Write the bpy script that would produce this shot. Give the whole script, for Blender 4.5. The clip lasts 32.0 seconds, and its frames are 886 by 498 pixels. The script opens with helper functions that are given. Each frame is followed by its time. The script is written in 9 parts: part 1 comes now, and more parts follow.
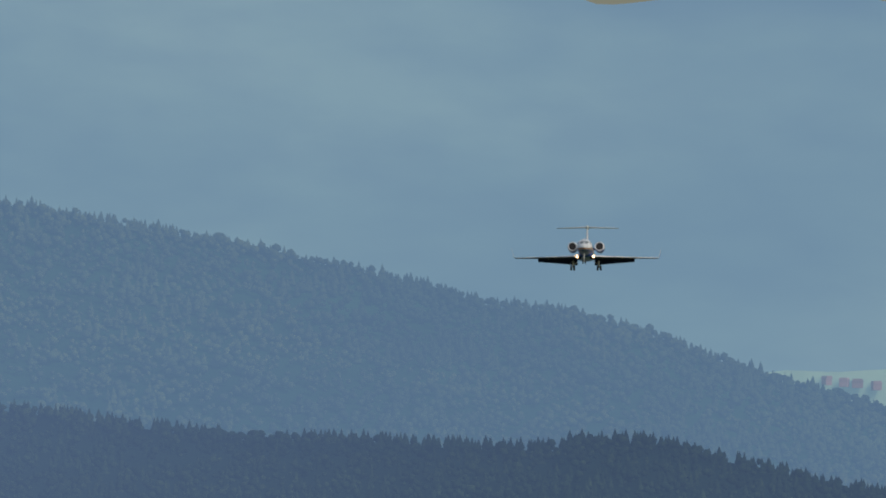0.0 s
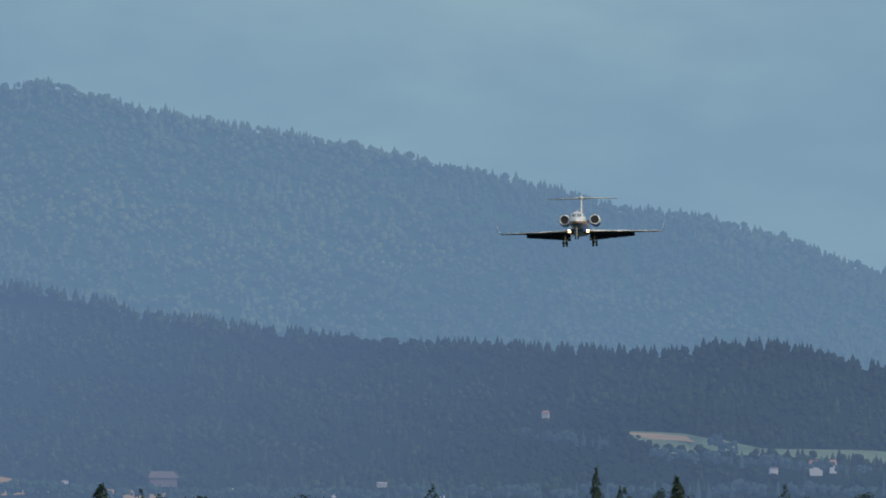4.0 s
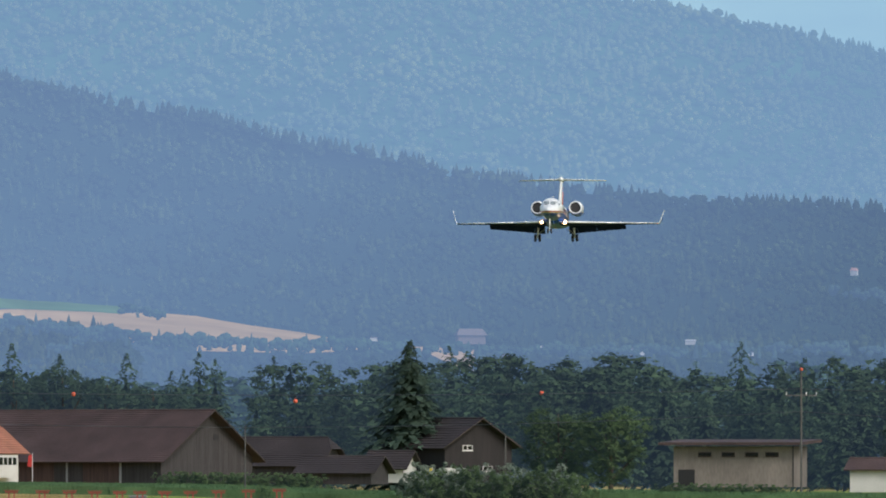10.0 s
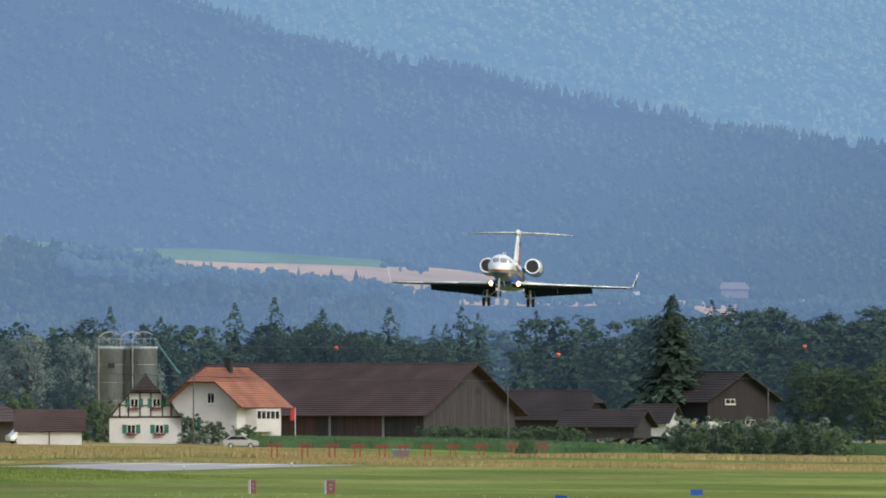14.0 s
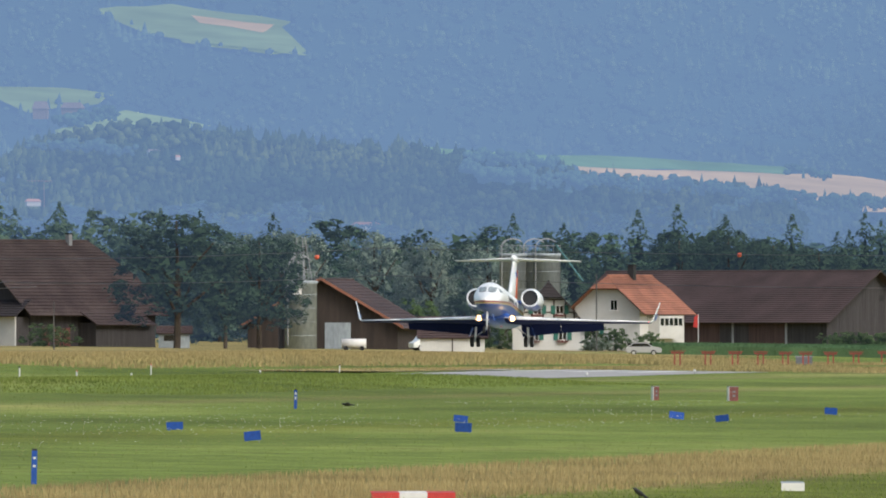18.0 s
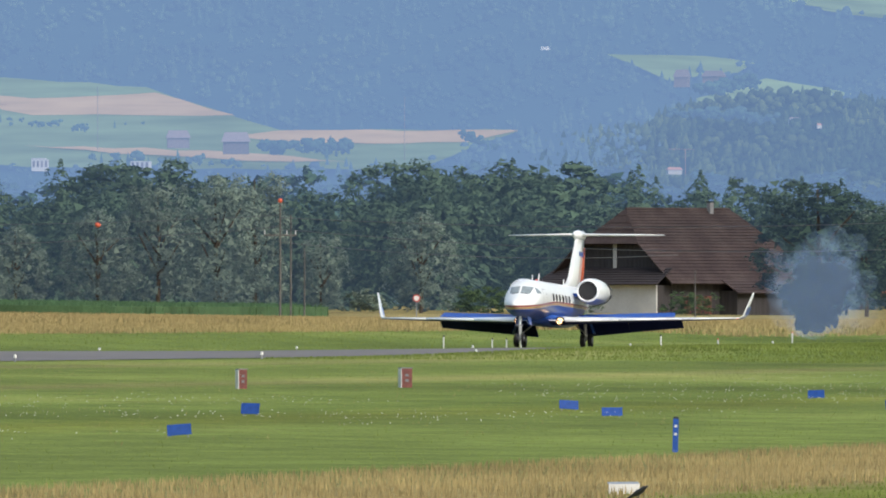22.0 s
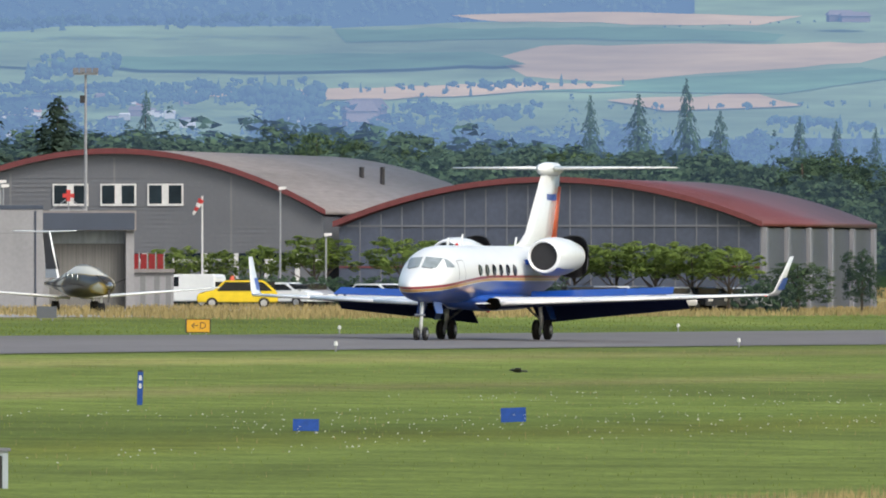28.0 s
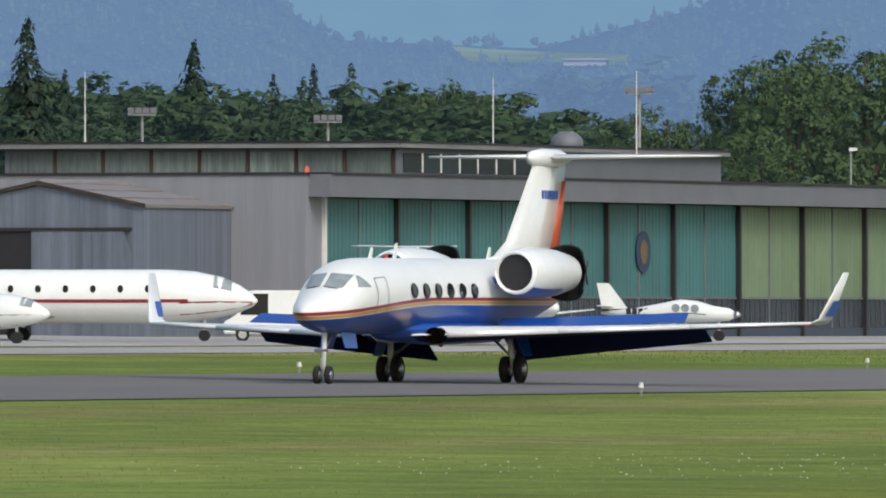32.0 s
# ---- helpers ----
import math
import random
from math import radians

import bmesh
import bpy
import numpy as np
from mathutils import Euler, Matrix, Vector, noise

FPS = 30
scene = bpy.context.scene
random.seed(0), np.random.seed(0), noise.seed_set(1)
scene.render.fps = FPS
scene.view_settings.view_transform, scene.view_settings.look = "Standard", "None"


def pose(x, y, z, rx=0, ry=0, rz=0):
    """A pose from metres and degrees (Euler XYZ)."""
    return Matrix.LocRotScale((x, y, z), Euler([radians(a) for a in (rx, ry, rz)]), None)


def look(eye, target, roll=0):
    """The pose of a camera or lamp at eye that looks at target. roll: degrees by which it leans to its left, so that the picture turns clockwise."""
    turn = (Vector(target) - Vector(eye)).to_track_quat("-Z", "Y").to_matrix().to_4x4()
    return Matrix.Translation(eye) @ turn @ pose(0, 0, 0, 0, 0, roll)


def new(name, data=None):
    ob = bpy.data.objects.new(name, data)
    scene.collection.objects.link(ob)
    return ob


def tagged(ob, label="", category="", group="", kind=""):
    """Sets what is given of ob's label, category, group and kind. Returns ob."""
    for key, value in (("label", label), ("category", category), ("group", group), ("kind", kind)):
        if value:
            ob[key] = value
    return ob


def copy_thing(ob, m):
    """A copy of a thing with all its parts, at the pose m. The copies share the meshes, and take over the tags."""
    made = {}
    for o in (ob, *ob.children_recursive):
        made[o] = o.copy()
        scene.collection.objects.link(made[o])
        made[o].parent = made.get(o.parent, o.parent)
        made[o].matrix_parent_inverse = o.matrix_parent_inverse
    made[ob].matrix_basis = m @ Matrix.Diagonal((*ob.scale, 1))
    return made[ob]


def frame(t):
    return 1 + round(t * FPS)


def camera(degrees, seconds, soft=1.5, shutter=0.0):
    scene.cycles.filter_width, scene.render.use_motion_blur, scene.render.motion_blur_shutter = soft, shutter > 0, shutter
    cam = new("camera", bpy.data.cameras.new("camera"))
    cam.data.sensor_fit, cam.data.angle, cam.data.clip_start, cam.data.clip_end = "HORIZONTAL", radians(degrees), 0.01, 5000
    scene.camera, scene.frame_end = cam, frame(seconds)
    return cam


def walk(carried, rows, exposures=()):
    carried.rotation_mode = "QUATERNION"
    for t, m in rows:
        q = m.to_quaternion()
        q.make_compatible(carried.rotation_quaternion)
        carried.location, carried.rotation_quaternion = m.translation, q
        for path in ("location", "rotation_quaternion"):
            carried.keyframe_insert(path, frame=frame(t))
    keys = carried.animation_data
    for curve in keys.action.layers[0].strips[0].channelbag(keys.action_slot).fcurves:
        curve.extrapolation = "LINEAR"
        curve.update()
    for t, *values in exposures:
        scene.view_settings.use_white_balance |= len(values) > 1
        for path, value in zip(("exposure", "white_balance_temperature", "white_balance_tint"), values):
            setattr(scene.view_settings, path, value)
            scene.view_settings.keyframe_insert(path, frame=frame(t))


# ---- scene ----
# ---- camera: stands by the airfield on a tripod and only pans and tilts ----
# (seconds, bearing to the left of the runway's direction, elevation), in degrees
EYE_Z = 2.02
PAN = (
   (0, 4.5010, 1.6426), (0.5, 4.5131, 1.6203), (1, 4.5946, 1.5811), (1.5, 4.6343, 1.5316),
   (2, 4.6949, 1.4680), (2.5, 4.7347, 1.4288), (3, 4.8186, 1.3884), (3.5, 4.9561, 1.3459),
   (5.5, 4.9792, 1.2518), (6, 5.0193, 1.2038), (6.5, 5.1891, 1.1524), (7, 5.3251, 1.0979),
   (7.5, 5.4325, 1.0572), (8, 5.6398, 1.0211), (8.5, 5.7588, 0.9727), (9, 5.8489, 0.8941),
   (9.5, 5.9029, 0.8404), (10, 6.0486, 0.8192), (10.5, 6.2187, 0.8089), (11, 6.2820, 0.7762),
   (11.5, 6.4023, 0.7659), (12, 6.5415, 0.7488), (12.5, 6.6601, 0.7212), (13, 6.7412, 0.6905),
   (13.5, 6.8618, 0.6799), (15.5, 7.3902, 0.5159), (16, 7.6252, 0.4600), (16.5, 7.7442, 0.4025),
   (17, 7.9103, 0.3714), (17.5, 8.1546, 0.3535), (18, 8.3783, 0.3317), (18.5, 8.6113, 0.2991),
   (19, 8.7605, 0.2746), (19.5, 9.0245, 0.2463), (20, 9.3039, 0.2293), (20.5, 9.5445, 0.2074),
   (21, 9.8264, 0.1927), (21.5, 10.0761, 0.2120), (22, 10.6223, 0.2204), (22.5, 10.8525, 0.1961),
   (23, 11.1607, 0.1725), (23.5, 11.4073, 0.1777), (24, 11.8287, 0.1527), (24.5, 12.1634, 0.1499),
   (26.5, 13.8020, 0.1247), (27, 14.4109, 0.1270), (27.5, 14.8935, 0.1272), (28, 15.3405, 0.1458),
   (28.5, 15.9467, 0.1739), (29, 16.4283, 0.2174), (29.5, 16.8748, 0.2468), (30, 17.5421, 0.2444),
   (30.5, 18.1119, 0.2615), (31, 18.7853, 0.2489), (31.5, 19.5400, 0.2470), (32, 20.2272, 0.2486),
)
cam = camera(3.1, 32.0, soft=1.9)
walk(cam, [(t, pose(0, 0, EYE_Z, 90 + e, 0, b)) for t, b, e in PAN],
     exposures=((0, -0.82), (2, -0.76), (4.5, -0.5), (6, -0.37), (9, 0.0), (12, 0.17), (17, 0.22), (21, 0.34), (28, 0.36), (30, 0.24), (32, 0.08)))

# ---- light: bright overcast, the sun behind thin cloud ----
SUN_ROT, SUN_EL = radians(133), radians(41)
world = bpy.data.worlds.new("sky")
scene.world = world
world.use_nodes = True
wn = world.node_tree
sky = wn.nodes.new("ShaderNodeTexSky")
sky.sky_type, sky.sun_disc, sky.sun_elevation, sky.sun_rotation = "NISHITA", False, SUN_EL, SUN_ROT
sky.air_density, sky.dust_density, sky.ozone_density = 1.2, 3.0, 1.0
wn.links.new(sky.outputs[0], wn.nodes["Background"].inputs[0])
wn.nodes["Background"].inputs[1].default_value = 0.15
sun_data = bpy.data.lights.new("sun", "SUN")
sun_data.energy, sun_data.angle, sun_data.color = 1.7, radians(20), (1.0, 0.97, 0.92)
sun = new("sun", sun_data)
sun_dir = Vector((math.sin(SUN_ROT) * math.cos(SUN_EL), math.cos(SUN_ROT) * math.cos(SUN_EL), math.sin(SUN_EL)))
sun.matrix_world = look(sun_dir * 400, (0, 0, 0))


# ---- small helpers of this scene ----
def smooth(a, b, x):
    f = min(1.0, max(0.0, (x - a) / (b - a)))
    return f * f * (3 - 2 * f)


def lerp_table(table, x):
    """Straight interpolation in rows of (x, value)."""
    if x <= table[0][0]:
        return table[0][1]
    for (x0, v0), (x1, v1) in zip(table, table[1:]):
        if x <= x1:
            return v0 + (v1 - v0) * (x - x0) / (x1 - x0)
    return table[-1][1]


# gentle hollow of the runway: metres along it, depth
RUNWAY_SAG = ((480, 0.0), (572, 0.0), (665, -0.07), (715, -0.15), (880, -0.18), (1000, -0.20), (1060, -0.27), (1160, -0.25), (1190, -0.20), (1255, -0.05), (1330, 0.0))


def ground_z(x, y):
    """The airfield falls gently across the runway, towards the camera's side; a low bank hides part of the runway."""
    z = -0.013 * (min(60.0, max(-400.0, x)) + 180)
    rise = smooth(815, 872, y) * (1 - smooth(980, 1015, y)) * max(0.0, 1 - ((x + 148) / 15) ** 2)
    dip = smooth(800, 960, y) * smooth(-181, -196, x) * (1 - smooth(-204, -226, x))  # the far half of the cambered runway falls away
    sag = lerp_table(RUNWAY_SAG, y) * smooth(-140, -165, x) * (1 - smooth(-200, -235, x))
    return z + 0.62 * rise - 0.5 * dip + sag


def polar(b, d, z=0.0):
    """Bearing in degrees to the left of the runway's direction, distance."""
    a = radians(b)
    return Vector((-d * math.sin(a), d * math.cos(a), z))


def spot(b, d, lift=0.0):
    p = polar(b, d)
    p.z = ground_z(p.x, p.y) + lift
    return p


def elev(e, d):
    """Height of a point seen at e degrees above level at distance d."""
    return EYE_Z + d * math.tan(radians(e))


def facing(b, d, lift=0.0, yaw=0.0):
    """A pose on the ground: local x to the right as seen from the camera, local y away from it."""
    p = spot(b, d, lift)
    return pose(p.x, p.y, p.z, 0, 0, b + yaw)


def facing_z(b, d, z, yaw=0.0):
    p = polar(b, d)
    return pose(p.x, p.y, z, 0, 0, b + yaw)


def thing(name, m, label, category, group="", kind=""):
    ob = new(name)
    ob.empty_display_size = 0.3
    ob.matrix_basis = m
    return tagged(ob, label, category, group, kind)


def mesh_of(name, bm, material, smooth_angle=None):
    me = bpy.data.meshes.new(name)
    if smooth_angle is not None:
        for f in bm.faces:
            f.smooth = True
        for e in bm.edges:
            if len(e.link_faces) == 2 and e.calc_face_angle(0) > radians(smooth_angle):
                e.smooth = False
    bm.to_mesh(me)
    bm.free()
    for m in material if isinstance(material, (list, tuple)) else (material,):
        me.materials.append(m)
    return me


def part(name, bm, material, parent, label="", smooth_angle=None):
    ob = new(name, mesh_of(name, bm, material, smooth_angle))
    ob.parent = parent
    return tagged(ob, label)


def solo(name, bm, material, m, label, category, group="", kind="", smooth_angle=None):
    ob = new(name, mesh_of(name, bm, material, smooth_angle))
    ob.matrix_basis = m
    return tagged(ob, label, category, group, kind)


def share(name, me, parent, m, label=""):
    ob = new(name, me)
    ob.parent = parent
    ob.matrix_basis = m
    return tagged(ob, label)


def BM():
    return bmesh.new()


def box(bm, x0, x1, y0, y1, z0, z1, mi=0):
    v = [bm.verts.new(p) for p in ((x0, y0, z0), (x1, y0, z0), (x1, y1, z0), (x0, y1, z0), (x0, y0, z1), (x1, y0, z1), (x1, y1, z1), (x0, y1, z1))]
    for i in ((3, 2, 1, 0), (4, 5, 6, 7), (0, 1, 5, 4), (1, 2, 6, 5), (2, 3, 7, 6), (3, 0, 4, 7)):
        f = bm.faces.new([v[k] for k in i])
        f.material_index = mi
    return bm


def rod(bm, a, b, r, r2=None, n=8, mi=0, caps=True):
    """A tapered round bar between two points."""
    a, b = Vector(a), Vector(b)
    r2 = r if r2 is None else r2
    q = (b - a).to_track_quat("Z", "Y")
    rings = []
    for p, rr in ((a, r), (b, r2)):
        rings.append([bm.verts.new(p + q @ Vector((rr * math.cos(2 * math.pi * k / n), rr * math.sin(2 * math.pi * k / n), 0))) for k in range(n)])
    for k in range(n):
        f = bm.faces.new((rings[0][k], rings[0][(k + 1) % n], rings[1][(k + 1) % n], rings[1][k]))
        f.material_index = mi
    if caps:
        bm.faces.new(rings[0][::-1]).material_index = mi
        bm.faces.new(rings[1]).material_index = mi
    return bm


def loft(bm, rings, closed=True, caps=True, mi=0):
    """Skin over rings of equal length."""
    vs = [[bm.verts.new(p) for p in ring] for ring in rings]
    n = len(vs[0])
    for r0, r1 in zip(vs, vs[1:]):
        for k in range(n if closed else n - 1):
            f = bm.faces.new((r0[k], r0[(k + 1) % n], r1[(k + 1) % n], r1[k]))
            f.material_index = mi
    if caps and closed:
        bm.faces.new(vs[0][::-1]).material_index = mi
        bm.faces.new(vs[-1]).material_index = mi
    return bm


def prism(bm, outline, y0, y1, mi=0):
    """Outline in (x, z), drawn anticlockwise as seen from -y, given depth from y0 to y1."""
    return loft(bm, [[(x, y0, z) for x, z in outline], [(x, y1, z) for x, z in outline]], mi=mi)


def slab(bm, a, b, c, d, t, mi=0):
    """A board through four corners, t thick downwards along its normal."""
    a, b, c, d = (Vector(p) for p in (a, b, c, d))
    n = (b - a).cross(d - a).normalized() * t
    return loft(bm, [[p - n for p in (a, b, c, d)], [a, b, c, d]], mi=mi)


def ball(bm, c, r, squash=1.0, n=8, rows=5, mi=0):
    c = Vector(c)
    rings = []
    for i in range(1, rows):
        th = math.pi * i / rows
        rings.append([c + Vector((r * math.sin(th) * math.cos(2 * math.pi * k / n), r * math.sin(th) * math.sin(2 * math.pi * k / n), -r * squash * math.cos(th))) for k in range(n)])
    return loft(bm, rings, mi=mi)


# ---- materials ----
def node_mat(name):
    m = bpy.data.materials.new(name)
    m.use_nodes = True
    return m, m.node_tree.nodes, m.node_tree.links, m.node_tree.nodes["Principled BSDF"]


def mat(name, rgb, rough=0.6, metal=0.0, vary=0.25, scale=3.0, fine=30.0, bump=0.0, spread=0.0, island=0.0, coat=0.0, tint=None, air=0.0, air_west=None, air_rgb=None, spec=None, leafy=0.0, stretch=(1, 1, 1), speck=None):
    """A painted, earthy or leafy surface: base colour varied by stains (scale) and grain (fine), per object (spread) or
    per piece (island).
    air: distance haze painted on as blue emission, stronger (air_west) towards the west; leafy: share of light let
    through."""
    m, n, l, p = node_mat(name)
    p.inputs["Roughness"].default_value, p.inputs["Metallic"].default_value = rough, metal
    p.inputs["Coat Weight"].default_value = coat
    tc = n.new("ShaderNodeTexCoord")
    mp = n.new("ShaderNodeMapping")
    mp.inputs["Scale"].default_value = stretch
    l.new(tc.outputs["Object"], mp.inputs[0])
    val = None
    for s, w in ((scale, vary), (fine, vary * 0.6)):
        t = n.new("ShaderNodeTexNoise")
        t.inputs["Scale"].default_value, t.inputs["Detail"].default_value = s, 4
        l.new(mp.outputs[0], t.inputs["Vector"])
        r = n.new("ShaderNodeMapRange")
        r.inputs[1].default_value, r.inputs[2].default_value = 0.3, 0.7
        r.inputs[3].default_value, r.inputs[4].default_value = 1 - w, 1 + w
        l.new(t.outputs[0], r.inputs[0])
        if val is None:
            val, first = r.outputs[0], t
        else:
            mu = n.new("ShaderNodeMath")
            mu.operation = "MULTIPLY"
            l.new(val, mu.inputs[0]), l.new(r.outputs[0], mu.inputs[1])
            val = mu.outputs[0]
    for amount, node, socket in ((spread, "ShaderNodeObjectInfo", "Random"), (island, "ShaderNodeNewGeometry", "Random Per Island")):
        if amount:
            o = n.new(node)
            r = n.new("ShaderNodeMapRange")
            r.inputs[3].default_value, r.inputs[4].default_value = 1 - amount, 1 + amount
            l.new(o.outputs[socket], r.inputs[0])
            mu = n.new("ShaderNodeMath")
            mu.operation = "MULTIPLY"
            l.new(val, mu.inputs[0]), l.new(r.outputs[0], mu.inputs[1])
            val = mu.outputs[0]
    base = n.new("ShaderNodeMix")
    base.data_type = "RGBA"
    base.inputs[6].default_value = (*rgb, 1)
    base.inputs[7].default_value = (*(tint or rgb), 1)
    l.new(first.outputs[0], base.inputs[0])
    if speck:  # some crowns of a lighter kind, in loose groups
        o, grp, r, r2, mu, lit = n.new("ShaderNodeNewGeometry"), n.new("ShaderNodeTexNoise"), n.new("ShaderNodeMapRange"), n.new("ShaderNodeMapRange"), n.new("ShaderNodeMath"), n.new("ShaderNodeMix")
        grp.inputs["Scale"].default_value, grp.inputs["Detail"].default_value = speck[3], 3
        l.new(mp.outputs[0], grp.inputs["Vector"])
        r.inputs[1].default_value, r.inputs[2].default_value = -0.25, 1.0
        r2.inputs[1].default_value, r2.inputs[2].default_value = 0.42, 0.62
        l.new(o.outputs["Random Per Island"], r.inputs[0]), l.new(grp.outputs[0], r2.inputs[0])
        mu.operation, lit.data_type = "MULTIPLY", "RGBA"
        l.new(r.outputs[0], mu.inputs[0]), l.new(r2.outputs[0], mu.inputs[1])
        l.new(mu.outputs[0], lit.inputs[0]), l.new(base.outputs[2], lit.inputs[6])
        lit.inputs[7].default_value = (*speck[:3], 1)
        base = lit
    sc = n.new("ShaderNodeVectorMath")
    sc.operation = "SCALE"
    l.new(base.outputs[2], sc.inputs[0]), l.new(val, sc.inputs["Scale"])
    l.new(sc.outputs[0], p.inputs["Base Color"])
    if bump:
        b = n.new("ShaderNodeBump")
        b.inputs["Strength"].default_value, b.inputs["Distance"].default_value = bump, 0.05
        l.new(t.outputs[0], b.inputs["Height"])
        l.new(b.outputs[0], p.inputs["Normal"])
    # emission imitates haze in front of the surface
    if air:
        p.inputs["Emission Color"].default_value = (*(air_rgb or AIRLIGHT), 1)
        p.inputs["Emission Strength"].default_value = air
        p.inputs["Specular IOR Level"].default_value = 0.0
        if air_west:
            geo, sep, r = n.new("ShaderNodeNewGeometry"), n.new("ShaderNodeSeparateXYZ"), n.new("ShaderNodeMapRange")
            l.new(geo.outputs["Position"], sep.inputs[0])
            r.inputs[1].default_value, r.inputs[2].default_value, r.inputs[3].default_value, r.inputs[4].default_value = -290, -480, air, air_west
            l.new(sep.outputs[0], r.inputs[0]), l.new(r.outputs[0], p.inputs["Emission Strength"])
    if spec is not None:
        p.inputs["Specular IOR Level"].default_value = spec
    if leafy:
        p.inputs["Specular IOR Level"].default_value = 0.25
        tr, mx = n.new("ShaderNodeBsdfTranslucent"), n.new("ShaderNodeMixShader")
        mx.inputs[0].default_value = leafy
        l.new(sc.outputs[0], tr.inputs[0])
        l.new(p.outputs[0], mx.inputs[1]), l.new(tr.outputs[0], mx.inputs[2])
        l.new(mx.outputs[0], n["Material Output"].inputs[0])
    return m


AIRLIGHT = (0.315, 0.515, 0.90)  # blue airlight, painted on distant surfaces as emission
M_WHITE = mat("white_paint", (0.73, 0.755, 0.74), 0.25, vary=0.04, scale=0.6, fine=6, coat=0.2)
M_BLUE = mat("royal_blue_paint", (0.010, 0.065, 0.32), 0.3, vary=0.06, scale=0.6, coat=0.15)
M_NAVY = mat("dark_blue_paint", (0.008, 0.014, 0.06), 0.8, vary=0.1, scale=1, spec=0.15)
M_SIGNBLUE = mat("blue_marker_paint", (0.006, 0.055, 0.27), 0.75, vary=0.18, scale=6, fine=40, spread=0.15)
M_GLASS = mat("dark_window_glass", (0.012, 0.015, 0.018), 0.08, vary=0.1, coat=0.3)
M_COCKPIT = mat("windscreen_glass", (0.24, 0.28, 0.29), 0.08, vary=0.2, scale=2)
M_RUBBER = mat("black_rubber", (0.012, 0.012, 0.013), 0.85, vary=0.2)
M_METAL = mat("bare_metal", (0.55, 0.56, 0.57), 0.3, 0.9, vary=0.1)
M_CHROME = mat("polished_leading_edge", (0.85, 0.86, 0.86), 0.4, 0.3, vary=0.05)
M_DARK = mat("dark_opening", (0.012, 0.012, 0.014), 0.7, vary=0.2)
M_BLACK = mat("black_paint", (0.018, 0.018, 0.02), 0.45, vary=0.15)
M_GREY = mat("light_grey_cladding", (0.130, 0.138, 0.155), 0.55, vary=0.08, scale=0.4, fine=8)
M_GREYWALL = mat("grey_render", (0.175, 0.18, 0.185), 0.8, vary=0.12, scale=0.3, fine=5, bump=0.2)
M_CONCRETE = mat("weathered_concrete", (0.28, 0.32, 0.345), 0.85, vary=0.25, scale=0.25, fine=4, bump=0.3, stretch=(1, 1, 0.3))
M_WALLWHITE = mat("white_plaster", (0.50, 0.50, 0.48), 0.85, vary=0.1, scale=0.4, fine=6, bump=0.2)
M_TIMBER = mat("dark_timber", (0.035, 0.025, 0.02), 0.8, vary=0.35, scale=0.6, fine=8, stretch=(3, 3, 0.25), bump=0.3)
M_BARNWOOD = mat("weathered_boards", (0.036, 0.033, 0.035), 0.85, vary=0.35, scale=0.7, fine=9, stretch=(4, 4, 0.2), bump=0.4)
M_TILE_BROWN = mat("brown_roof_tiles", (0.062, 0.036, 0.033), 0.8, vary=0.35, scale=0.25, fine=5, island=0.12, tint=(0.05, 0.034, 0.032), bump=0.4)
M_TILE_DARK = mat("dark_roof_tiles", (0.024, 0.019, 0.020), 0.85, vary=0.35, scale=0.25, fine=5, island=0.12, bump=0.4)
M_TILE_MOSSY = mat("mossy_old_roof_tiles", (0.042, 0.021, 0.020), 0.9, vary=0.5, scale=0.35, fine=4, island=0.16, tint=(0.030, 0.025, 0.022), bump=0.5)
M_TILE_RED = mat("orange_clay_tiles", (0.25, 0.105, 0.065), 0.75, vary=0.25, scale=0.4, fine=6, island=0.18, bump=0.4)
M_ROOFGREY = mat("grey_sheet_roof", (0.20, 0.185, 0.18), 0.7, vary=0.2, scale=0.15, fine=3, stretch=(1, 0.15, 1))
M_ROOFRED = mat("dark_red_sheet_roof", (0.14, 0.042, 0.042), 0.5, vary=0.15, scale=0.3, fine=4)
M_REDTRIM = mat("red_roof_edge", (0.13, 0.032, 0.032), 0.5, vary=0.12)
M_TEAL = mat("teal_door_sheet", (0.046, 0.148, 0.150), 0.45, vary=0.12, scale=0.5, fine=7, spread=0.12, stretch=(1, 1, 0.4))
M_GREEN = mat("olive_green_door_sheet", (0.150, 0.215, 0.125), 0.45, vary=0.12, scale=0.5, fine=7, spread=0.12, stretch=(1, 1, 0.4))
M_SHUTTER = mat("green_shutter_paint", (0.015, 0.11, 0.085), 0.6, vary=0.15)
M_RED = mat("signal_red_paint", (0.45, 0.03, 0.025), 0.5, vary=0.15, scale=5)
M_REDBROWN = mat("faded_red_marker_paint", (0.13, 0.035, 0.03), 0.6, vary=0.3, scale=5, fine=25)
M_REDGLASS = mat("red_window_panel", (0.20, 0.015, 0.02), 0.2, vary=0.15)
M_ORANGE = mat("orange_ball_paint", (0.55, 0.10, 0.05), 0.5, vary=0.15)
M_YELLOW = mat("sign_yellow_paint", (0.62, 0.33, 0.01), 0.5, vary=0.1)
M_LEMON = mat("bright_yellow_paint", (0.65, 0.48, 0.01), 0.4, vary=0.08)
M_SIGNWHITE = mat("matt_white_paint", (0.6, 0.6, 0.58), 0.6, vary=0.08)
M_TRIMRED = mat("maroon_stripe_paint", (0.23, 0.02, 0.03), 0.35, vary=0.08)
M_FINRED = mat("orange_red_fin_paint", (0.42, 0.09, 0.04), 0.4, vary=0.08)
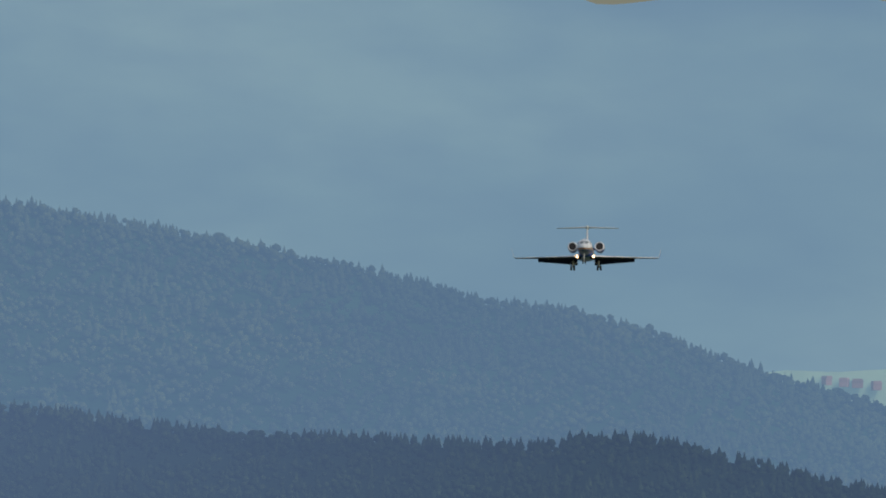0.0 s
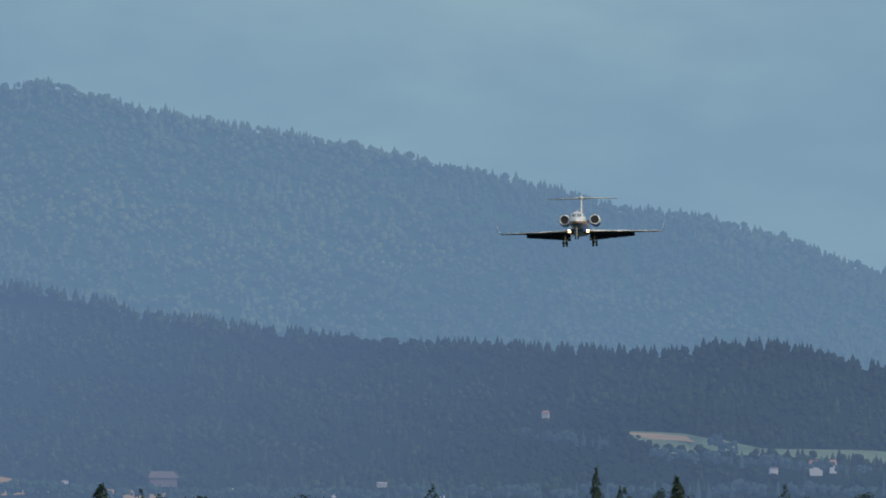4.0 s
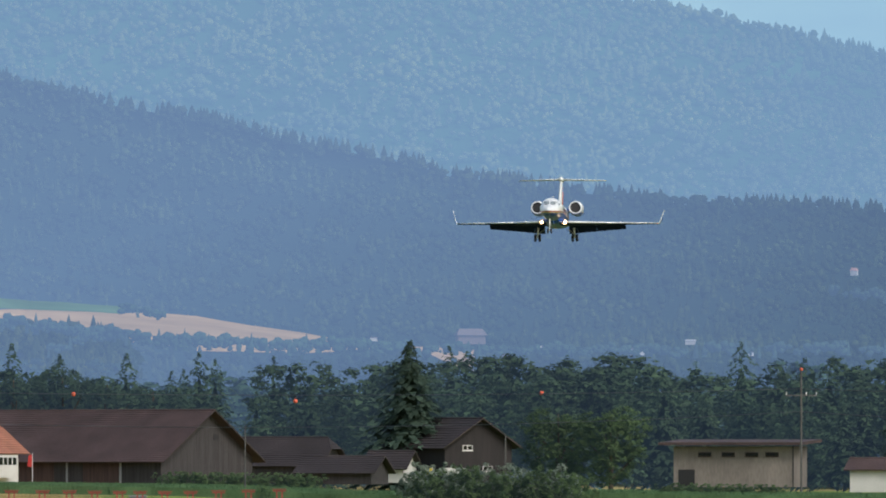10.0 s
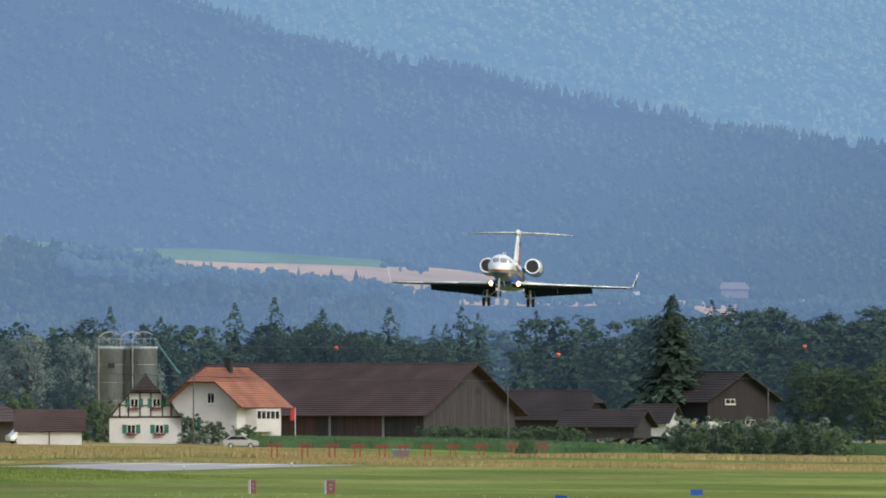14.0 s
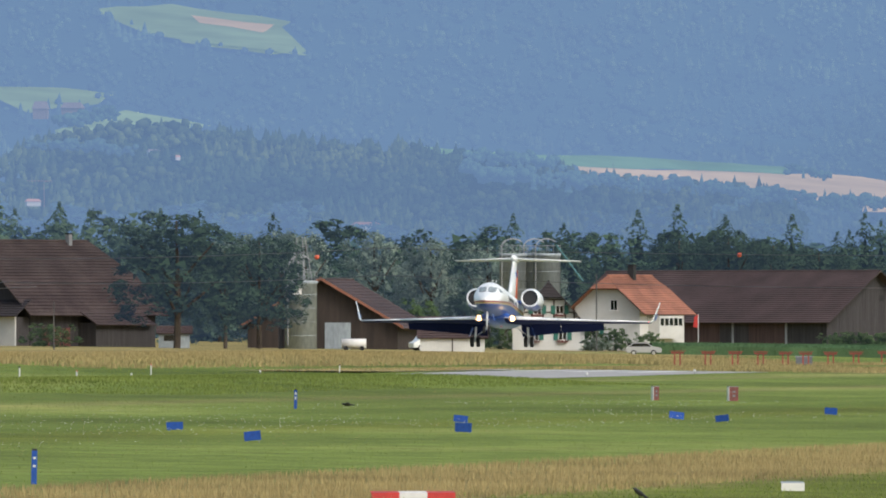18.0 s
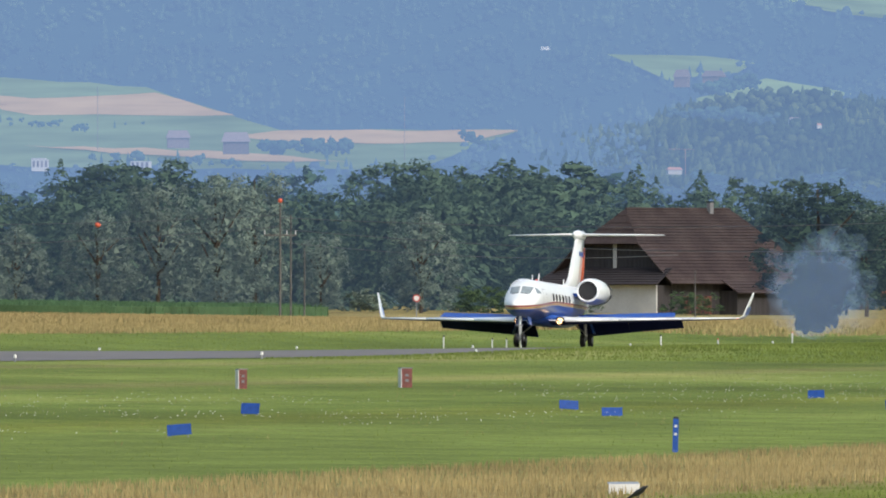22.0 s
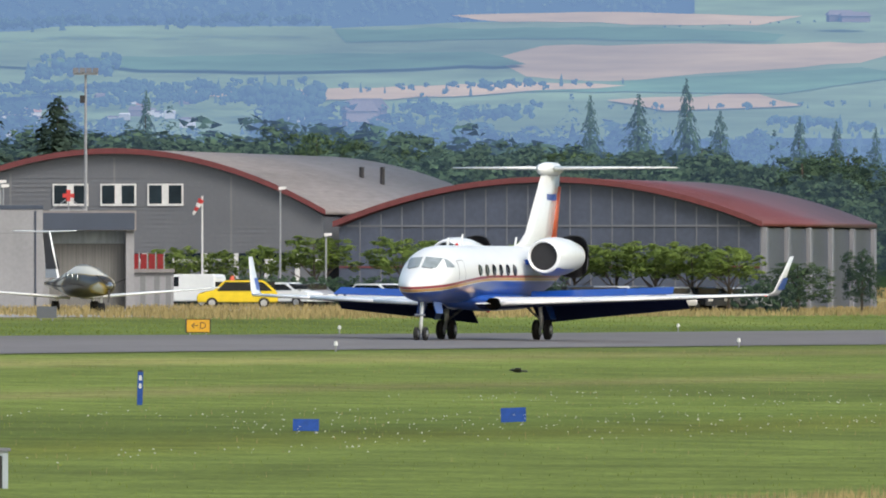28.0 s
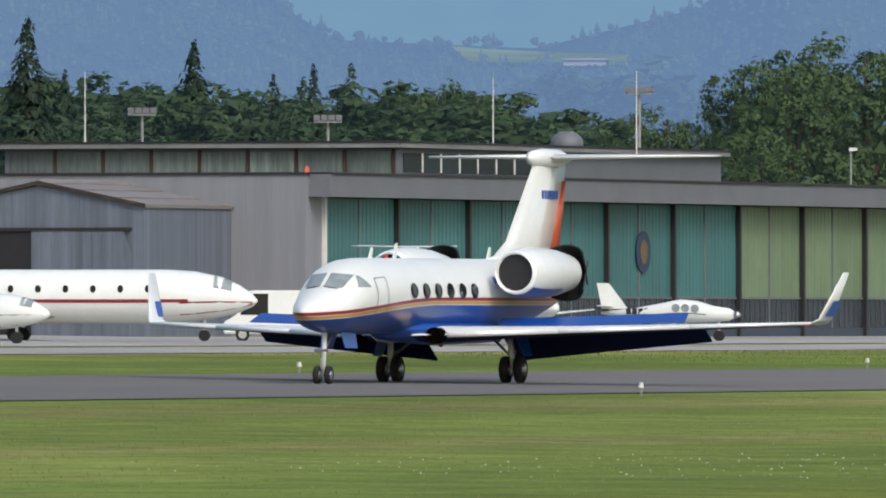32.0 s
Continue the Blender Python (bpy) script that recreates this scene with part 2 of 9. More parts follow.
M_POLE = mat("galvanised_pole", (0.30, 0.31, 0.32), 0.55, 0.5, vary=0.1)
M_WOODPOLE = mat("grey_wooden_pole", (0.085, 0.085, 0.08), 0.85, vary=0.3, stretch=(4, 4, 0.3))
M_ASPHALT = mat("runway_asphalt", (0.135, 0.125, 0.120), 0.9, vary=0.18, scale=0.06, fine=1.5, stretch=(1, 0.1, 1))
M_APRON = mat("pale_concrete_apron", (0.33, 0.32, 0.30), 0.9, vary=0.15, scale=0.08, fine=1.2, stretch=(1, 0.3, 1))
M_LINE = mat("worn_white_marking", (0.6, 0.6, 0.58), 0.8, vary=0.2, scale=1)
M_BARK = mat("tree_bark", (0.07, 0.055, 0.042), 0.9, vary=0.3, scale=2)
# both broadleaf colours hold a faint blue emission, painted haze at about 1 km
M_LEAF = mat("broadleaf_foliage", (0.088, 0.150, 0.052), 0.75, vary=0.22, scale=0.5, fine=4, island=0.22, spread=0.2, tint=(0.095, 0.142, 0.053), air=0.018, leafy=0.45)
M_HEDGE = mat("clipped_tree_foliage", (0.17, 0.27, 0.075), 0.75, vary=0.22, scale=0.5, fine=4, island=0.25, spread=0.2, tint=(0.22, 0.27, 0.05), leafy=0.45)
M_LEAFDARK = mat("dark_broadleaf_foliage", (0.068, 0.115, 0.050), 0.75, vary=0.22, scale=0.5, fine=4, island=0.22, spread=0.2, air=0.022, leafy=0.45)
M_WILLOW = mat("silver_willow_foliage", (0.18, 0.23, 0.175), 0.75, vary=0.18, scale=0.5, fine=4, island=0.18, spread=0.12, leafy=0.35)
M_NEEDLE = mat("spruce_needles", (0.042, 0.072, 0.052), 0.8, vary=0.25, scale=0.8, fine=5, island=0.25, spread=0.2, leafy=0.35)
M_CORN = mat("maize_leaves", (0.095, 0.175, 0.08), 0.7, vary=0.25, scale=0.2, fine=4, island=0.15, leafy=0.4)
M_STRAW = mat("dry_grass", (0.36, 0.285, 0.13), 0.9, vary=0.25, scale=0.1, fine=5, island=0.15, leafy=0.3)
M_VERGE = mat("verge_grass_blades", (0.20, 0.27, 0.06), 0.85, vary=0.25, scale=0.1, fine=4, island=0.15, tint=(0.23, 0.26, 0.07), leafy=0.55)
M_BLOSSOM = mat("meadow_flowers", (0.55, 0.55, 0.48), 0.8, vary=0.1, island=0.2)
M_BULB = node_mat("landing_light")[0]
_p = M_BULB.node_tree.nodes["Principled BSDF"]
_p.inputs["Base Color"].default_value, _p.inputs["Emission Color"].default_value = (0.9, 0.85, 0.7, 1), (1.0, 0.66, 0.36, 1)
_p.inputs["Emission Strength"].default_value = 12
# near-black, so that the bulb doesn't brighten the added slats
M_BAFFLE = mat("black_lamp_baffle", (0.004, 0.004, 0.004), 1.0, vary=0.1, spec=0.0)
# emission that imitates the landing lamp's orange glare
M_GLARE = node_mat("painted_lamp_glare")[0]
_p = M_GLARE.node_tree.nodes["Principled BSDF"]
_p.inputs["Base Color"].default_value, _p.inputs["Emission Color"].default_value = (0.7, 0.5, 0.3, 1), (1.0, 0.58, 0.27, 1)
_p.inputs["Emission Strength"].default_value = 3.0
M_NAVRED = node_mat("red_navigation_light")[0]
_p = M_NAVRED.node_tree.nodes["Principled BSDF"]
_p.inputs["Base Color"].default_value, _p.inputs["Emission Color"].default_value = (0.6, 0.03, 0.03, 1), (1.0, 0.08, 0.05, 1)
_p.inputs["Emission Strength"].default_value = 4


def grass_mat():
    """Meadow in long strips along the runway, mown at different times, with straw and clover patches."""
    m, n, l, p = node_mat("airfield_meadow")
    p.inputs["Roughness"].default_value = 0.95
    p.inputs["Specular IOR Level"].default_value = 0.1
    geo = n.new("ShaderNodeNewGeometry")
    sep = n.new("ShaderNodeSeparateXYZ")
    l.new(geo.outputs["Position"], sep.inputs[0])
    wob = n.new("ShaderNodeTexNoise")
    wob.inputs["Scale"].default_value, wob.inputs["Detail"].default_value = 0.02, 3
    l.new(geo.outputs["Position"], wob.inputs["Vector"])
    add = n.new("ShaderNodeMath")
    add.operation = "MULTIPLY_ADD"
    add.inputs[1].default_value = 5.0
    l.new(wob.outputs[0], add.inputs[0]), l.new(sep.outputs[0], add.inputs[2])
    rng = n.new("ShaderNodeMapRange")
    rng.inputs[1].default_value, rng.inputs[2].default_value = -300, 0
    l.new(add.outputs[0], rng.inputs[0])
    ramp = n.new("ShaderNodeValToRGB")
    l.new(rng.outputs[0], ramp.inputs[0])
    green, deep, straw, olive, dry = (0.145, 0.190, 0.040, 1), (0.118, 0.162, 0.032, 1), (0.20, 0.20, 0.065, 1), (0.14, 0.165, 0.028, 1), (0.27, 0.22, 0.085, 1)
    stops = [(-300, dry), (-262, dry), (-252, straw), (-232, dry), (-224, green), (-200, deep), (-160, green), (-150, straw), (-144, green),
             (-127, green), (-122, straw), (-118, green), (-108, green), (-105, deep), (-102, green), (-97, deep), (-91, olive), (-86, green), (-66, green), (-62.5, straw), (-60, dry), (-54, dry), (-51, olive)]
    cr = ramp.color_ramp
    while len(cr.elements) < len(stops):
        cr.elements.new(0.5)
    for el, (x, c) in zip(cr.elements, stops):
        el.position, el.color = (x + 300) / 300, c
    val = None
    for s, w, st in ((0.035, 0.38, (1, 0.35, 1)), (0.45, 0.24, (1, 0.6, 1)), (5.0, 0.36, (1, 1, 1))):
        mp = n.new("ShaderNodeMapping")
        mp.inputs["Scale"].default_value = st
        l.new(geo.outputs["Position"], mp.inputs[0])
        t = n.new("ShaderNodeTexNoise")
        t.inputs["Scale"].default_value, t.inputs["Detail"].default_value = s, 5
        l.new(mp.outputs[0], t.inputs["Vector"])
        r = n.new("ShaderNodeMapRange")
        r.inputs[1].default_value, r.inputs[2].default_value, r.inputs[3].default_value, r.inputs[4].default_value = 0.3, 0.7, 1 - w, 1 + w
        l.new(t.outputs[0], r.inputs[0])
        if val is None:
            val = r.outputs[0]
            patch = t
        else:
            mu = n.new("ShaderNodeMath")
            mu.operation = "MULTIPLY"
            l.new(val, mu.inputs[0]), l.new(r.outputs[0], mu.inputs[1])
            val = mu.outputs[0]
    far = n.new("ShaderNodeMapRange")
    far.inputs[1].default_value, far.inputs[2].default_value = 0.56, 0.66
    far.inputs[4].default_value = 0.5
    l.new(patch.outputs[0], far.inputs[0])
    mix = n.new("ShaderNodeMix")
    mix.data_type = "RGBA"
    mix.inputs[7].default_value = (0.20, 0.20, 0.06, 1)
    l.new(far.outputs[0], mix.inputs[0]), l.new(ramp.outputs[0], mix.inputs[6])
    sc = n.new("ShaderNodeVectorMath")
    sc.operation = "SCALE"
    l.new(mix.outputs[2], sc.inputs[0]), l.new(val, sc.inputs["Scale"])
    l.new(sc.outputs[0], p.inputs["Base Color"])
    bp = n.new("ShaderNodeBump")
    bp.inputs["Strength"].default_value, bp.inputs["Distance"].default_value = 0.3, 0.15
    l.new(t.outputs[0], bp.inputs["Height"]), l.new(bp.outputs[0], p.inputs["Normal"])
    return m


M_MEADOW = grass_mat()


# ---- ground, runway, apron ----
def ground_sheet():
    xs = [-5000, -3000, -1800, -1000, -700, -520] + list(range(-440, 81, 4)) + [150, 400, 1200, 3000, 5000]
    ys = [-2500, -800, -200, 0, 60] + list(range(100, 2701, 25)) + [3000, 3600, 4200, 5000]
    bm = BM()
    grid = [[bm.verts.new((x, y, ground_z(x, y))) for x in xs] for y in ys]
    for r0, r1 in zip(grid, grid[1:]):
        for a, b, c, d in zip(r0, r0[1:], r1[1:], r1):
            bm.faces.new((a, b, c, d))
    return solo("ground", bm, M_MEADOW, pose(0, 0, 0), "flat airfield meadow in green and straw strips", "ground", kind="structure", smooth_angle=60)


def strip(name, material, x0, x1, y0, y1, lift, label, category, step=40, taper=0.0):
    """A flat strip laid on the sloping ground."""
    bm = BM()
    n = max(1, int(abs(y1 - y0) / step))
    rows = []
    for i in range(n + 1):
        y = y0 + (y1 - y0) * i / n
        rows.append([bm.verts.new((x, y, ground_z(x, y) + lift)) for x in (x0, (x0 + x1) / 2, x1)])
    for r0, r1 in zip(rows, rows[1:]):
        for k in range(2):
            bm.faces.new((r0[k], r0[k + 1], r1[k + 1], r1[k]))
    return solo(name, bm, material, pose(0, 0, 0), label, category, kind="structure")


ground = ground_sheet()
runway = strip("runway", M_ASPHALT, -195, -165, 150, 1108, 0.03, "worn grey asphalt runway beside the meadow", "runway")
threshold = strip("runway_threshold", M_APRON, -195, -163, 1108.5, 1285, 0.035, "pale concrete runway threshold", "runway")
taxiway = strip("taxiway", M_APRON, -246, -233, 150, 800, 0.03, "pale narrow taxiway along the apron", "taxiway")
apron = strip("apron", M_APRON, -330, -250, 150, 1010, 0.026, "pale concrete apron before the hangars", "apron")
for k in range(6):
    strip("runway_marking", M_LINE, -192 + 4.4 * k, -190 + 4.4 * k, 1245, 1275, 0.045, "white threshold bar", "marking", 30)


# ---- far land: wooded hills and fields, their blue haze painted on as emission ----
def hill_sheet(name, material, ridge, e0, d0, d1, b0, b1, label, rows=14, step=0.06, seed=3):
    """A slope between the valley (e0 at d0) and its ridge line (bearing, elevation) at d1."""
    bm = BM()
    cols = int((b1 - b0) / step)
    grid = []
    for i in range(cols + 1):
        b = b0 + (b1 - b0) * i / cols
        top = lerp_table(ridge, b)
        col = []
        for j in range(rows + 1):
            f = j / rows
            e = e0 + (top - e0) * f
            d = d0 + (d1 - d0) * f
            p = polar(b, d, elev(e, d))
            col.append(bm.verts.new(p))
        d = d1 + 40
        col.append(bm.verts.new(polar(b, d, -30)))
        grid.append(col)
    for c0, c1 in zip(grid, grid[1:]):
        for j in range(rows + 1):
            bm.faces.new((c0[j], c0[j + 1], c1[j + 1], c1[j]))
    return solo(name, bm, material, pose(0, 0, 0), label, "hill", kind="structure", smooth_angle=60)


RIDGE_FAR = [(0, 2.2), (2.5, 2.40), (3.0, 2.52), (3.7, 2.52), (3.87, 2.50), (3.95, 2.495), (4.05, 2.53), (4.6, 2.6), (6, 2.8), (9, 2.6), (26, 2.4)]
RIDGE_BLUE = [(1.5, 0.6), (2.4, 0.93), (2.95, 1.075), (3.18, 1.14), (3.41, 1.205), (3.58, 1.268), (3.82, 1.355), (4.07, 1.42), (4.33, 1.44), (4.67, 1.535), (5.06, 1.62),
              (5.46, 1.695), (5.85, 1.765), (6.1, 1.81), (6.35, 1.885), (6.57, 1.87), (7.0, 1.91), (8, 1.95), (9, 2.0), (24, 2.0)]
RIDGE_DARK = [(1.5, 0.5), (2.4, 0.68), (2.95, 0.775), (3.18, 0.815), (3.35, 0.86), (3.62, 0.925), (3.78, 0.962), (4.06, 0.965), (4.10, 0.935), (4.59, 0.95), (4.89, 0.968),
              (5.18, 0.972), (5.46, 1.0), (5.73, 1.04), (6.05, 1.075), (6.13, 1.11), (6.61, 1.2), (6.87, 1.265), (7.2, 1.32), (7.4, 1.365), (7.53, 1.38), (7.6, 1.43),
              (7.9, 1.52), (8.23, 1.62), (8.8, 1.75), (10, 1.9), (14, 1.8), (19.0, 1.7), (19.3, 1.1), (19.9, 0.95), (20.6, 0.98), (21.2, 1.35), (24, 1.5)]
D_FAR, D_BLUE, D_DARK0, D_DARK = 4930, 4700, 3000, 4350
# hills glow blue themselves: the haze before them is put into their materials
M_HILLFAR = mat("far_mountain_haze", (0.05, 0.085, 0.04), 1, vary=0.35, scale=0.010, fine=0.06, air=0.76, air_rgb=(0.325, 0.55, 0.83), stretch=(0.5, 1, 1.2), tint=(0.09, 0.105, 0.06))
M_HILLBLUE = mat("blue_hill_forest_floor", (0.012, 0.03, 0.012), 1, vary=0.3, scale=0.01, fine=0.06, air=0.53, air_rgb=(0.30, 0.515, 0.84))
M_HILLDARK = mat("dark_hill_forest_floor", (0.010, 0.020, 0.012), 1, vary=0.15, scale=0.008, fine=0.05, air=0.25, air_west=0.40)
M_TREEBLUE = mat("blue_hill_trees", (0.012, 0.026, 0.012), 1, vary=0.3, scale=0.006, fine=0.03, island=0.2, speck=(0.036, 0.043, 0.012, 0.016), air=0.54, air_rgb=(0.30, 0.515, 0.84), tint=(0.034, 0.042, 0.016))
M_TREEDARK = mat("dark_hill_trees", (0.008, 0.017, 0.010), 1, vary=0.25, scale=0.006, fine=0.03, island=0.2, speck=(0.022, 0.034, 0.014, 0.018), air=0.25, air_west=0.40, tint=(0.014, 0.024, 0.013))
# tree belts: bluish emission, set by distance, stands in for haze
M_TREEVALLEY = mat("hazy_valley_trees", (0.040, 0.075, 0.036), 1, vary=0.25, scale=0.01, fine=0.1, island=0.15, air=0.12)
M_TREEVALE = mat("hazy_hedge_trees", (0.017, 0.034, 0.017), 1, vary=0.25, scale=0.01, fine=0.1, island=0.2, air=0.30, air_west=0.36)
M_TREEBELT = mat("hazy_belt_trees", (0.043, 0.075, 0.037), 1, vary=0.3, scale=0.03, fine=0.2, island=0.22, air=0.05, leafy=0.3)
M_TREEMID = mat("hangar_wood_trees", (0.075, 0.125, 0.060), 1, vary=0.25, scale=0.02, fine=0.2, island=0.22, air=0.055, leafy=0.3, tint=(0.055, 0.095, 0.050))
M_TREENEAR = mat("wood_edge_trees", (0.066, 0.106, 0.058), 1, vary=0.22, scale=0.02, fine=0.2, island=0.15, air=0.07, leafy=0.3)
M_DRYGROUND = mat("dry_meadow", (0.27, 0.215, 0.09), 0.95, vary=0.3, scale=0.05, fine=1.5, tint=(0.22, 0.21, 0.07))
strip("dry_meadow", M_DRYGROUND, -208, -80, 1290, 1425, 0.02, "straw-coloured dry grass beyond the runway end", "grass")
# far fields, walls and roofs: haze put in as blue emission
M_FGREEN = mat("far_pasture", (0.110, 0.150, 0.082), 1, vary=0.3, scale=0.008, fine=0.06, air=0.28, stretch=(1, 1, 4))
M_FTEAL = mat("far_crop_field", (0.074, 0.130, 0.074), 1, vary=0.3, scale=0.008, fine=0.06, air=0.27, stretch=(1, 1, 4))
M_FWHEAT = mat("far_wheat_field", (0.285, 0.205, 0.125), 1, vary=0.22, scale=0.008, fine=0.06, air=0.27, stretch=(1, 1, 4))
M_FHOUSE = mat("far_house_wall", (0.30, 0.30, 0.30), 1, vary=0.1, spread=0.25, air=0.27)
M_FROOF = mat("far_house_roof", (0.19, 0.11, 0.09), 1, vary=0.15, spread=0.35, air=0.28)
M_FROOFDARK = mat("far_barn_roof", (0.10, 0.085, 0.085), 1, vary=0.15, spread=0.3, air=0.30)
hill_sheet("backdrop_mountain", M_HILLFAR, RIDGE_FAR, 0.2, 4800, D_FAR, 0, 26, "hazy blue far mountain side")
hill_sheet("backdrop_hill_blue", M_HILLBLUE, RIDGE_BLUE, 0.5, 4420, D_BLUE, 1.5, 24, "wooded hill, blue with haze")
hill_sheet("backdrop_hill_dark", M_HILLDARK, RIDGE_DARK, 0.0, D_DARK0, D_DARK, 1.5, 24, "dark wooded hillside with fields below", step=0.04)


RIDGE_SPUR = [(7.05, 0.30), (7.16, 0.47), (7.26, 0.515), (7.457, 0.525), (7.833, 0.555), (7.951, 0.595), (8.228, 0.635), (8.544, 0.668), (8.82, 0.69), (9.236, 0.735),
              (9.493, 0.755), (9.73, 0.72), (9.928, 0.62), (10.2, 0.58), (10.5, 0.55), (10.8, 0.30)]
# the spur and its trees carry painted haze too
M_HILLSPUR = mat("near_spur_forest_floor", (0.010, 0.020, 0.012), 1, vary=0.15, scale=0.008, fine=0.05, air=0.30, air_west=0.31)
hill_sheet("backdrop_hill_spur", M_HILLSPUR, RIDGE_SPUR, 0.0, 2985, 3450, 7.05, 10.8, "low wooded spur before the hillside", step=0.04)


def dark_d(b, e):
    """Distance of the dark hill's slope at an elevation."""
    return D_DARK0 + (D_DARK - D_DARK0) * min(1.0, max(0.0, e / lerp_table(RIDGE_DARK, b)))


FIELDS = []


def field(material, corners, label, near=0.0):
    """A field on the hillside; corners as (bearing, elevation), edges a little crooked."""
    rnd = random.Random(len(FIELDS))
    pts = []
    for (b0, e0), (b1, e1) in zip(corners, corners[1:] + corners[:1]):
        n = max(2, int(abs(b1 - b0) / 0.12) + 1)
        for k in range(n):
            f = k / n
            w = 0.004 if 0 < k else 0
            pts.append((b0 + (b1 - b0) * f, e0 + (e1 - e0) * f + rnd.uniform(-w, w)))
    FIELDS.append(corners)
    bm = BM()
    lift = 6 + 0.8 * len(FIELDS) + near
    f = bm.faces.new([bm.verts.new((b, e, 0)) for b, e in pts])
    bmesh.ops.triangulate(bm, faces=[f])
    for _ in range(4):  # fine enough to lie on the curved slope
        long = [q for q in bm.edges if abs(q.verts[0].co.x - q.verts[1].co.x) > 0.12 or abs(q.verts[0].co.y - q.verts[1].co.y) > 0.05]
        if long:
            bmesh.ops.subdivide_edges(bm, edges=long, cuts=1)
            bmesh.ops.triangulate(bm, faces=bm.faces[:])
    for v in bm.verts:
        b, e = v.co.x, v.co.y
        d = dark_d(b, e) - lift
        v.co = polar(b, d, elev(e, d))
    return solo("field", bm, material, pose(0, 0, 0), label, "field", "fields on the hillside", "structure")


def inside(b, e, poly):
    hit = False
    for (b0, e0), (b1, e1) in zip(poly, poly[1:] + poly[:1]):
        if (e0 > e) != (e1 > e) and b < b0 + (b1 - b0) * (e - e0) / (e1 - e0):
            hit = not hit
    return hit


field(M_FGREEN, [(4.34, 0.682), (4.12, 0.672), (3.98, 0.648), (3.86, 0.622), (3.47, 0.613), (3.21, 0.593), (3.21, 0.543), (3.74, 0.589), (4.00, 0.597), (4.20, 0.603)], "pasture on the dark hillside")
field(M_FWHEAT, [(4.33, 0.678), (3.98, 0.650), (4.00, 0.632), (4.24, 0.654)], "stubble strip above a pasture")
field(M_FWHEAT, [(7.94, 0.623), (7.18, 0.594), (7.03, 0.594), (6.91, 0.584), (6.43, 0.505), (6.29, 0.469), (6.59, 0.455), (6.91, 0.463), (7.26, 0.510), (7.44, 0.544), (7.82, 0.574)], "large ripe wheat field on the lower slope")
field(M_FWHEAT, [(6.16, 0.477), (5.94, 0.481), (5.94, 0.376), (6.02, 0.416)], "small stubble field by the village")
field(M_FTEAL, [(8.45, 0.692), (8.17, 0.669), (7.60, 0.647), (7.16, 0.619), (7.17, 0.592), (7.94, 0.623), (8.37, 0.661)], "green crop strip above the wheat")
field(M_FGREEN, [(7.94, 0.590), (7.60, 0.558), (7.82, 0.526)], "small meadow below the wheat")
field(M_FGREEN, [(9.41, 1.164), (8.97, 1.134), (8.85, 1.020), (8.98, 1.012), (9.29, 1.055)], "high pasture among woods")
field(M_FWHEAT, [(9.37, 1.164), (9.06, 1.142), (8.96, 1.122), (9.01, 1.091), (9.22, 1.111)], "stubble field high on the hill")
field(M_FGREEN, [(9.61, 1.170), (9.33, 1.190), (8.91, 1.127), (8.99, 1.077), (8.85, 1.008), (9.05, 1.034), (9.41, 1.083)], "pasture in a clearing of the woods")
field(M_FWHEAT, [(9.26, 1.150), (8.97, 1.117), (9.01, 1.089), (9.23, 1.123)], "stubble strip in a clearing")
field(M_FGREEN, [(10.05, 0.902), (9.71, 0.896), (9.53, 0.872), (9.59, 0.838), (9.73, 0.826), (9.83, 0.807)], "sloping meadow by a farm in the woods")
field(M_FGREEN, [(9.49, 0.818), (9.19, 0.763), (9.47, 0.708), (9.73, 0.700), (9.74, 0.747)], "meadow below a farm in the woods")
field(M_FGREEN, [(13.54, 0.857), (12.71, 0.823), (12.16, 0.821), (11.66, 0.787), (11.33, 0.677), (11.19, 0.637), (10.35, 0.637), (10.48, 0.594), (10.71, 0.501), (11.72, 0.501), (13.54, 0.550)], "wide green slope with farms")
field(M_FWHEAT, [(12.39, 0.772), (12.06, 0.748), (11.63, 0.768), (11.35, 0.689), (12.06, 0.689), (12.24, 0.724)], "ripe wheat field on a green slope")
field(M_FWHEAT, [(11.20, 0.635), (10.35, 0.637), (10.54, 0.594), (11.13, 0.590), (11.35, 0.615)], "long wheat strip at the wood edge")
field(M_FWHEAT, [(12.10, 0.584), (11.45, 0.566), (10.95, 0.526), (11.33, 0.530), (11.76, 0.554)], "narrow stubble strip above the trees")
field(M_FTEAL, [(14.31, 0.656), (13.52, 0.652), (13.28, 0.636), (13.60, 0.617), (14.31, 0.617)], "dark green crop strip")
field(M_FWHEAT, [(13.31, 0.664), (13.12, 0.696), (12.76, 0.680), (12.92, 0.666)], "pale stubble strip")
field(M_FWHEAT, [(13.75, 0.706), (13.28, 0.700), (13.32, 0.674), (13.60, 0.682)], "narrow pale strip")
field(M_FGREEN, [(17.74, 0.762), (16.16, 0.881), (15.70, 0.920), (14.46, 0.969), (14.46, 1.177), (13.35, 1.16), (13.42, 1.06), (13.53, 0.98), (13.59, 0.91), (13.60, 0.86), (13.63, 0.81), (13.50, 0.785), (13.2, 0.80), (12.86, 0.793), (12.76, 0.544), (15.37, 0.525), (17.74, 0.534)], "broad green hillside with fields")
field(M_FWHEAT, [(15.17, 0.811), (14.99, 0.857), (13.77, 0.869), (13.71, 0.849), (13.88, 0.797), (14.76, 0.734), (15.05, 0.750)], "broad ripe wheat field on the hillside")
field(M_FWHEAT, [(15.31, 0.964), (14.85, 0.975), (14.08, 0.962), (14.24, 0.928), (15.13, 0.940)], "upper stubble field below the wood")
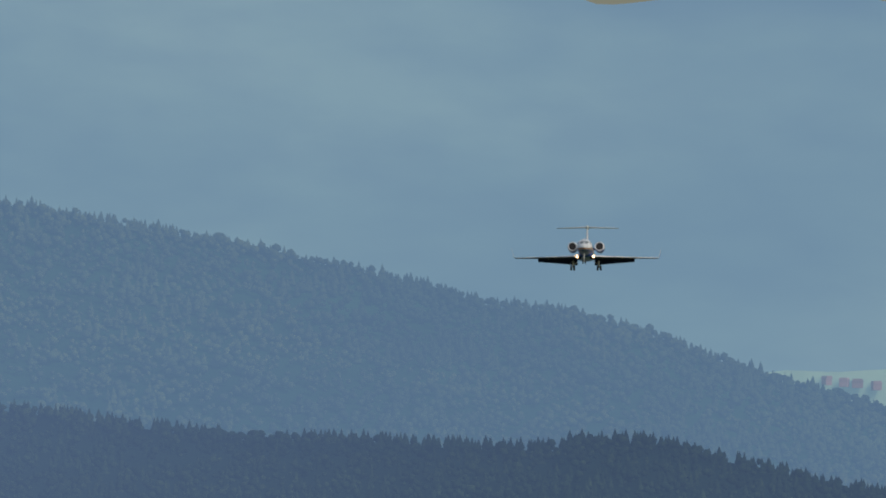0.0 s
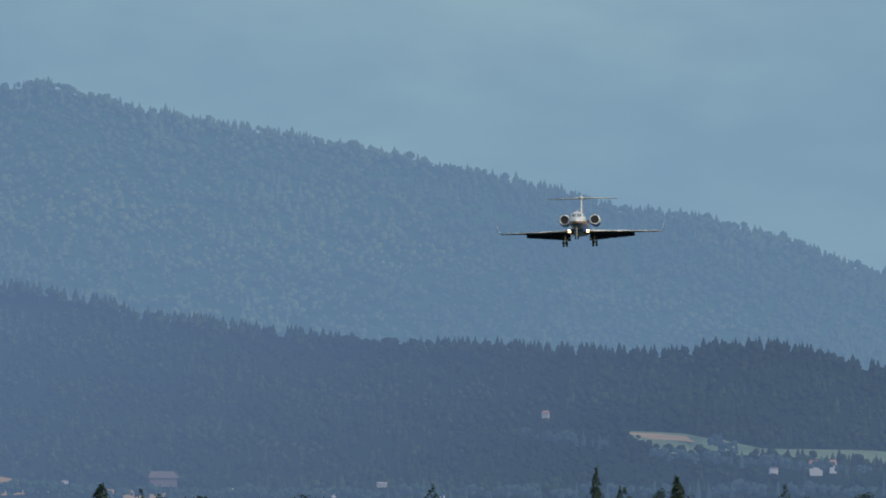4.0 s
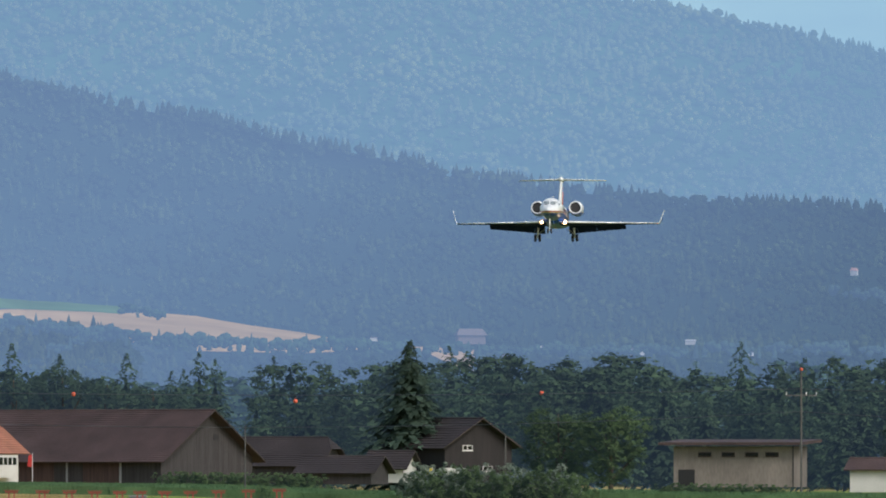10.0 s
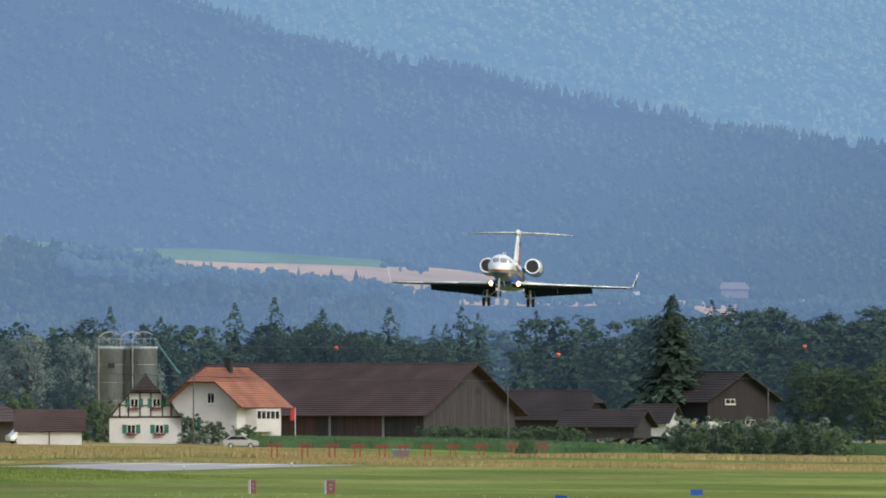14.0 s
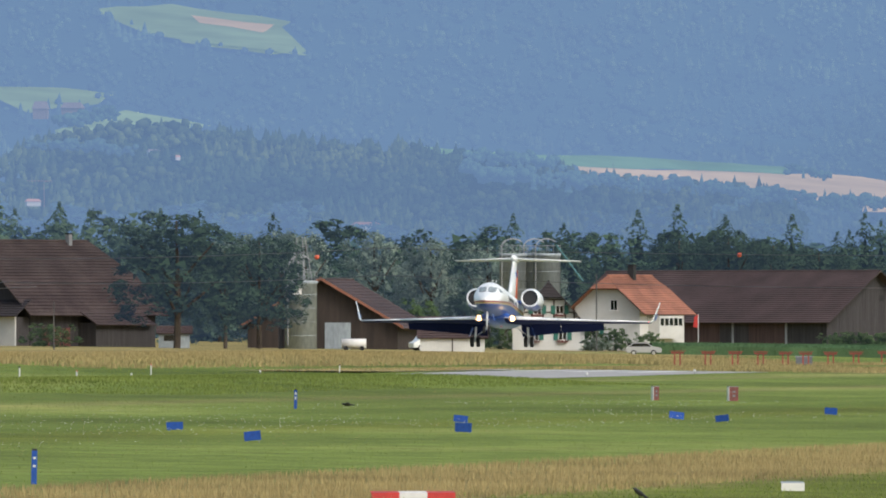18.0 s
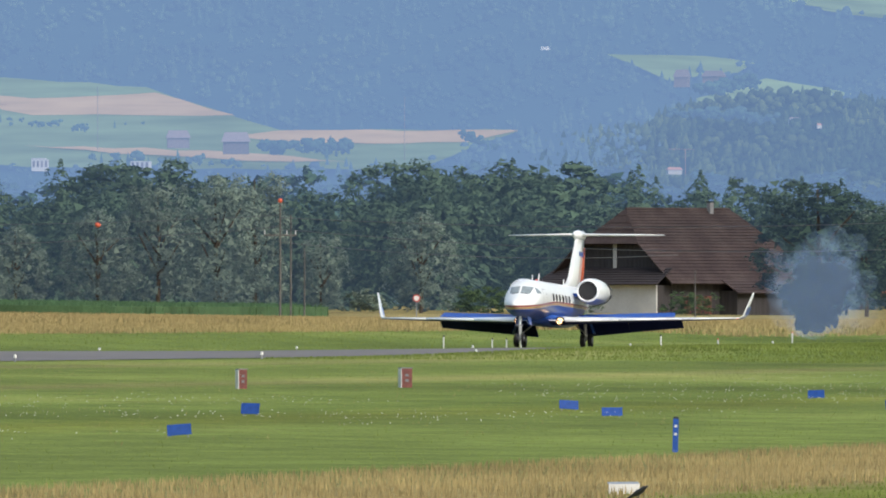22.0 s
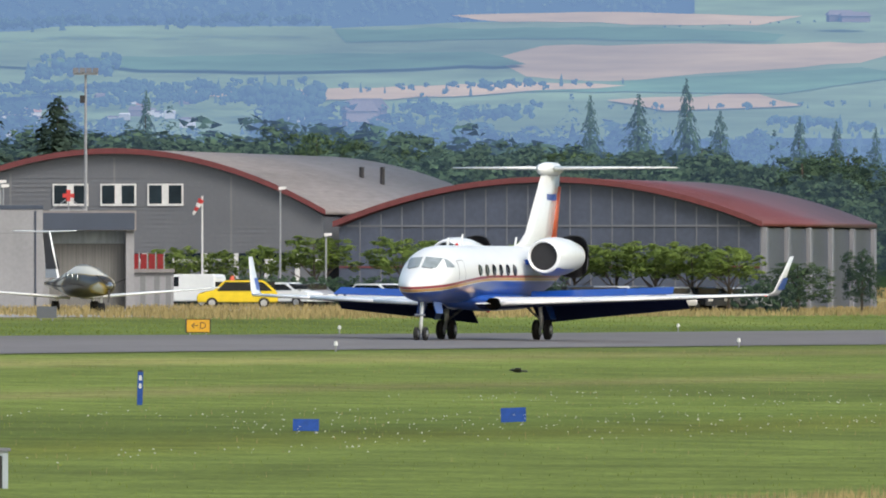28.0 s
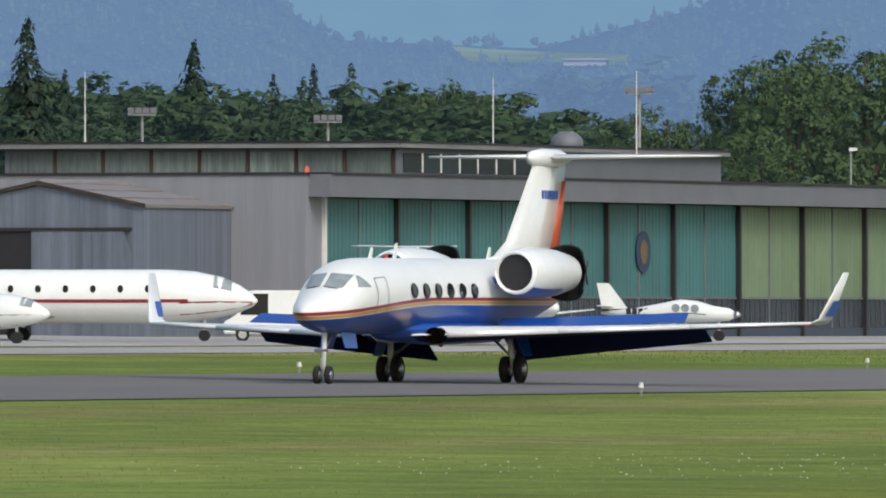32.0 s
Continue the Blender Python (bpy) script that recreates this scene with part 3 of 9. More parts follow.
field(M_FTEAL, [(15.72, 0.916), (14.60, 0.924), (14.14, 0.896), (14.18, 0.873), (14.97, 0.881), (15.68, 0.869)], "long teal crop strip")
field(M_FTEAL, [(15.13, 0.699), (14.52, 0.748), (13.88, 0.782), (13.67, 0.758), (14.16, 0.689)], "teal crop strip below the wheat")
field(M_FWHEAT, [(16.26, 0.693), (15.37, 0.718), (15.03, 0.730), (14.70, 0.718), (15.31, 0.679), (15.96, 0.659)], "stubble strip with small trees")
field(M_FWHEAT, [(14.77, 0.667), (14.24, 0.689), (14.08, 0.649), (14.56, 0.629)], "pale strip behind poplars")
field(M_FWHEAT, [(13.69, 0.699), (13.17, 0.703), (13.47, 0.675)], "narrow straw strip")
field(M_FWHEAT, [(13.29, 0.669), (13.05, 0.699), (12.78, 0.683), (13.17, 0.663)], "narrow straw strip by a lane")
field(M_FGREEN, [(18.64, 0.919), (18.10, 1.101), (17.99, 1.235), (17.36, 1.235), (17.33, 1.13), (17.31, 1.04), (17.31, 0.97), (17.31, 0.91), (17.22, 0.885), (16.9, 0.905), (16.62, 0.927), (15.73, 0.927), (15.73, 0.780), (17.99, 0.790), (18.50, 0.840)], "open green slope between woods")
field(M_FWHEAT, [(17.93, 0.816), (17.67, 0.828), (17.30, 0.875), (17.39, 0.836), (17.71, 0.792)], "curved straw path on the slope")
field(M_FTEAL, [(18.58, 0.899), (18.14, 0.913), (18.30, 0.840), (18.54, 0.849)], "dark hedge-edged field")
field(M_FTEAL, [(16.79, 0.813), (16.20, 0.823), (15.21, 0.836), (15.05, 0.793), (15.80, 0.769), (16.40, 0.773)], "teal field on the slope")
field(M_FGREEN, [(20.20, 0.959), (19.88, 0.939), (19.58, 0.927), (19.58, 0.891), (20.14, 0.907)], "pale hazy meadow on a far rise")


def merged(name, material, templates, places, label, category):
    """Many small solids in one mesh. templates: (verts, tris); places: (template, x, y, z, width, height, turn)."""
    vs, fs, ns, base = [], [], [], 0
    for ti, (tv, tf, *tn) in enumerate(templates):
        rows = np.array([p[1:] for p in places if p[0] == ti], dtype=float)
        if not len(rows):
            continue
        c, s = np.cos(rows[:, 5]), np.sin(rows[:, 5])
        tv, tf = np.array(tv, dtype=float), np.array(tf)
        x = (tv[None, :, 0] * c[:, None] - tv[None, :, 1] * s[:, None]) * rows[:, 3:4] + rows[:, 0:1]
        y = (tv[None, :, 0] * s[:, None] + tv[None, :, 1] * c[:, None]) * rows[:, 3:4] + rows[:, 1:2]
        z = tv[None, :, 2] * rows[:, 4:5] + rows[:, 2:3]
        vs.append(np.stack((x, y, z), 2).reshape(-1, 3))
        if tn:
            q = np.array(tn[0], dtype=float)
            ns.append(np.stack((q[None, :, 0] * c[:, None] - q[None, :, 1] * s[:, None], q[None, :, 0] * s[:, None] + q[None, :, 1] * c[:, None], np.repeat(q[None, :, 2], len(rows), 0)), 2).reshape(-1, 3))
        off = base + np.arange(len(rows)) * len(tv)
        fs.append((tf[None, :, :] + off[:, None, None]).reshape(-1, 3))
        base += len(rows) * len(tv)
    v, f = np.concatenate(vs), np.concatenate(fs)
    me = bpy.data.meshes.new(name)
    me.vertices.add(len(v)), me.loops.add(len(f) * 3), me.polygons.add(len(f))
    me.vertices.foreach_set("co", v.astype(np.float32).ravel())
    me.loops.foreach_set("vertex_index", f.astype(np.int32).ravel())
    me.polygons.foreach_set("loop_start", np.arange(0, len(f) * 3, 3, dtype=np.int32))
    me.polygons.foreach_set("use_smooth", np.ones(len(f), dtype=bool))
    me.update(calc_edges=True)
    if ns:
        me.normals_split_custom_set_from_vertices(np.concatenate(ns).astype(np.float32))
    me.materials.append(material)
    return tagged(new(name, me), label, category, kind="stuff")


def spruce_template(seed, tiers=3, n=6):
    rnd = random.Random(seed)
    v, f = [], []
    for k in range(tiers):
        z0, z1 = k / tiers * 0.85, min(1.0, (k + 1.55) / tiers)
        r = 0.5 * (1 - k / tiers * 0.8)
        i0 = len(v)
        for q in range(n):
            a = 2 * math.pi * (q + 0.5 * k) / n
            rr = r * rnd.uniform(0.7, 1.15)
            v.append((rr * math.cos(a), rr * math.sin(a), z0 + rnd.uniform(-0.04, 0.04)))
        v.append((0, 0, z1))
        f += [(i0 + q, i0 + (q + 1) % n, i0 + n) for q in range(n)]
    return v, f


def crown_template(seed, lumps=5):
    """An uneven crown of several lumps."""
    rnd = random.Random(seed)
    v, f = [], []
    t = (1 + 5 ** 0.5) / 2
    ico = [Vector(p).normalized() for p in ((-1, t, 0), (1, t, 0), (-1, -t, 0), (1, -t, 0), (0, -1, t), (0, 1, t), (0, -1, -t), (0, 1, -t), (t, 0, -1), (t, 0, 1), (-t, 0, -1), (-t, 0, 1))]
    tris = ((0, 11, 5), (0, 5, 1), (0, 1, 7), (0, 7, 10), (0, 10, 11), (1, 5, 9), (5, 11, 4), (11, 10, 2), (10, 7, 6), (7, 1, 8), (3, 9, 4), (3, 4, 2), (3, 2, 6), (3, 6, 8), (3, 8, 9), (4, 9, 5), (2, 4, 11), (6, 2, 10), (8, 6, 7), (9, 8, 1))
    for k in range(lumps):
        c = Vector((rnd.uniform(-0.3, 0.3), rnd.uniform(-0.3, 0.3), rnd.uniform(0.2, 0.74)))
        r = rnd.uniform(0.2, 0.32) * (1 if lumps < 4 else 0.72)
        i0 = len(v)
        v += [tuple(c + q * r * rnd.uniform(0.75, 1.2)) for q in ico]
        f += [(i0 + a, i0 + b, i0 + d) for a, b, d in tris]
    return v, f


FAR_TREES = [spruce_template(1), spruce_template(2), spruce_template(3, 2), crown_template(4, 2), crown_template(5, 2), crown_template(6, 1)]


def forest(name, material, label, b0, b1, count, place, conifer, size, seed):
    """Scatter trees; place(b, f) gives (elevation of the foot, distance) or None."""
    rnd = random.Random(seed)
    rows = []
    for _ in range(count):
        b, f = rnd.uniform(b0, b1), rnd.random()
        got = place(b, f)
        if got is None:
            continue
        e, d = got
        patch = noise.noise(Vector((b * 2.6, e * 9, seed)))
        con = rnd.random() < conifer + 0.9 * patch
        k = rnd.choice((0, 1, 2)) if con else rnd.choice((3, 4, 5))
        h = size * d * rnd.uniform(0.75, 1.25) * (1.12 if con else 0.9)
        w = h * (rnd.uniform(0.55, 0.75) if con else rnd.uniform(0.9, 1.35))
        p = polar(b, d, elev(e, d) - 0.12 * h)
        rows.append((k, p.x, p.y, p.z, w, h, rnd.uniform(0, 6.3)))
    return merged(name, material, FAR_TREES, rows, label, "forest")


def on_blue(b, f):
    top = lerp_table(RIDGE_BLUE, b)
    e = 0.75 + (top - 0.75) * (1 - (1 - f) ** 1.15)
    return e, 4420 + (4700 - 4420) * (e - 0.5) / (top - 0.5) - 3


def on_dark(b, f):
    top = min(1.7, lerp_table(RIDGE_DARK, b))
    e = 0.30 + (top - 0.30) * f
    if any(inside(b, e + 0.004, p) for p in FIELDS):
        return None
    return e, dark_d(b, e) - 2


def on_spur(b, f):
    top = lerp_table(RIDGE_SPUR, b)
    e = 0.30 + (top - 0.30) * f
    return e, 2985 + 465 * e / top - 2


def ridge_of(table, d):
    return lambda b, f: (lerp_table(table, b) - 0.004, d)


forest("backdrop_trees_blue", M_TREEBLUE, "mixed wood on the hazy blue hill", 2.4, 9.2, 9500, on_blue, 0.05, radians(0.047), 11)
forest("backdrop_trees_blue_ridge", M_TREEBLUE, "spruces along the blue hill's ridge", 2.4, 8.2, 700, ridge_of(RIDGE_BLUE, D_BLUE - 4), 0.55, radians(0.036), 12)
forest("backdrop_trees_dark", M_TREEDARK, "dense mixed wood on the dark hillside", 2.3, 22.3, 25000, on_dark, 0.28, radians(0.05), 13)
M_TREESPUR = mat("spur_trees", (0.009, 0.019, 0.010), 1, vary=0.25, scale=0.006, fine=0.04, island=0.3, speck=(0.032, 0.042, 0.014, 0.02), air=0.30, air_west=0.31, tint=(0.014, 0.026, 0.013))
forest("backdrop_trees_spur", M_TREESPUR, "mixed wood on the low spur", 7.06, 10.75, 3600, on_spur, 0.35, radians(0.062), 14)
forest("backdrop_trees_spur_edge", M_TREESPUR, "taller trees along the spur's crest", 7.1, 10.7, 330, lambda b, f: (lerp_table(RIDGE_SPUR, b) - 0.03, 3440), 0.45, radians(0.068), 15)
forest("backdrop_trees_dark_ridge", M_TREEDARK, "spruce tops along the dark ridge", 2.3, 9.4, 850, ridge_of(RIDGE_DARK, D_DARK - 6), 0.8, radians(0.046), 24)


# ---- far farms, villages and hedgerow trees on the slopes ----
# bearing, elevation of the foot, width and height as seen, in 1/500 of a degree; kind of roof
FAR_HOUSES = [
    (4.612, 0.735, 24, 15, "R"), (3.663, 0.543, 46, 30, "R"), (3.811, 0.537, 30, 15, "W"), (5.947, 0.504, 96, 30, "D"),
    (3.603, 0.549, 24, 26, "R"), (6.291, 0.501, 24, 8, "W"), (5.688, 0.470, 60, 9, "W"),
    (5.826, 0.450, 40, 20, "D"), (5.371, 0.456, 50, 14, "W"), (5.183, 0.490, 36, 10, "W"), (4.976, 0.450, 24, 8, "W"),
    (4.611, 0.738, 22, 10, "R"), (9.790, 0.807, 50, 34, "D"), (9.681, 0.813, 70, 26, "D"), (9.390, 0.664, 36, 14, "W"),
    (9.305, 0.648, 16, 10, "R"), (9.810, 0.490, 50, 14, "R"), (8.643, 0.407, 90, 16, "R"), (10.264, 0.921, 30, 6, "W"),
    (11.548, 0.594, 76, 34, "D"), (11.347, 0.578, 90, 42, "D"), (12.622, 0.673, 44, 24, "D"), (12.494, 0.515, 40, 24, "G"),
    (12.355, 0.511, 70, 28, "G"), (12.217, 0.515, 34, 22, "G"), (12.039, 0.507, 44, 26, "G"), (11.683, 0.503, 60, 20, "G"),
    (12.992, 0.729, 28, 12, "W"), (12.923, 0.725, 50, 22, "R"), (12.814, 0.706, 70, 36, "D"), (12.622, 0.670, 36, 22, "R"),
    (12.527, 0.666, 40, 26, "D"), (13.506, 0.504, 44, 22, "W"), (13.358, 0.518, 20, 12, "W"), (12.409, 0.504, 46, 30, "G"),
    (12.320, 0.500, 40, 34, "G"), (12.033, 0.504, 50, 24, "G"), (13.674, 0.933, 36, 26, "R"), (13.714, 0.725, 50, 10, "W"),
    (15.615, 0.619, 120, 44, "D"), (13.499, 0.501, 50, 18, "W"), (12.985, 0.734, 24, 12, "W"), (12.916, 0.730, 40, 16, "R"),
    (13.895, 0.952, 100, 20, "D"), (15.843, 0.594, 40, 18, "W"), (15.922, 0.544, 40, 22, "W"), (16.851, 0.593, 50, 22, "W"),
    (16.772, 0.612, 50, 24, "R"), (16.673, 0.642, 40, 20, "D"), (16.495, 0.593, 36, 16, "W"), (16.416, 0.622, 50, 20, "D"),
    (16.298, 0.612, 36, 16, "W"), (16.238, 0.583, 50, 20, "W"), (15.942, 0.593, 40, 16, "W"), (15.863, 0.599, 40, 16, "R"),
    (15.625, 0.607, 110, 48, "D"), (13.944, 0.955, 90, 22, "D"), (17.643, 0.664, 60, 44, "R"), (17.603, 0.605, 40, 22, "W"),
    (16.871, 0.650, 36, 16, "W"), (16.792, 0.643, 40, 22, "R"), (16.812, 0.571, 60, 26, "W"), (16.693, 0.615, 40, 18, "D"),
    (16.456, 0.605, 36, 14, "W"), (16.397, 0.639, 36, 18, "R"), (16.337, 0.615, 30, 12, "W"), (16.871, 0.546, 40, 20, "R"),
    (16.535, 0.674, 40, 14, "D"), (17.639, 0.642, 70, 50, "R"), (16.858, 0.583, 50, 22, "W"), (16.759, 0.592, 36, 16, "W"),
    (16.363, 0.622, 36, 14, "W"), (16.423, 0.662, 40, 16, "R"), (16.245, 0.662, 40, 16, "D"), (17.587, 0.637, 36, 18, "W"),
    (19.731, 0.899, 150, 14, "W"),
]
UNIT = radians(1 / 505.67)
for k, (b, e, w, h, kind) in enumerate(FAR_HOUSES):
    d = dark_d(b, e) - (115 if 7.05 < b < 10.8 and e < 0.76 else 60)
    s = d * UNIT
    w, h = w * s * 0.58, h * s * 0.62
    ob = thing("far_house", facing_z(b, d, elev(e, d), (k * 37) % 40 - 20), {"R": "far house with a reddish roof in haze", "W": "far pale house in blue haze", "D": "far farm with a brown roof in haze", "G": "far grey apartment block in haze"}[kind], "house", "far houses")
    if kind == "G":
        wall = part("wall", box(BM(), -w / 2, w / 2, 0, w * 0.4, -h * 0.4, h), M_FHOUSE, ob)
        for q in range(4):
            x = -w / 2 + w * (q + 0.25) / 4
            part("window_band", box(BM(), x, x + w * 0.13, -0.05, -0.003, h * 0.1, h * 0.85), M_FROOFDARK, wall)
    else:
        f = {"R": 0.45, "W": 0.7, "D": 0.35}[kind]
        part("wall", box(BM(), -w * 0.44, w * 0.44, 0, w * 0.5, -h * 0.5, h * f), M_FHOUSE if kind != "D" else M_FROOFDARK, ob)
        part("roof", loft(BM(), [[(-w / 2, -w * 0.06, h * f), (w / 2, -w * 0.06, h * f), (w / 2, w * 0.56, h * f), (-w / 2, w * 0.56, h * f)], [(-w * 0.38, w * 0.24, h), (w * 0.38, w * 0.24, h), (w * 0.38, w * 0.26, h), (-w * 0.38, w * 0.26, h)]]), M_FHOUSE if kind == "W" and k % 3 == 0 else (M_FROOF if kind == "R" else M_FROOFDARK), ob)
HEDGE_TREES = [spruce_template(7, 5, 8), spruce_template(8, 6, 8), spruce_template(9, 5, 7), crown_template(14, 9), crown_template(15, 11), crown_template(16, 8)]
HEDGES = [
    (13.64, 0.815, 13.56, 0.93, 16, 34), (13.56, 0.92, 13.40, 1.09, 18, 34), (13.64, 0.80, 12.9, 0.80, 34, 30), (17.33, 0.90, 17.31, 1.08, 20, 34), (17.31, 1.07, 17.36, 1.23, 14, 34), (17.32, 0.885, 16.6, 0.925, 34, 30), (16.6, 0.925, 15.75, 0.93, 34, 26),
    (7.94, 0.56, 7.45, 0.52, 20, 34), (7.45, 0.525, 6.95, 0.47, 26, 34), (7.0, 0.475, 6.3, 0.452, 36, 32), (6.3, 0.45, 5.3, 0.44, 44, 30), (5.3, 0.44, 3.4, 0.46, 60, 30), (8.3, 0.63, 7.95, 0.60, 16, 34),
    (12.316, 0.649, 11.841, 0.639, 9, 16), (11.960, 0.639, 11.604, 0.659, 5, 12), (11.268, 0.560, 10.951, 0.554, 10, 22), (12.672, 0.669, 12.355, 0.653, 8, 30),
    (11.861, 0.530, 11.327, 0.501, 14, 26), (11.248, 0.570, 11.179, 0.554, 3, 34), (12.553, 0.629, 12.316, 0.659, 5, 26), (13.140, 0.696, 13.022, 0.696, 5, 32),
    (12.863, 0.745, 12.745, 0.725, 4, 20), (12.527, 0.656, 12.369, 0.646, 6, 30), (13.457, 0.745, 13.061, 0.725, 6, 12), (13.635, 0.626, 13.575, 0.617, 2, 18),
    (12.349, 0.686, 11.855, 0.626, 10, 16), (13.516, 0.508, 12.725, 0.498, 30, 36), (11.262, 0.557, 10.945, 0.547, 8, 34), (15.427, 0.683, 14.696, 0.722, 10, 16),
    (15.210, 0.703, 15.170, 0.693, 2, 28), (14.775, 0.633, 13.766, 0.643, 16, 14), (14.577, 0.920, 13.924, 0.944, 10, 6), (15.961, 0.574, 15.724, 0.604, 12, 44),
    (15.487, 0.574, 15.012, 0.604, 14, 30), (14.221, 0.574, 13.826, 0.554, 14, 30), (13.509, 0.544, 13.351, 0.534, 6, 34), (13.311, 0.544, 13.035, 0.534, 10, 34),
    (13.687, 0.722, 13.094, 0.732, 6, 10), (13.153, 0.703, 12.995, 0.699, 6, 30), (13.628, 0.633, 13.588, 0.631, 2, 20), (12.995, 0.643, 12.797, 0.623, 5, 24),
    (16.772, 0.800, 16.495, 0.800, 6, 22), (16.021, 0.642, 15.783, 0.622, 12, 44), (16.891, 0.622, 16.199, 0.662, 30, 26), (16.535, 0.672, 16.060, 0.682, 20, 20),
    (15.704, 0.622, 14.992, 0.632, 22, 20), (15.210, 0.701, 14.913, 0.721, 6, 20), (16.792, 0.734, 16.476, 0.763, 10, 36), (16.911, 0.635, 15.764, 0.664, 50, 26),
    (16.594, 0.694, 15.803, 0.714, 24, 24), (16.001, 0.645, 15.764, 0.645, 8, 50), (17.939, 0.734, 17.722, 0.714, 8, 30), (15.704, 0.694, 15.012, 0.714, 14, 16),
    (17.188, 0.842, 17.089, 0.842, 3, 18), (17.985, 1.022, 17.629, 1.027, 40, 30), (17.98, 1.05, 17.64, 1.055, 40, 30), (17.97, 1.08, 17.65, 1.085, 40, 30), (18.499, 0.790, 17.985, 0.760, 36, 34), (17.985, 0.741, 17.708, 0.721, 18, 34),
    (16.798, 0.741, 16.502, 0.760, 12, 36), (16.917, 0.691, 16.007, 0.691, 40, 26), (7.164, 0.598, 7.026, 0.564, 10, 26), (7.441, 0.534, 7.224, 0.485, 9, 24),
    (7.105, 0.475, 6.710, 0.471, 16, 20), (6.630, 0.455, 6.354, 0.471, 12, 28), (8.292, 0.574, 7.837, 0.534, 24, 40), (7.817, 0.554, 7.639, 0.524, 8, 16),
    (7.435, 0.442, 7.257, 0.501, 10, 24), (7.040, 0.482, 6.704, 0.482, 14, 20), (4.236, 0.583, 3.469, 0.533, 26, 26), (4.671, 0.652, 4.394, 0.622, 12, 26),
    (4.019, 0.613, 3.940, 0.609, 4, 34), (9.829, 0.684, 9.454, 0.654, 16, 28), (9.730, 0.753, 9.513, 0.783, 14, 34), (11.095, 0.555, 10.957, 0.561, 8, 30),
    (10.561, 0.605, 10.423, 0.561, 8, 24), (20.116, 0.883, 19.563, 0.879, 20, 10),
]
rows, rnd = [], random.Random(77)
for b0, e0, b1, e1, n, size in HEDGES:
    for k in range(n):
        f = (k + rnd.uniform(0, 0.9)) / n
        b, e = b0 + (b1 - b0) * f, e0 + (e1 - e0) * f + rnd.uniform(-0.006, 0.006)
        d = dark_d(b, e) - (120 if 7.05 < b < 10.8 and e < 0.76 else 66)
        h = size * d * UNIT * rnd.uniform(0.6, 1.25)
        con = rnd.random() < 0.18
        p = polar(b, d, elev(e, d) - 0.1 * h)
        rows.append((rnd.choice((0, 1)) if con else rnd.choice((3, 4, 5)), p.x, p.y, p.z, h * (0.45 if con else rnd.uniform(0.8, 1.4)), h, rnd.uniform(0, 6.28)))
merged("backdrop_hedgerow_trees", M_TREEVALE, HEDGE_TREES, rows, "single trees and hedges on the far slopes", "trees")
for b, e0, e1, kind, arm in [
    (12.937, 0.563, 0.755, "RB", 0), (12.573, 0.518, 0.814, "W", 60), (12.185, 0.583, 0.725, "R", 36),
    (11.831, 0.617, 0.789, "W", 0), (10.757, 0.583, 0.755, "W", 0), (9.774, 0.506, 0.569, "R", 30),
    (7.783, 0.564, 0.633, "W", 0), (13.954, 0.500, 0.543, "R", 0),
]:
    d = dark_d(b, e0) - 70
    h, s = elev(e1, d) - elev(e0, d), d * UNIT
    ob = thing("far_crane" if arm or kind == "RB" else "far_mast", facing_z(b, d, elev(e0, d)), "thin far construction crane in haze" if arm else "thin far mast in blue haze", "crane" if arm else "mast", "far masts")
    part("tower", box(BM(), -0.45 * s, 0.45 * s, -0.1, 0.1, -3, h), M_FROOF if "R" in kind else M_FROOFDARK, ob)
    if arm:
        part("jib", box(BM(), -arm * s, arm * 0.5 * s, -0.12, 0.12, h + 0.003, h + 0.9 * s), M_FROOF if "R" in kind else M_FROOFDARK, ob)

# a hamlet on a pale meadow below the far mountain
# roofs and meadow glow pale blue in place of haze
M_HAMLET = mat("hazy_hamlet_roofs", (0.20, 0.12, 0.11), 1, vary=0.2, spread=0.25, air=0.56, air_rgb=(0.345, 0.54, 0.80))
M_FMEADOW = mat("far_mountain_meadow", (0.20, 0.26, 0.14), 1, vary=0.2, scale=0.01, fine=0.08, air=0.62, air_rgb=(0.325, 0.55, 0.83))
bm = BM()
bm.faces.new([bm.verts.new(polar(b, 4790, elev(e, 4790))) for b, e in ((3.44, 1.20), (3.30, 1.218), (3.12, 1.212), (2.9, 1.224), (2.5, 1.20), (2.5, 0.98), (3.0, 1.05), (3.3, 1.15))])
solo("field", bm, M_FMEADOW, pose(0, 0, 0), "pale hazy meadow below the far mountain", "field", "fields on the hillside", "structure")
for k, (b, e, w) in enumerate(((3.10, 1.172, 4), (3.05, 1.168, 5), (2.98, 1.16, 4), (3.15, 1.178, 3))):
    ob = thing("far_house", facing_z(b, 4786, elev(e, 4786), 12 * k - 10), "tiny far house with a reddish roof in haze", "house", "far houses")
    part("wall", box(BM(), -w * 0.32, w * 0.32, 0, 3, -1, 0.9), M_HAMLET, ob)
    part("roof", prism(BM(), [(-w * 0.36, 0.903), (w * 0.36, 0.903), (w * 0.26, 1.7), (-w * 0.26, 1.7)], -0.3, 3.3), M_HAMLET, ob)


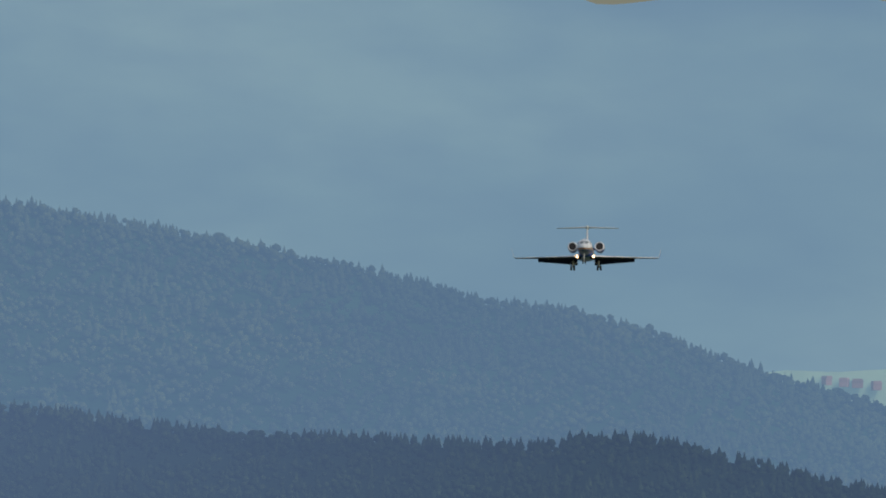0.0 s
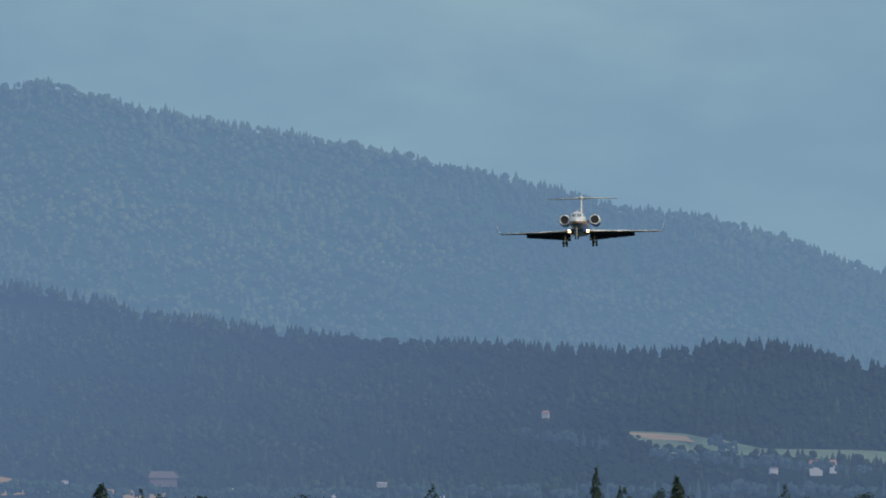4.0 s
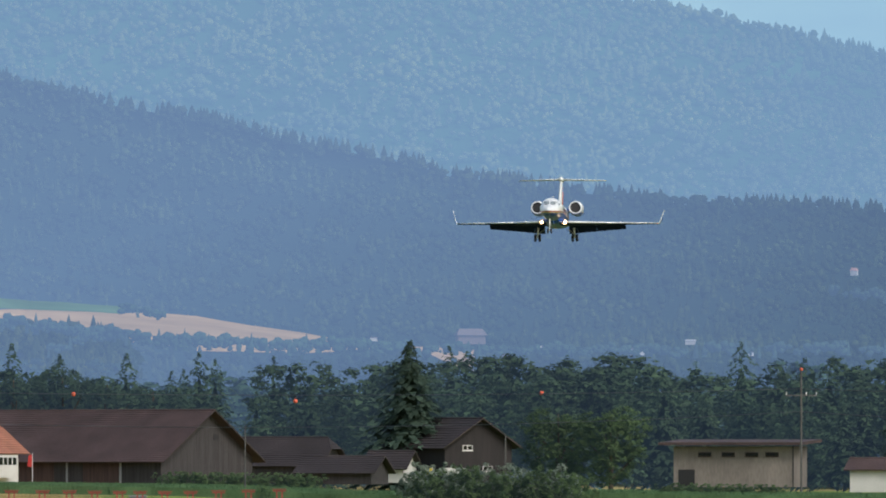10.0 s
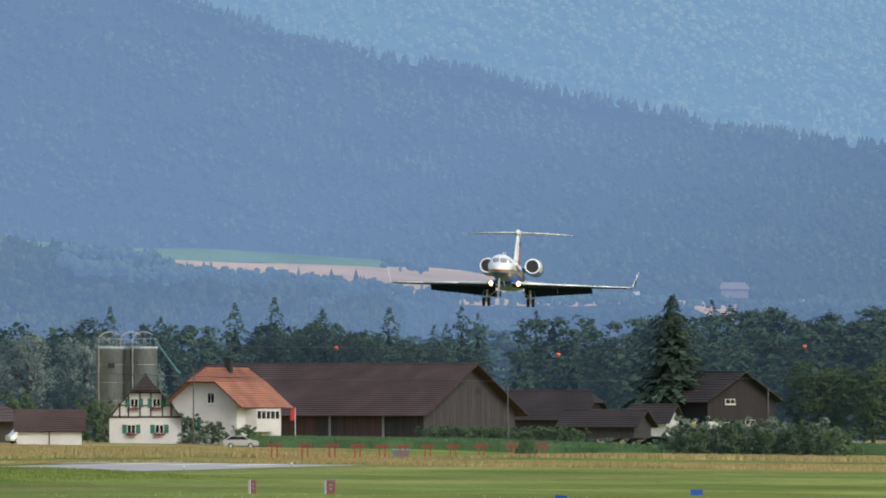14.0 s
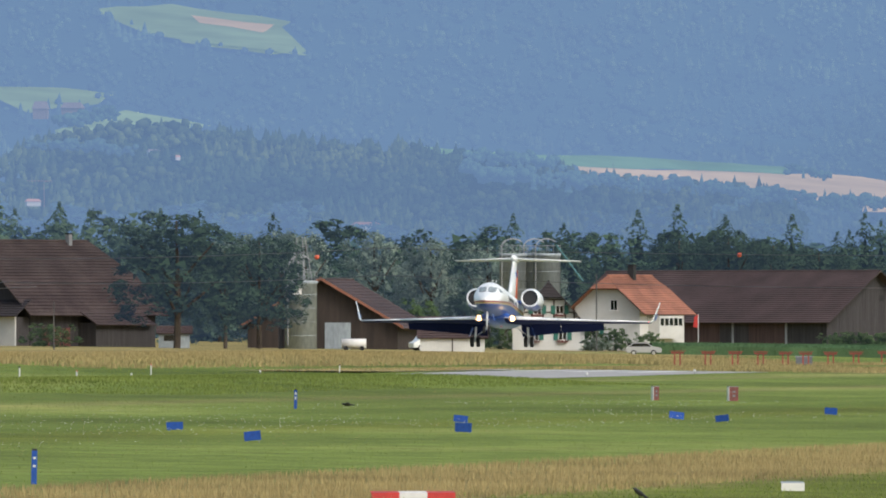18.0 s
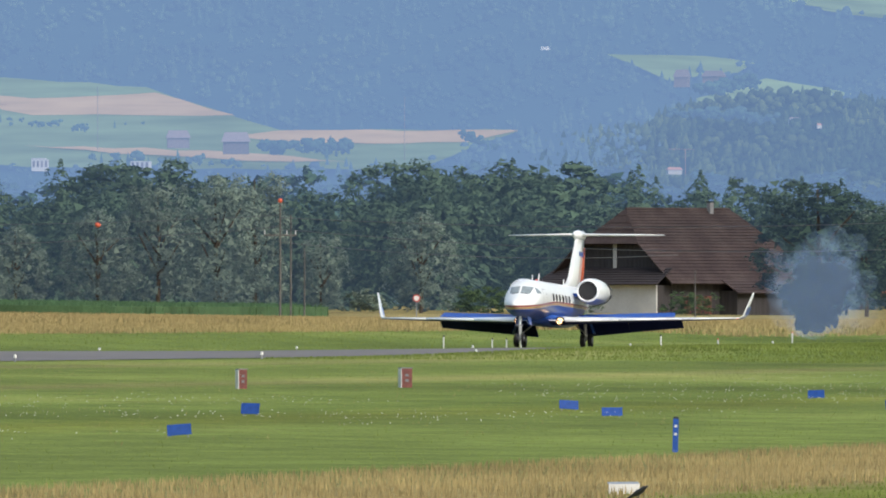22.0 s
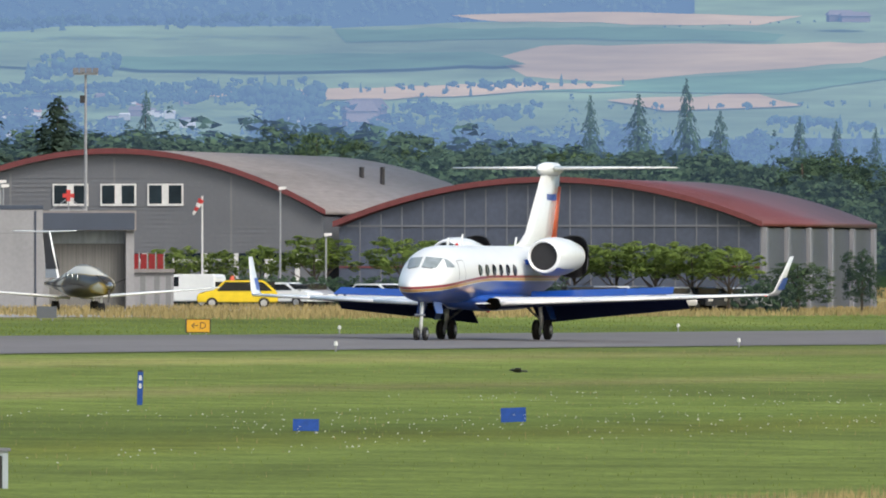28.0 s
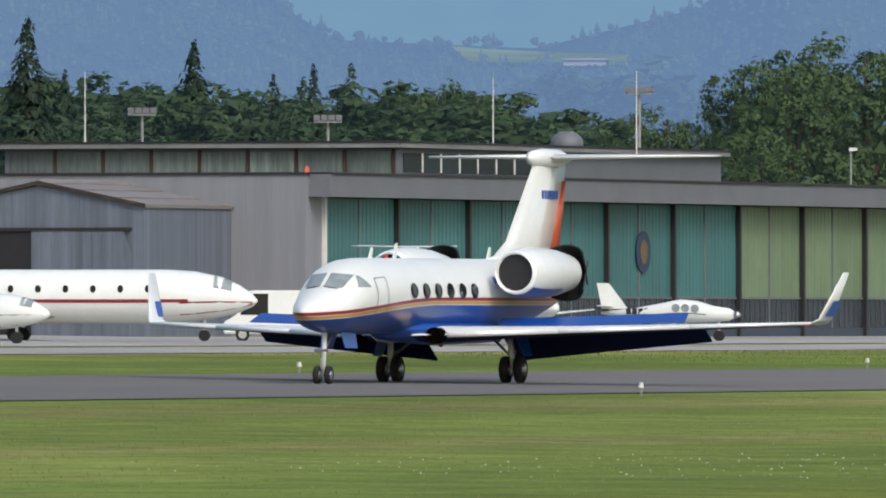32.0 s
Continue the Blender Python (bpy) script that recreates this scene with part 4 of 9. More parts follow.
# ---- the business jet ----
# local axes: nose towards -y, its port side towards +x, wheels on z = 0, main wheels at y = 0
def jet_paint():
    """White upper body, royal blue belly, split by maroon and gold lines that rise towards the tail."""
    m, n, l, p = node_mat("jet_fuselage_paint")
    p.inputs["Roughness"].default_value, p.inputs["Coat Weight"].default_value = 0.32, 0.15
    tc = n.new("ShaderNodeTexCoord")
    sep = n.new("ShaderNodeSeparateXYZ")
    l.new(tc.outputs["Object"], sep.inputs[0])
    line = n.new("ShaderNodeMapRange")  # height of the line along the body
    line.interpolation_type = "SMOOTHSTEP"
    for k, v in ((1, -15.5), (2, -4.0), (3, 1.92), (4, 2.46)):
        line.inputs[k].default_value = v
    l.new(sep.outputs[1], line.inputs[0])
    off = n.new("ShaderNodeMath")
    off.operation = "SUBTRACT"
    l.new(sep.outputs[2], off.inputs[0]), l.new(line.outputs[0], off.inputs[1])
    rng = n.new("ShaderNodeMapRange")
    rng.inputs[1].default_value, rng.inputs[2].default_value = -0.5, 0.5
    l.new(off.outputs[0], rng.inputs[0])
    ramp = n.new("ShaderNodeValToRGB")
    ramp.color_ramp.interpolation = "CONSTANT"
    stops = [(0, (0.010, 0.062, 0.30)), (0.5, (0.60, 0.60, 0.57)), (0.525, (0.50, 0.30, 0.08)), (0.62, (0.55, 0.5, 0.45)), (0.64, (0.25, 0.02, 0.03)), (0.745, (0.73, 0.755, 0.74))]
    while len(ramp.color_ramp.elements) < len(stops):
        ramp.color_ramp.elements.new(0.5)
    for el, (x, c) in zip(ramp.color_ramp.elements, stops):
        el.position, el.color = x, (*c, 1)
    l.new(rng.outputs[0], ramp.inputs[0])
    t = n.new("ShaderNodeTexNoise")
    t.inputs["Scale"].default_value = 0.8
    l.new(tc.outputs["Object"], t.inputs["Vector"])
    r = n.new("ShaderNodeMapRange")
    r.inputs[3].default_value, r.inputs[4].default_value = 0.92, 1.06
    l.new(t.outputs[0], r.inputs[0])
    sc = n.new("ShaderNodeVectorMath")
    sc.operation = "SCALE"
    l.new(ramp.outputs[0], sc.inputs[0]), l.new(r.outputs[0], sc.inputs["Scale"])
    l.new(sc.outputs[0], p.inputs["Base Color"])
    return m


M_JET = jet_paint()


def oval(y, cx, cz, rx, rz, n=28, flat=0.0):
    return [(cx + rx * math.cos(2 * math.pi * k / n), y, cz + rz * math.sin(2 * math.pi * k / n) * (1 - flat * (math.sin(2 * math.pi * k / n) < 0))) for k in range(n)]


def fuselage(bm, table, n=28):
    loft(bm, [oval(y, 0, cz, rx, rz, n) for y, cz, rx, rz in table])


JET_BODY = [(-13.4, 2.22, 0.05, 0.05), (-13.3, 2.22, 0.2, 0.17), (-13.05, 2.22, 0.4, 0.33), (-12.55, 2.245, 0.65, 0.505), (-12.05, 2.29, 0.84, 0.63), (-11.7, 2.33, 0.94, 0.72),
            (-11.3, 2.44, 1.03, 0.86), (-10.9, 2.555, 1.09, 0.985), (-10.4, 2.66, 1.14, 1.10), (-9.8, 2.72, 1.17, 1.165), (-9.0, 2.745, 1.19, 1.19), (-8, 2.75, 1.195, 1.195), (2.5, 2.75, 1.195, 1.195),
            (4.5, 2.8, 1.15, 1.15), (6.5, 2.95, 0.98, 1.0), (8.5, 3.15, 0.74, 0.8), (10.5, 3.35, 0.45, 0.55), (12.2, 3.5, 0.16, 0.22)]


def aerofoil(p0, chord, thick, normal, n=7):
    """A ring round a wing section at its leading-edge point p0, chord along +y."""
    p0, normal = Vector(p0), Vector(normal).normalized()
    up, low = [], []
    for k in range(n + 1):
        f = k / n
        f = f * f * (3 - 2 * f) * 0.5 + f * 0.5
        h = thick * (1.48 * f ** 0.5 - 0.63 * f - 1.758 * f * f + 1.42 * f ** 3 - 0.51 * f ** 4) * 2.2
        up.append(p0 + Vector((0, chord * f, 0)) + normal * h)
        low.append(p0 + Vector((0, chord * f, 0)) - normal * h * 0.7)
    return up + low[::-1][1:-1]


def panel(bm, quad, thick):
    slab(bm, *quad, thick)


def wheel(bm_t, bm_r, c, r, w):
    c = Vector(c)
    for s0, s1, r0, r1 in ((-0.5, -0.36, 0.8, 1), (-0.36, 0.36, 1, 1), (0.36, 0.5, 1, 0.8)):
        rod(bm_t, c + Vector((w * s0, 0, 0)), c + Vector((w * s1, 0, 0)), r * r0, r * r1, 20)
    rod(bm_r, c - Vector((w * 0.53, 0, 0)), c + Vector((w * 0.53, 0, 0)), r * 0.5, None, 14)


def glyph(text, size, material, name, parent, m, label):
    """Lettering in the built-in font, as a thin mesh."""
    cu = bpy.data.curves.new("lettering", "FONT")
    cu.body, cu.size, cu.extrude, cu.align_x, cu.align_y = text, size, 0.004, "CENTER", "CENTER"
    tmp = new("lettering", cu)
    me = bpy.data.meshes.new_from_object(tmp)
    bpy.data.objects.remove(tmp)
    me.materials.clear()
    me.materials.append(material)
    ob = new(name, me)
    ob.parent = parent
    ob.matrix_basis = m
    return tagged(ob, label)


def build_jet():
    jet = thing("business_jet", pose(-180, 500, 0), "white and royal blue twin-engined business jet with gear down", "airplane")
    moving = {}
    bm = BM()
    fuselage(bm, JET_BODY)
    body = part("fuselage", bm, M_JET, jet, "white over royal blue with maroon and gold lines", 35)
    # belly fairing
    bm = BM()
    loft(bm, [oval(y, 0, z, rx, rz, 20) for y, z, rx, rz in ((-6.3, 1.75, 0.3, 0.15), (-5, 1.66, 1.15, 0.34), (-2, 1.6, 1.35, 0.4), (2, 1.62, 1.3, 0.38), (4, 1.8, 0.5, 0.2))])
    part("belly_fairing", bm, M_BLUE, jet, smooth_angle=50)
    # windscreen panes: follow the curve of the nose
    def skin(y, ang, off=0.012):
        cz, rx, rz = (lerp_table([(r[0], r[k]) for r in JET_BODY], y) for k in (1, 2, 3))
        return Vector(((rx + off) * math.sin(ang), y, cz + (rz + off) * math.cos(ang)))
    def at_height(ang, z):
        """The skin's point at an angle from the top and a height, on the slope of the nose."""
        lo, hi = -12.6, -8.5
        for _ in range(24):
            mid = (lo + hi) / 2
            lo, hi = (mid, hi) if skin(mid, ang).z < z else (lo, mid)
        return skin(lo, ang)

    def at_side(y, z, s):
        cz, rx, rz = (lerp_table([(r[0], r[k]) for r in JET_BODY], y) for k in (1, 2, 3))
        return Vector((s * (rx + 0.012) * math.sqrt(max(0.0, 1 - ((z - cz) / rz) ** 2)), y, z))
    for s in (-1, 1):
        bm = BM()
        rows = []
        for i in range(7):
            f = i / 6
            rows.append([at_height(s * (0.06 + 0.62 * f), 3.03 - 0.035 * f + (0.44 - 0.03 * f) * g / 4) for g in range(5)])
        loft(bm, rows if s > 0 else rows[::-1], closed=False)
        part("cockpit_window", bm, M_COCKPIT, body, "greenish cockpit glazing")
        bm = BM()
        rows = []
        for i in range(5):
            f = i / 4
            y0, y1 = -10.98 + 0.28 * f, -10.22 - 0.36 * f
            rows.append([at_side(y0 + (y1 - y0) * g / 4, 3.02 + 0.36 * f, s) for g in range(5)])
        loft(bm, rows if s < 0 else rows[::-1], closed=False)
        part("cockpit_window", bm, M_COCKPIT, body, "greenish cockpit glazing")
        bm = BM()
        rod(bm, at_height(s * 0.55, 2.98) + Vector((0, -0.03, 0)), at_height(s * 0.12, 3.02) + Vector((0, -0.03, 0.02)), 0.016, None, 6)
        part("wiper", bm, M_BLACK, body)
        for k in range(6):
            y0 = (-6.6, -5.5, -4.4, -3.3, -2.2, -1.1)[k]
            bm = BM()
            vs = []
            for q in range(18):
                a = 2 * math.pi * q / 18
                vs.append(bm.verts.new(skin(y0 + 0.33 * math.cos(a), s * (1.43 - 0.205 * math.sin(a)), 0.02)))
            bm.faces.new(vs if s < 0 else vs[::-1])
            part("cabin_window", bm, M_GLASS, body, "oval dark cabin window")
    # door outline on the port side
    bm = BM()
    for ya, yb, aa, ab in ((-9.85, -9.81, 1.05, 2.2), (-8.95, -8.91, 1.05, 2.2), (-9.85, -8.91, 1.04, 1.065), (-9.85, -8.91, 2.18, 2.205)):
        rows = [[skin(y, aa + (ab - aa) * g / 8, 0.01) for g in range(9)] for y in (ya, yb)]
        loft(bm, rows, closed=False)
    part("cabin_door_seam", bm, M_GREY, body)
    # antennas
    for y, h in ((-7.6, 0.35), (-5.4, 0.5), (3.2, 0.4)):
        bm = BM()
        slab(bm, (0.02, y, 3.9), (0.02, y + 0.3, 3.9), (0.02, y + 0.42, 3.92 + h), (0.02, y + 0.28, 3.92 + h), 0.04)
        part("blade_antenna", bm, M_WHITE, body)
    # wings
    for s in (-1, 1):
        secs = []
        for p, le, chord, z, th in ((0.7, -5.6, 6.9, 1.5, 0.30), (1.6, -4.75, 5.9, 1.52, 0.26), (4.5, -2.6, 4.3, 1.62, 0.17), (8, -0.02, 2.9, 1.75, 0.11), (11.25, 2.35, 1.75, 1.87, 0.06)):
            secs.append(aerofoil((s * p, le, z), chord, th, (0, 0, 1)))
        bm = BM()
        loft(bm, secs if s > 0 else secs[::-1])
        bm.normal_update()
        bmesh.ops.recalc_face_normals(bm, faces=bm.faces[:])
        for q in bm.faces:
            q.material_index = 1 if q.normal.z < -0.2 else 0
        wing = part("wing", bm, (M_WHITE, M_NAVY), jet, "white upper side, dark blue underside", smooth_angle=40)
        bm = BM()
        pts = [(1.6, -4.78, 1.53, 0.10), (4.5, -2.63, 1.63, 0.075), (8, -0.05, 1.76, 0.06), (11.25, 2.32, 1.88, 0.045)]
        for (p0, y0, z0, r0), (p1, y1, z1, r1) in zip(pts, pts[1:]):
            rod(bm, (s * p0, y0 + 0.06, z0), (s * p1, y1 + 0.06, z1), r0, r1, 10)
        part("leading_edge", bm, M_CHROME, wing, "polished metal leading edge", 50)
        # winglet
        bm = BM()
        w = [aerofoil((s * 11.25, 2.35, 1.87), 1.75, 0.05, (-s * 0.6, 0, 0.8)), aerofoil((s * 11.42, 2.7, 2.02), 1.4, 0.045, (-s, 0, 0.4)), aerofoil((s * 11.86, 3.85, 3.5), 0.62, 0.02, (-s, 0, 0.25))]
        loft(bm, w if s > 0 else w[::-1])
        wl = part("winglet", bm, M_WHITE, wing, smooth_angle=40)
        bm = BM()
        for k in (1, -1):
            q = [(s * 11.47 + k * 0.05, 3.05, 2.1), (s * 11.47 + k * 0.05, 4.05, 2.1), (s * 11.62 + k * 0.05, 4.2, 2.6), (s * 11.62 + k * 0.05, 3.5, 2.6)]
            loft(bm, [q, [(x + k * 0.015, y, z) for x, y, z in q]])
        part("winglet_band", bm, M_BLUE, wl, "blue painted band")
        # flaps, lowered
        for p0, p1, ya, yb, ca, cb in ((1.35, 4.4, 1.05, 1.6, 1.35, 1.02), (4.41, 7.6, 1.6, 2.72, 1.02, 0.68)):
            bm = BM()
            za, zb = 1.5 + 0.033 * p0, 1.5 + 0.033 * p1
            drop = math.tan(radians(31))
            slab(bm, (s * p0, ya, za - 0.02), (s * p1, yb, zb - 0.02), (s * p1, yb + cb, zb - cb * drop), (s * p0, ya + ca, za - ca * drop), s * 0.06)
            part("flap", bm, M_NAVY, wing, "lowered dark blue flap")
        # ground spoilers, hinged at their front edge
        for k, (p0, p1) in enumerate(((1.45, 3.47), (3.48, 5.42), (5.43, 7.4))):
            bm = BM()
            a, b = (Vector((s * p, 0.15 + 0.16 * p, 1.72 + 0.03 * p)) for p in ((p0, p1) if s > 0 else (p1, p0)))
            half = (b - a).length / 2
            slab(bm, (-half, 0, 0), (half, 0, 0), (half, 0.78, -0.05), (-half, 0.78, -0.05), 0.03)
            ob = part("spoiler", bm, M_BLUE, wing, "royal blue spoiler panel")
            along = (b - a).normalized()
            back = Vector((0, 0, 1)).cross(along).normalized()
            seat = Matrix.Translation((a + b) / 2) @ Matrix((along, back, along.cross(back))).transposed().to_4x4()
            ob.matrix_basis = seat
            moving.setdefault("spoilers", []).append((ob, seat))
        # landing light in the wing root, navigation light at the tip
        bm = BM()
        rod(bm, (s * 1.28, -5.0, 1.50), (s * 1.28, -4.7, 1.50), 0.19, 0.19, 16)
        bulb = part("landing_light", bm, M_BULB, wing, "lit landing light")
        # added glowing ring in place of the glare round the bulb
        bm = BM()
        loft(bm, [oval(y, s * 1.28, 1.50, r, r, 18) for y, r in ((-4.99, 0.192), (-5.0, 0.25))], caps=False)
        part("reflector", bm, M_GLARE, bulb, "warm glowing ring painted as lamp glare")
        # added baffle, no known part: its slats cut off the bulb's light sideways
        bm = BM()
        for k in range(-6, 7):
            half = math.sqrt(0.26 ** 2 - (0.04 * k) ** 2)
            box(bm, s * 1.28 + 0.04 * k - 0.002, s * 1.28 + 0.04 * k + 0.002, -5.17, -5.005, 1.50 - half, 1.50 + half)
        loft(bm, [oval(y, s * 1.28, 1.50, r, r, 18) for y, r in ((-5.165, 0.256), (-4.6, 0.26))], caps=False)
        part("lamp_louvre", bm, M_BAFFLE, bulb, "added black slats that hide the lamp from the side")
        bm = BM()
        ball(bm, (s * 11.15, 2.4, 1.87), 0.06)
        part("navigation_light", bm, M_NAVRED if s > 0 else M_METAL, wing)
        # engine
        bm = BM()
        cx, cz = s * 2.12, 3.5
        prof = [(0.15, 0.585), (0.02, 0.625), (0.02, 0.65), (0.2, 0.72), (0.9, 0.80), (2.0, 0.82), (3.4, 0.75), (4.7, 0.60)]
        loft(bm, [oval(y, cx, cz, r, r, 24) for y, r in prof], caps=False)
        eng = part("engine_nacelle", bm, M_WHITE, jet, smooth_angle=40)
        bm = BM()
        loft(bm, [oval(y, cx, cz, r, r, 24) for y, r in ((0.3, 0.575), (0.1, 0.585), (0.0, 0.62), (0.0, 0.655), (0.16, 0.71))], caps=False)
        part("intake_lip", bm, M_CHROME, eng, "polished intake ring", 60)
        bm = BM()
        loft(bm, [oval(y, cx, cz, r, r, 24) for y, r in ((0.16, 0.585), (0.8, 0.57), (0.9, 0.12), (0.55, 0.05))])
        part("fan", bm, M_DARK, eng, "dark fan face")
        bm = BM()
        for k in range(16):
            a0 = 2 * math.pi * k / 16
            c0, c1 = Vector((math.cos(a0), 0, math.sin(a0))), Vector((math.cos(a0 + 0.25), 0, math.sin(a0 + 0.25)))
            slab(bm, Vector((cx, 0.7, cz)) + c0 * 0.14, Vector((cx, 0.7, cz)) + c0 * 0.54, Vector((cx, 0.82, cz)) + c1 * 0.54, Vector((cx, 0.82, cz)) + c1 * 0.14, 0.01)
        part("fan_blades", bm, M_BLACK, eng)
        bm = BM()  # blue strip along the lower front of the nacelle
        rows = [[(cx + (r + 0.012) * math.cos(a), y, cz + (r + 0.012) * math.sin(a)) for a in [math.pi * (1.22 + 0.56 * g / 12) for g in range(13)]] for y, r in ((0.2, 0.72), (0.9, 0.80), (2.0, 0.82), (2.9, 0.78))]
        loft(bm, rows, closed=False)
        part("nacelle_belly", bm, M_BLUE, eng, "blue lower front", 50)
        bm = BM()
        slab(bm, (s * 0.9, 1.0, 3.35), (s * 1.5, 0.9, 3.4), (s * 1.5, 3.6, 3.4), (s * 0.9, 3.9, 3.35), s * 0.22)
        part("pylon", bm, M_BLUE, eng)
        bm = BM()
        rod(bm, (cx, 4.2, cz), (cx, 4.9, cz), 0.5, 0.42, 20)
        part("exhaust", bm, M_DARK, eng)
        # thrust reverser doors, hinged at the tail pipe
        for up in (1, -1):
            bm = BM()
            outer, inner = [], []
            for y, r in ((-0.05, 0.74), (0.5, 0.70), (1.15, 0.62)):
                arc = [up * math.pi * (0.08 + 0.84 * g / 10) for g in range(11)]
                outer.append([(r * math.cos(a), y, r * math.sin(a)) for a in arc])
                inner.append([((r - 0.05) * math.cos(a), y, (r - 0.05) * math.sin(a)) for a in arc])
            loft(bm, [o + i[::-1] for o, i in zip(outer, inner)])
            piv = Vector((cx, 4.35, cz))
            ob = part("reverser_door", bm, M_BLACK, eng, "dark clamshell reverser door")
            ob.matrix_basis = Matrix.Translation(piv)
            moving.setdefault("reversers", []).append((ob, piv, up))
        # main gear leg
        g = part("main_gear", rod(BM(), (s * 2.085, 0, 0.42), (s * 2.02, -0.15, 1.55), 0.085, 0.11, 12), M_WHITE, jet, smooth_angle=40)
        bm = BM()
        rod(bm, (s * 2.05, 0, 0.8), (s * 1.2, 0.25, 1.5), 0.045, None, 8)
        rod(bm, (s * 2.05, 0.12, 0.55), (s * 2.05, 0.3, 1.0), 0.035, None, 8)
        part("gear_brace", bm, M_METAL, g)
        bm = BM()
        slab(bm, (s * 2.3, -0.5, 1.52), (s * 2.3, 0.6, 1.52), (s * 2.55, 0.45, 0.85), (s * 2.55, -0.35, 0.85), 0.03)
        part("gear_door", bm, M_BLUE, g)
        for k in (-1, 1):
            bt, br = BM(), BM()
            wheel(bt, br, (s * 2.085 + k * 0.24, 0, 0.42), 0.42, 0.27)
            part("wheel", bt, M_RUBBER, g, "black rubber tyre", 40)
            part("rim", br, M_METAL, g, "", 40)
    # nose gear
    g = part("nose_gear", rod(BM(), (0, -11.6, 0.28), (0, -11.45, 1.7), 0.06, 0.09, 12), M_WHITE, jet, smooth_angle=40)
    bm = BM()
    rod(bm, (0, -11.5, 1.0), (0, -10.7, 1.6), 0.035, None, 8)
    rod(bm, (-0.22, -11.75, 1.05), (0.22, -11.75, 1.05), 0.05, None, 8)
    rod(bm, (0, -11.75, 0.45), (0, -11.78, 0.8), 0.03, None, 8)
    part("gear_brace", bm, M_METAL, g)
    for k in (-1, 1):
        bt, br = BM(), BM()
        wheel(bt, br, (k * 0.19, -11.6, 0.28), 0.28, 0.17)
        part("wheel", bt, M_RUBBER, g, "black rubber tyre", 40)
        part("rim", br, M_METAL, g, "", 40)
    for s in (-1, 1):
        bm = BM()
        slab(bm, (s * 0.3, -10.9, 1.62), (s * 0.3, -9.6, 1.58), (s * 0.42, -9.7, 1.1), (s * 0.42, -10.8, 1.12), 0.025)
        part("nose_gear_door", bm, M_BLUE, g)
    # fin, tailplane and bullet
    bm = BM()
    def fin_ring(y0, y1, z, th):
        return [(0, y0, z), (th, y0 + (y1 - y0) * 0.15, z), (th * 1.1, y0 + (y1 - y0) * 0.5, z), (0.01, y1, z), (-0.01, y1, z), (-th * 1.1, y0 + (y1 - y0) * 0.5, z), (-th, y0 + (y1 - y0) * 0.15, z)]
    loft(bm, [fin_ring(1.2, 9.9, 3.72, 0.08), fin_ring(3.9, 10.0, 4.05, 0.13), fin_ring(5.0, 10.1, 4.5, 0.16), fin_ring(7.75, 10.7, 7.15, 0.11)])
    fin = part("fin", bm, M_WHITE, jet, smooth_angle=50)
    bm = BM()
    loft(bm, [fin_ring(8.95, 10.14, 4.2, 0.15), fin_ring(10.35, 10.62, 6.5, 0.1)])
    part("rudder", bm, M_FINRED, fin, "orange-red rudder panel", 50)
    bm = BM()
    loft(bm, [oval(y, 0, 7.22, r, r * 1.15, 14) for y, r in ((7.2, 0.04), (7.5, 0.2), (8.5, 0.28), (10, 0.26), (11.1, 0.08))])
    part("tail_bullet", bm, M_WHITE, fin, smooth_angle=60)
    for s in (-1, 1):
        secs = [aerofoil((s * 0.1, 8.35, 7.25), 2.55, 0.1, (0, 0, 1)), aerofoil((s * 4.9, 11.1, 7.3), 1.15, 0.04, (0, 0, 1))]
        bm = BM()
        loft(bm, secs if s > 0 else secs[::-1])
        part("tailplane", bm, M_WHITE, fin, smooth_angle=40)
    bm = BM()
    for k in range(6):
        box(bm, 0.135, 0.15, 8.05 + 0.27 * k, 8.25 + 0.27 * k, 5.9, 6.18)
    part("registration_bars", bm, M_BLUE, fin, "plain dark blue bars")
    part("beacon", ball(BM(), (0, -6.0, 3.98), 0.08), M_RED, body)
    part("beacon", ball(BM(), (0, -1.0, 1.2), 0.08), M_RED, body)
    moving["gear"] = [q for q in jet.children if "gear" in q.name]
    return jet, moving


jet, JET_MOVING = build_jet()


# ---- houses ----
def roof_slope(bm, a, b, c, d, courses, thick=0.09):
    """Courses of tiles on a slope, as one stepped skin: a-b at the eave, d-c at the ridge."""
    a, b, c, d = (Vector(p) for p in (a, b, c, d))
    n = (b - a).cross(d - a).normalized()
    left, right = [], []
    for k in range(courses):
        for f, lift in ((k / courses, thick), ((k + 1) / courses, 0.02)):
            left.append(a.lerp(d, f) + n * lift)
            right.append(b.lerp(c, f) + n * lift)
    left += [d - n * 0.06, a - n * 0.06]
    right += [c - n * 0.06, b - n * 0.06]
    loft(bm, [right, left])


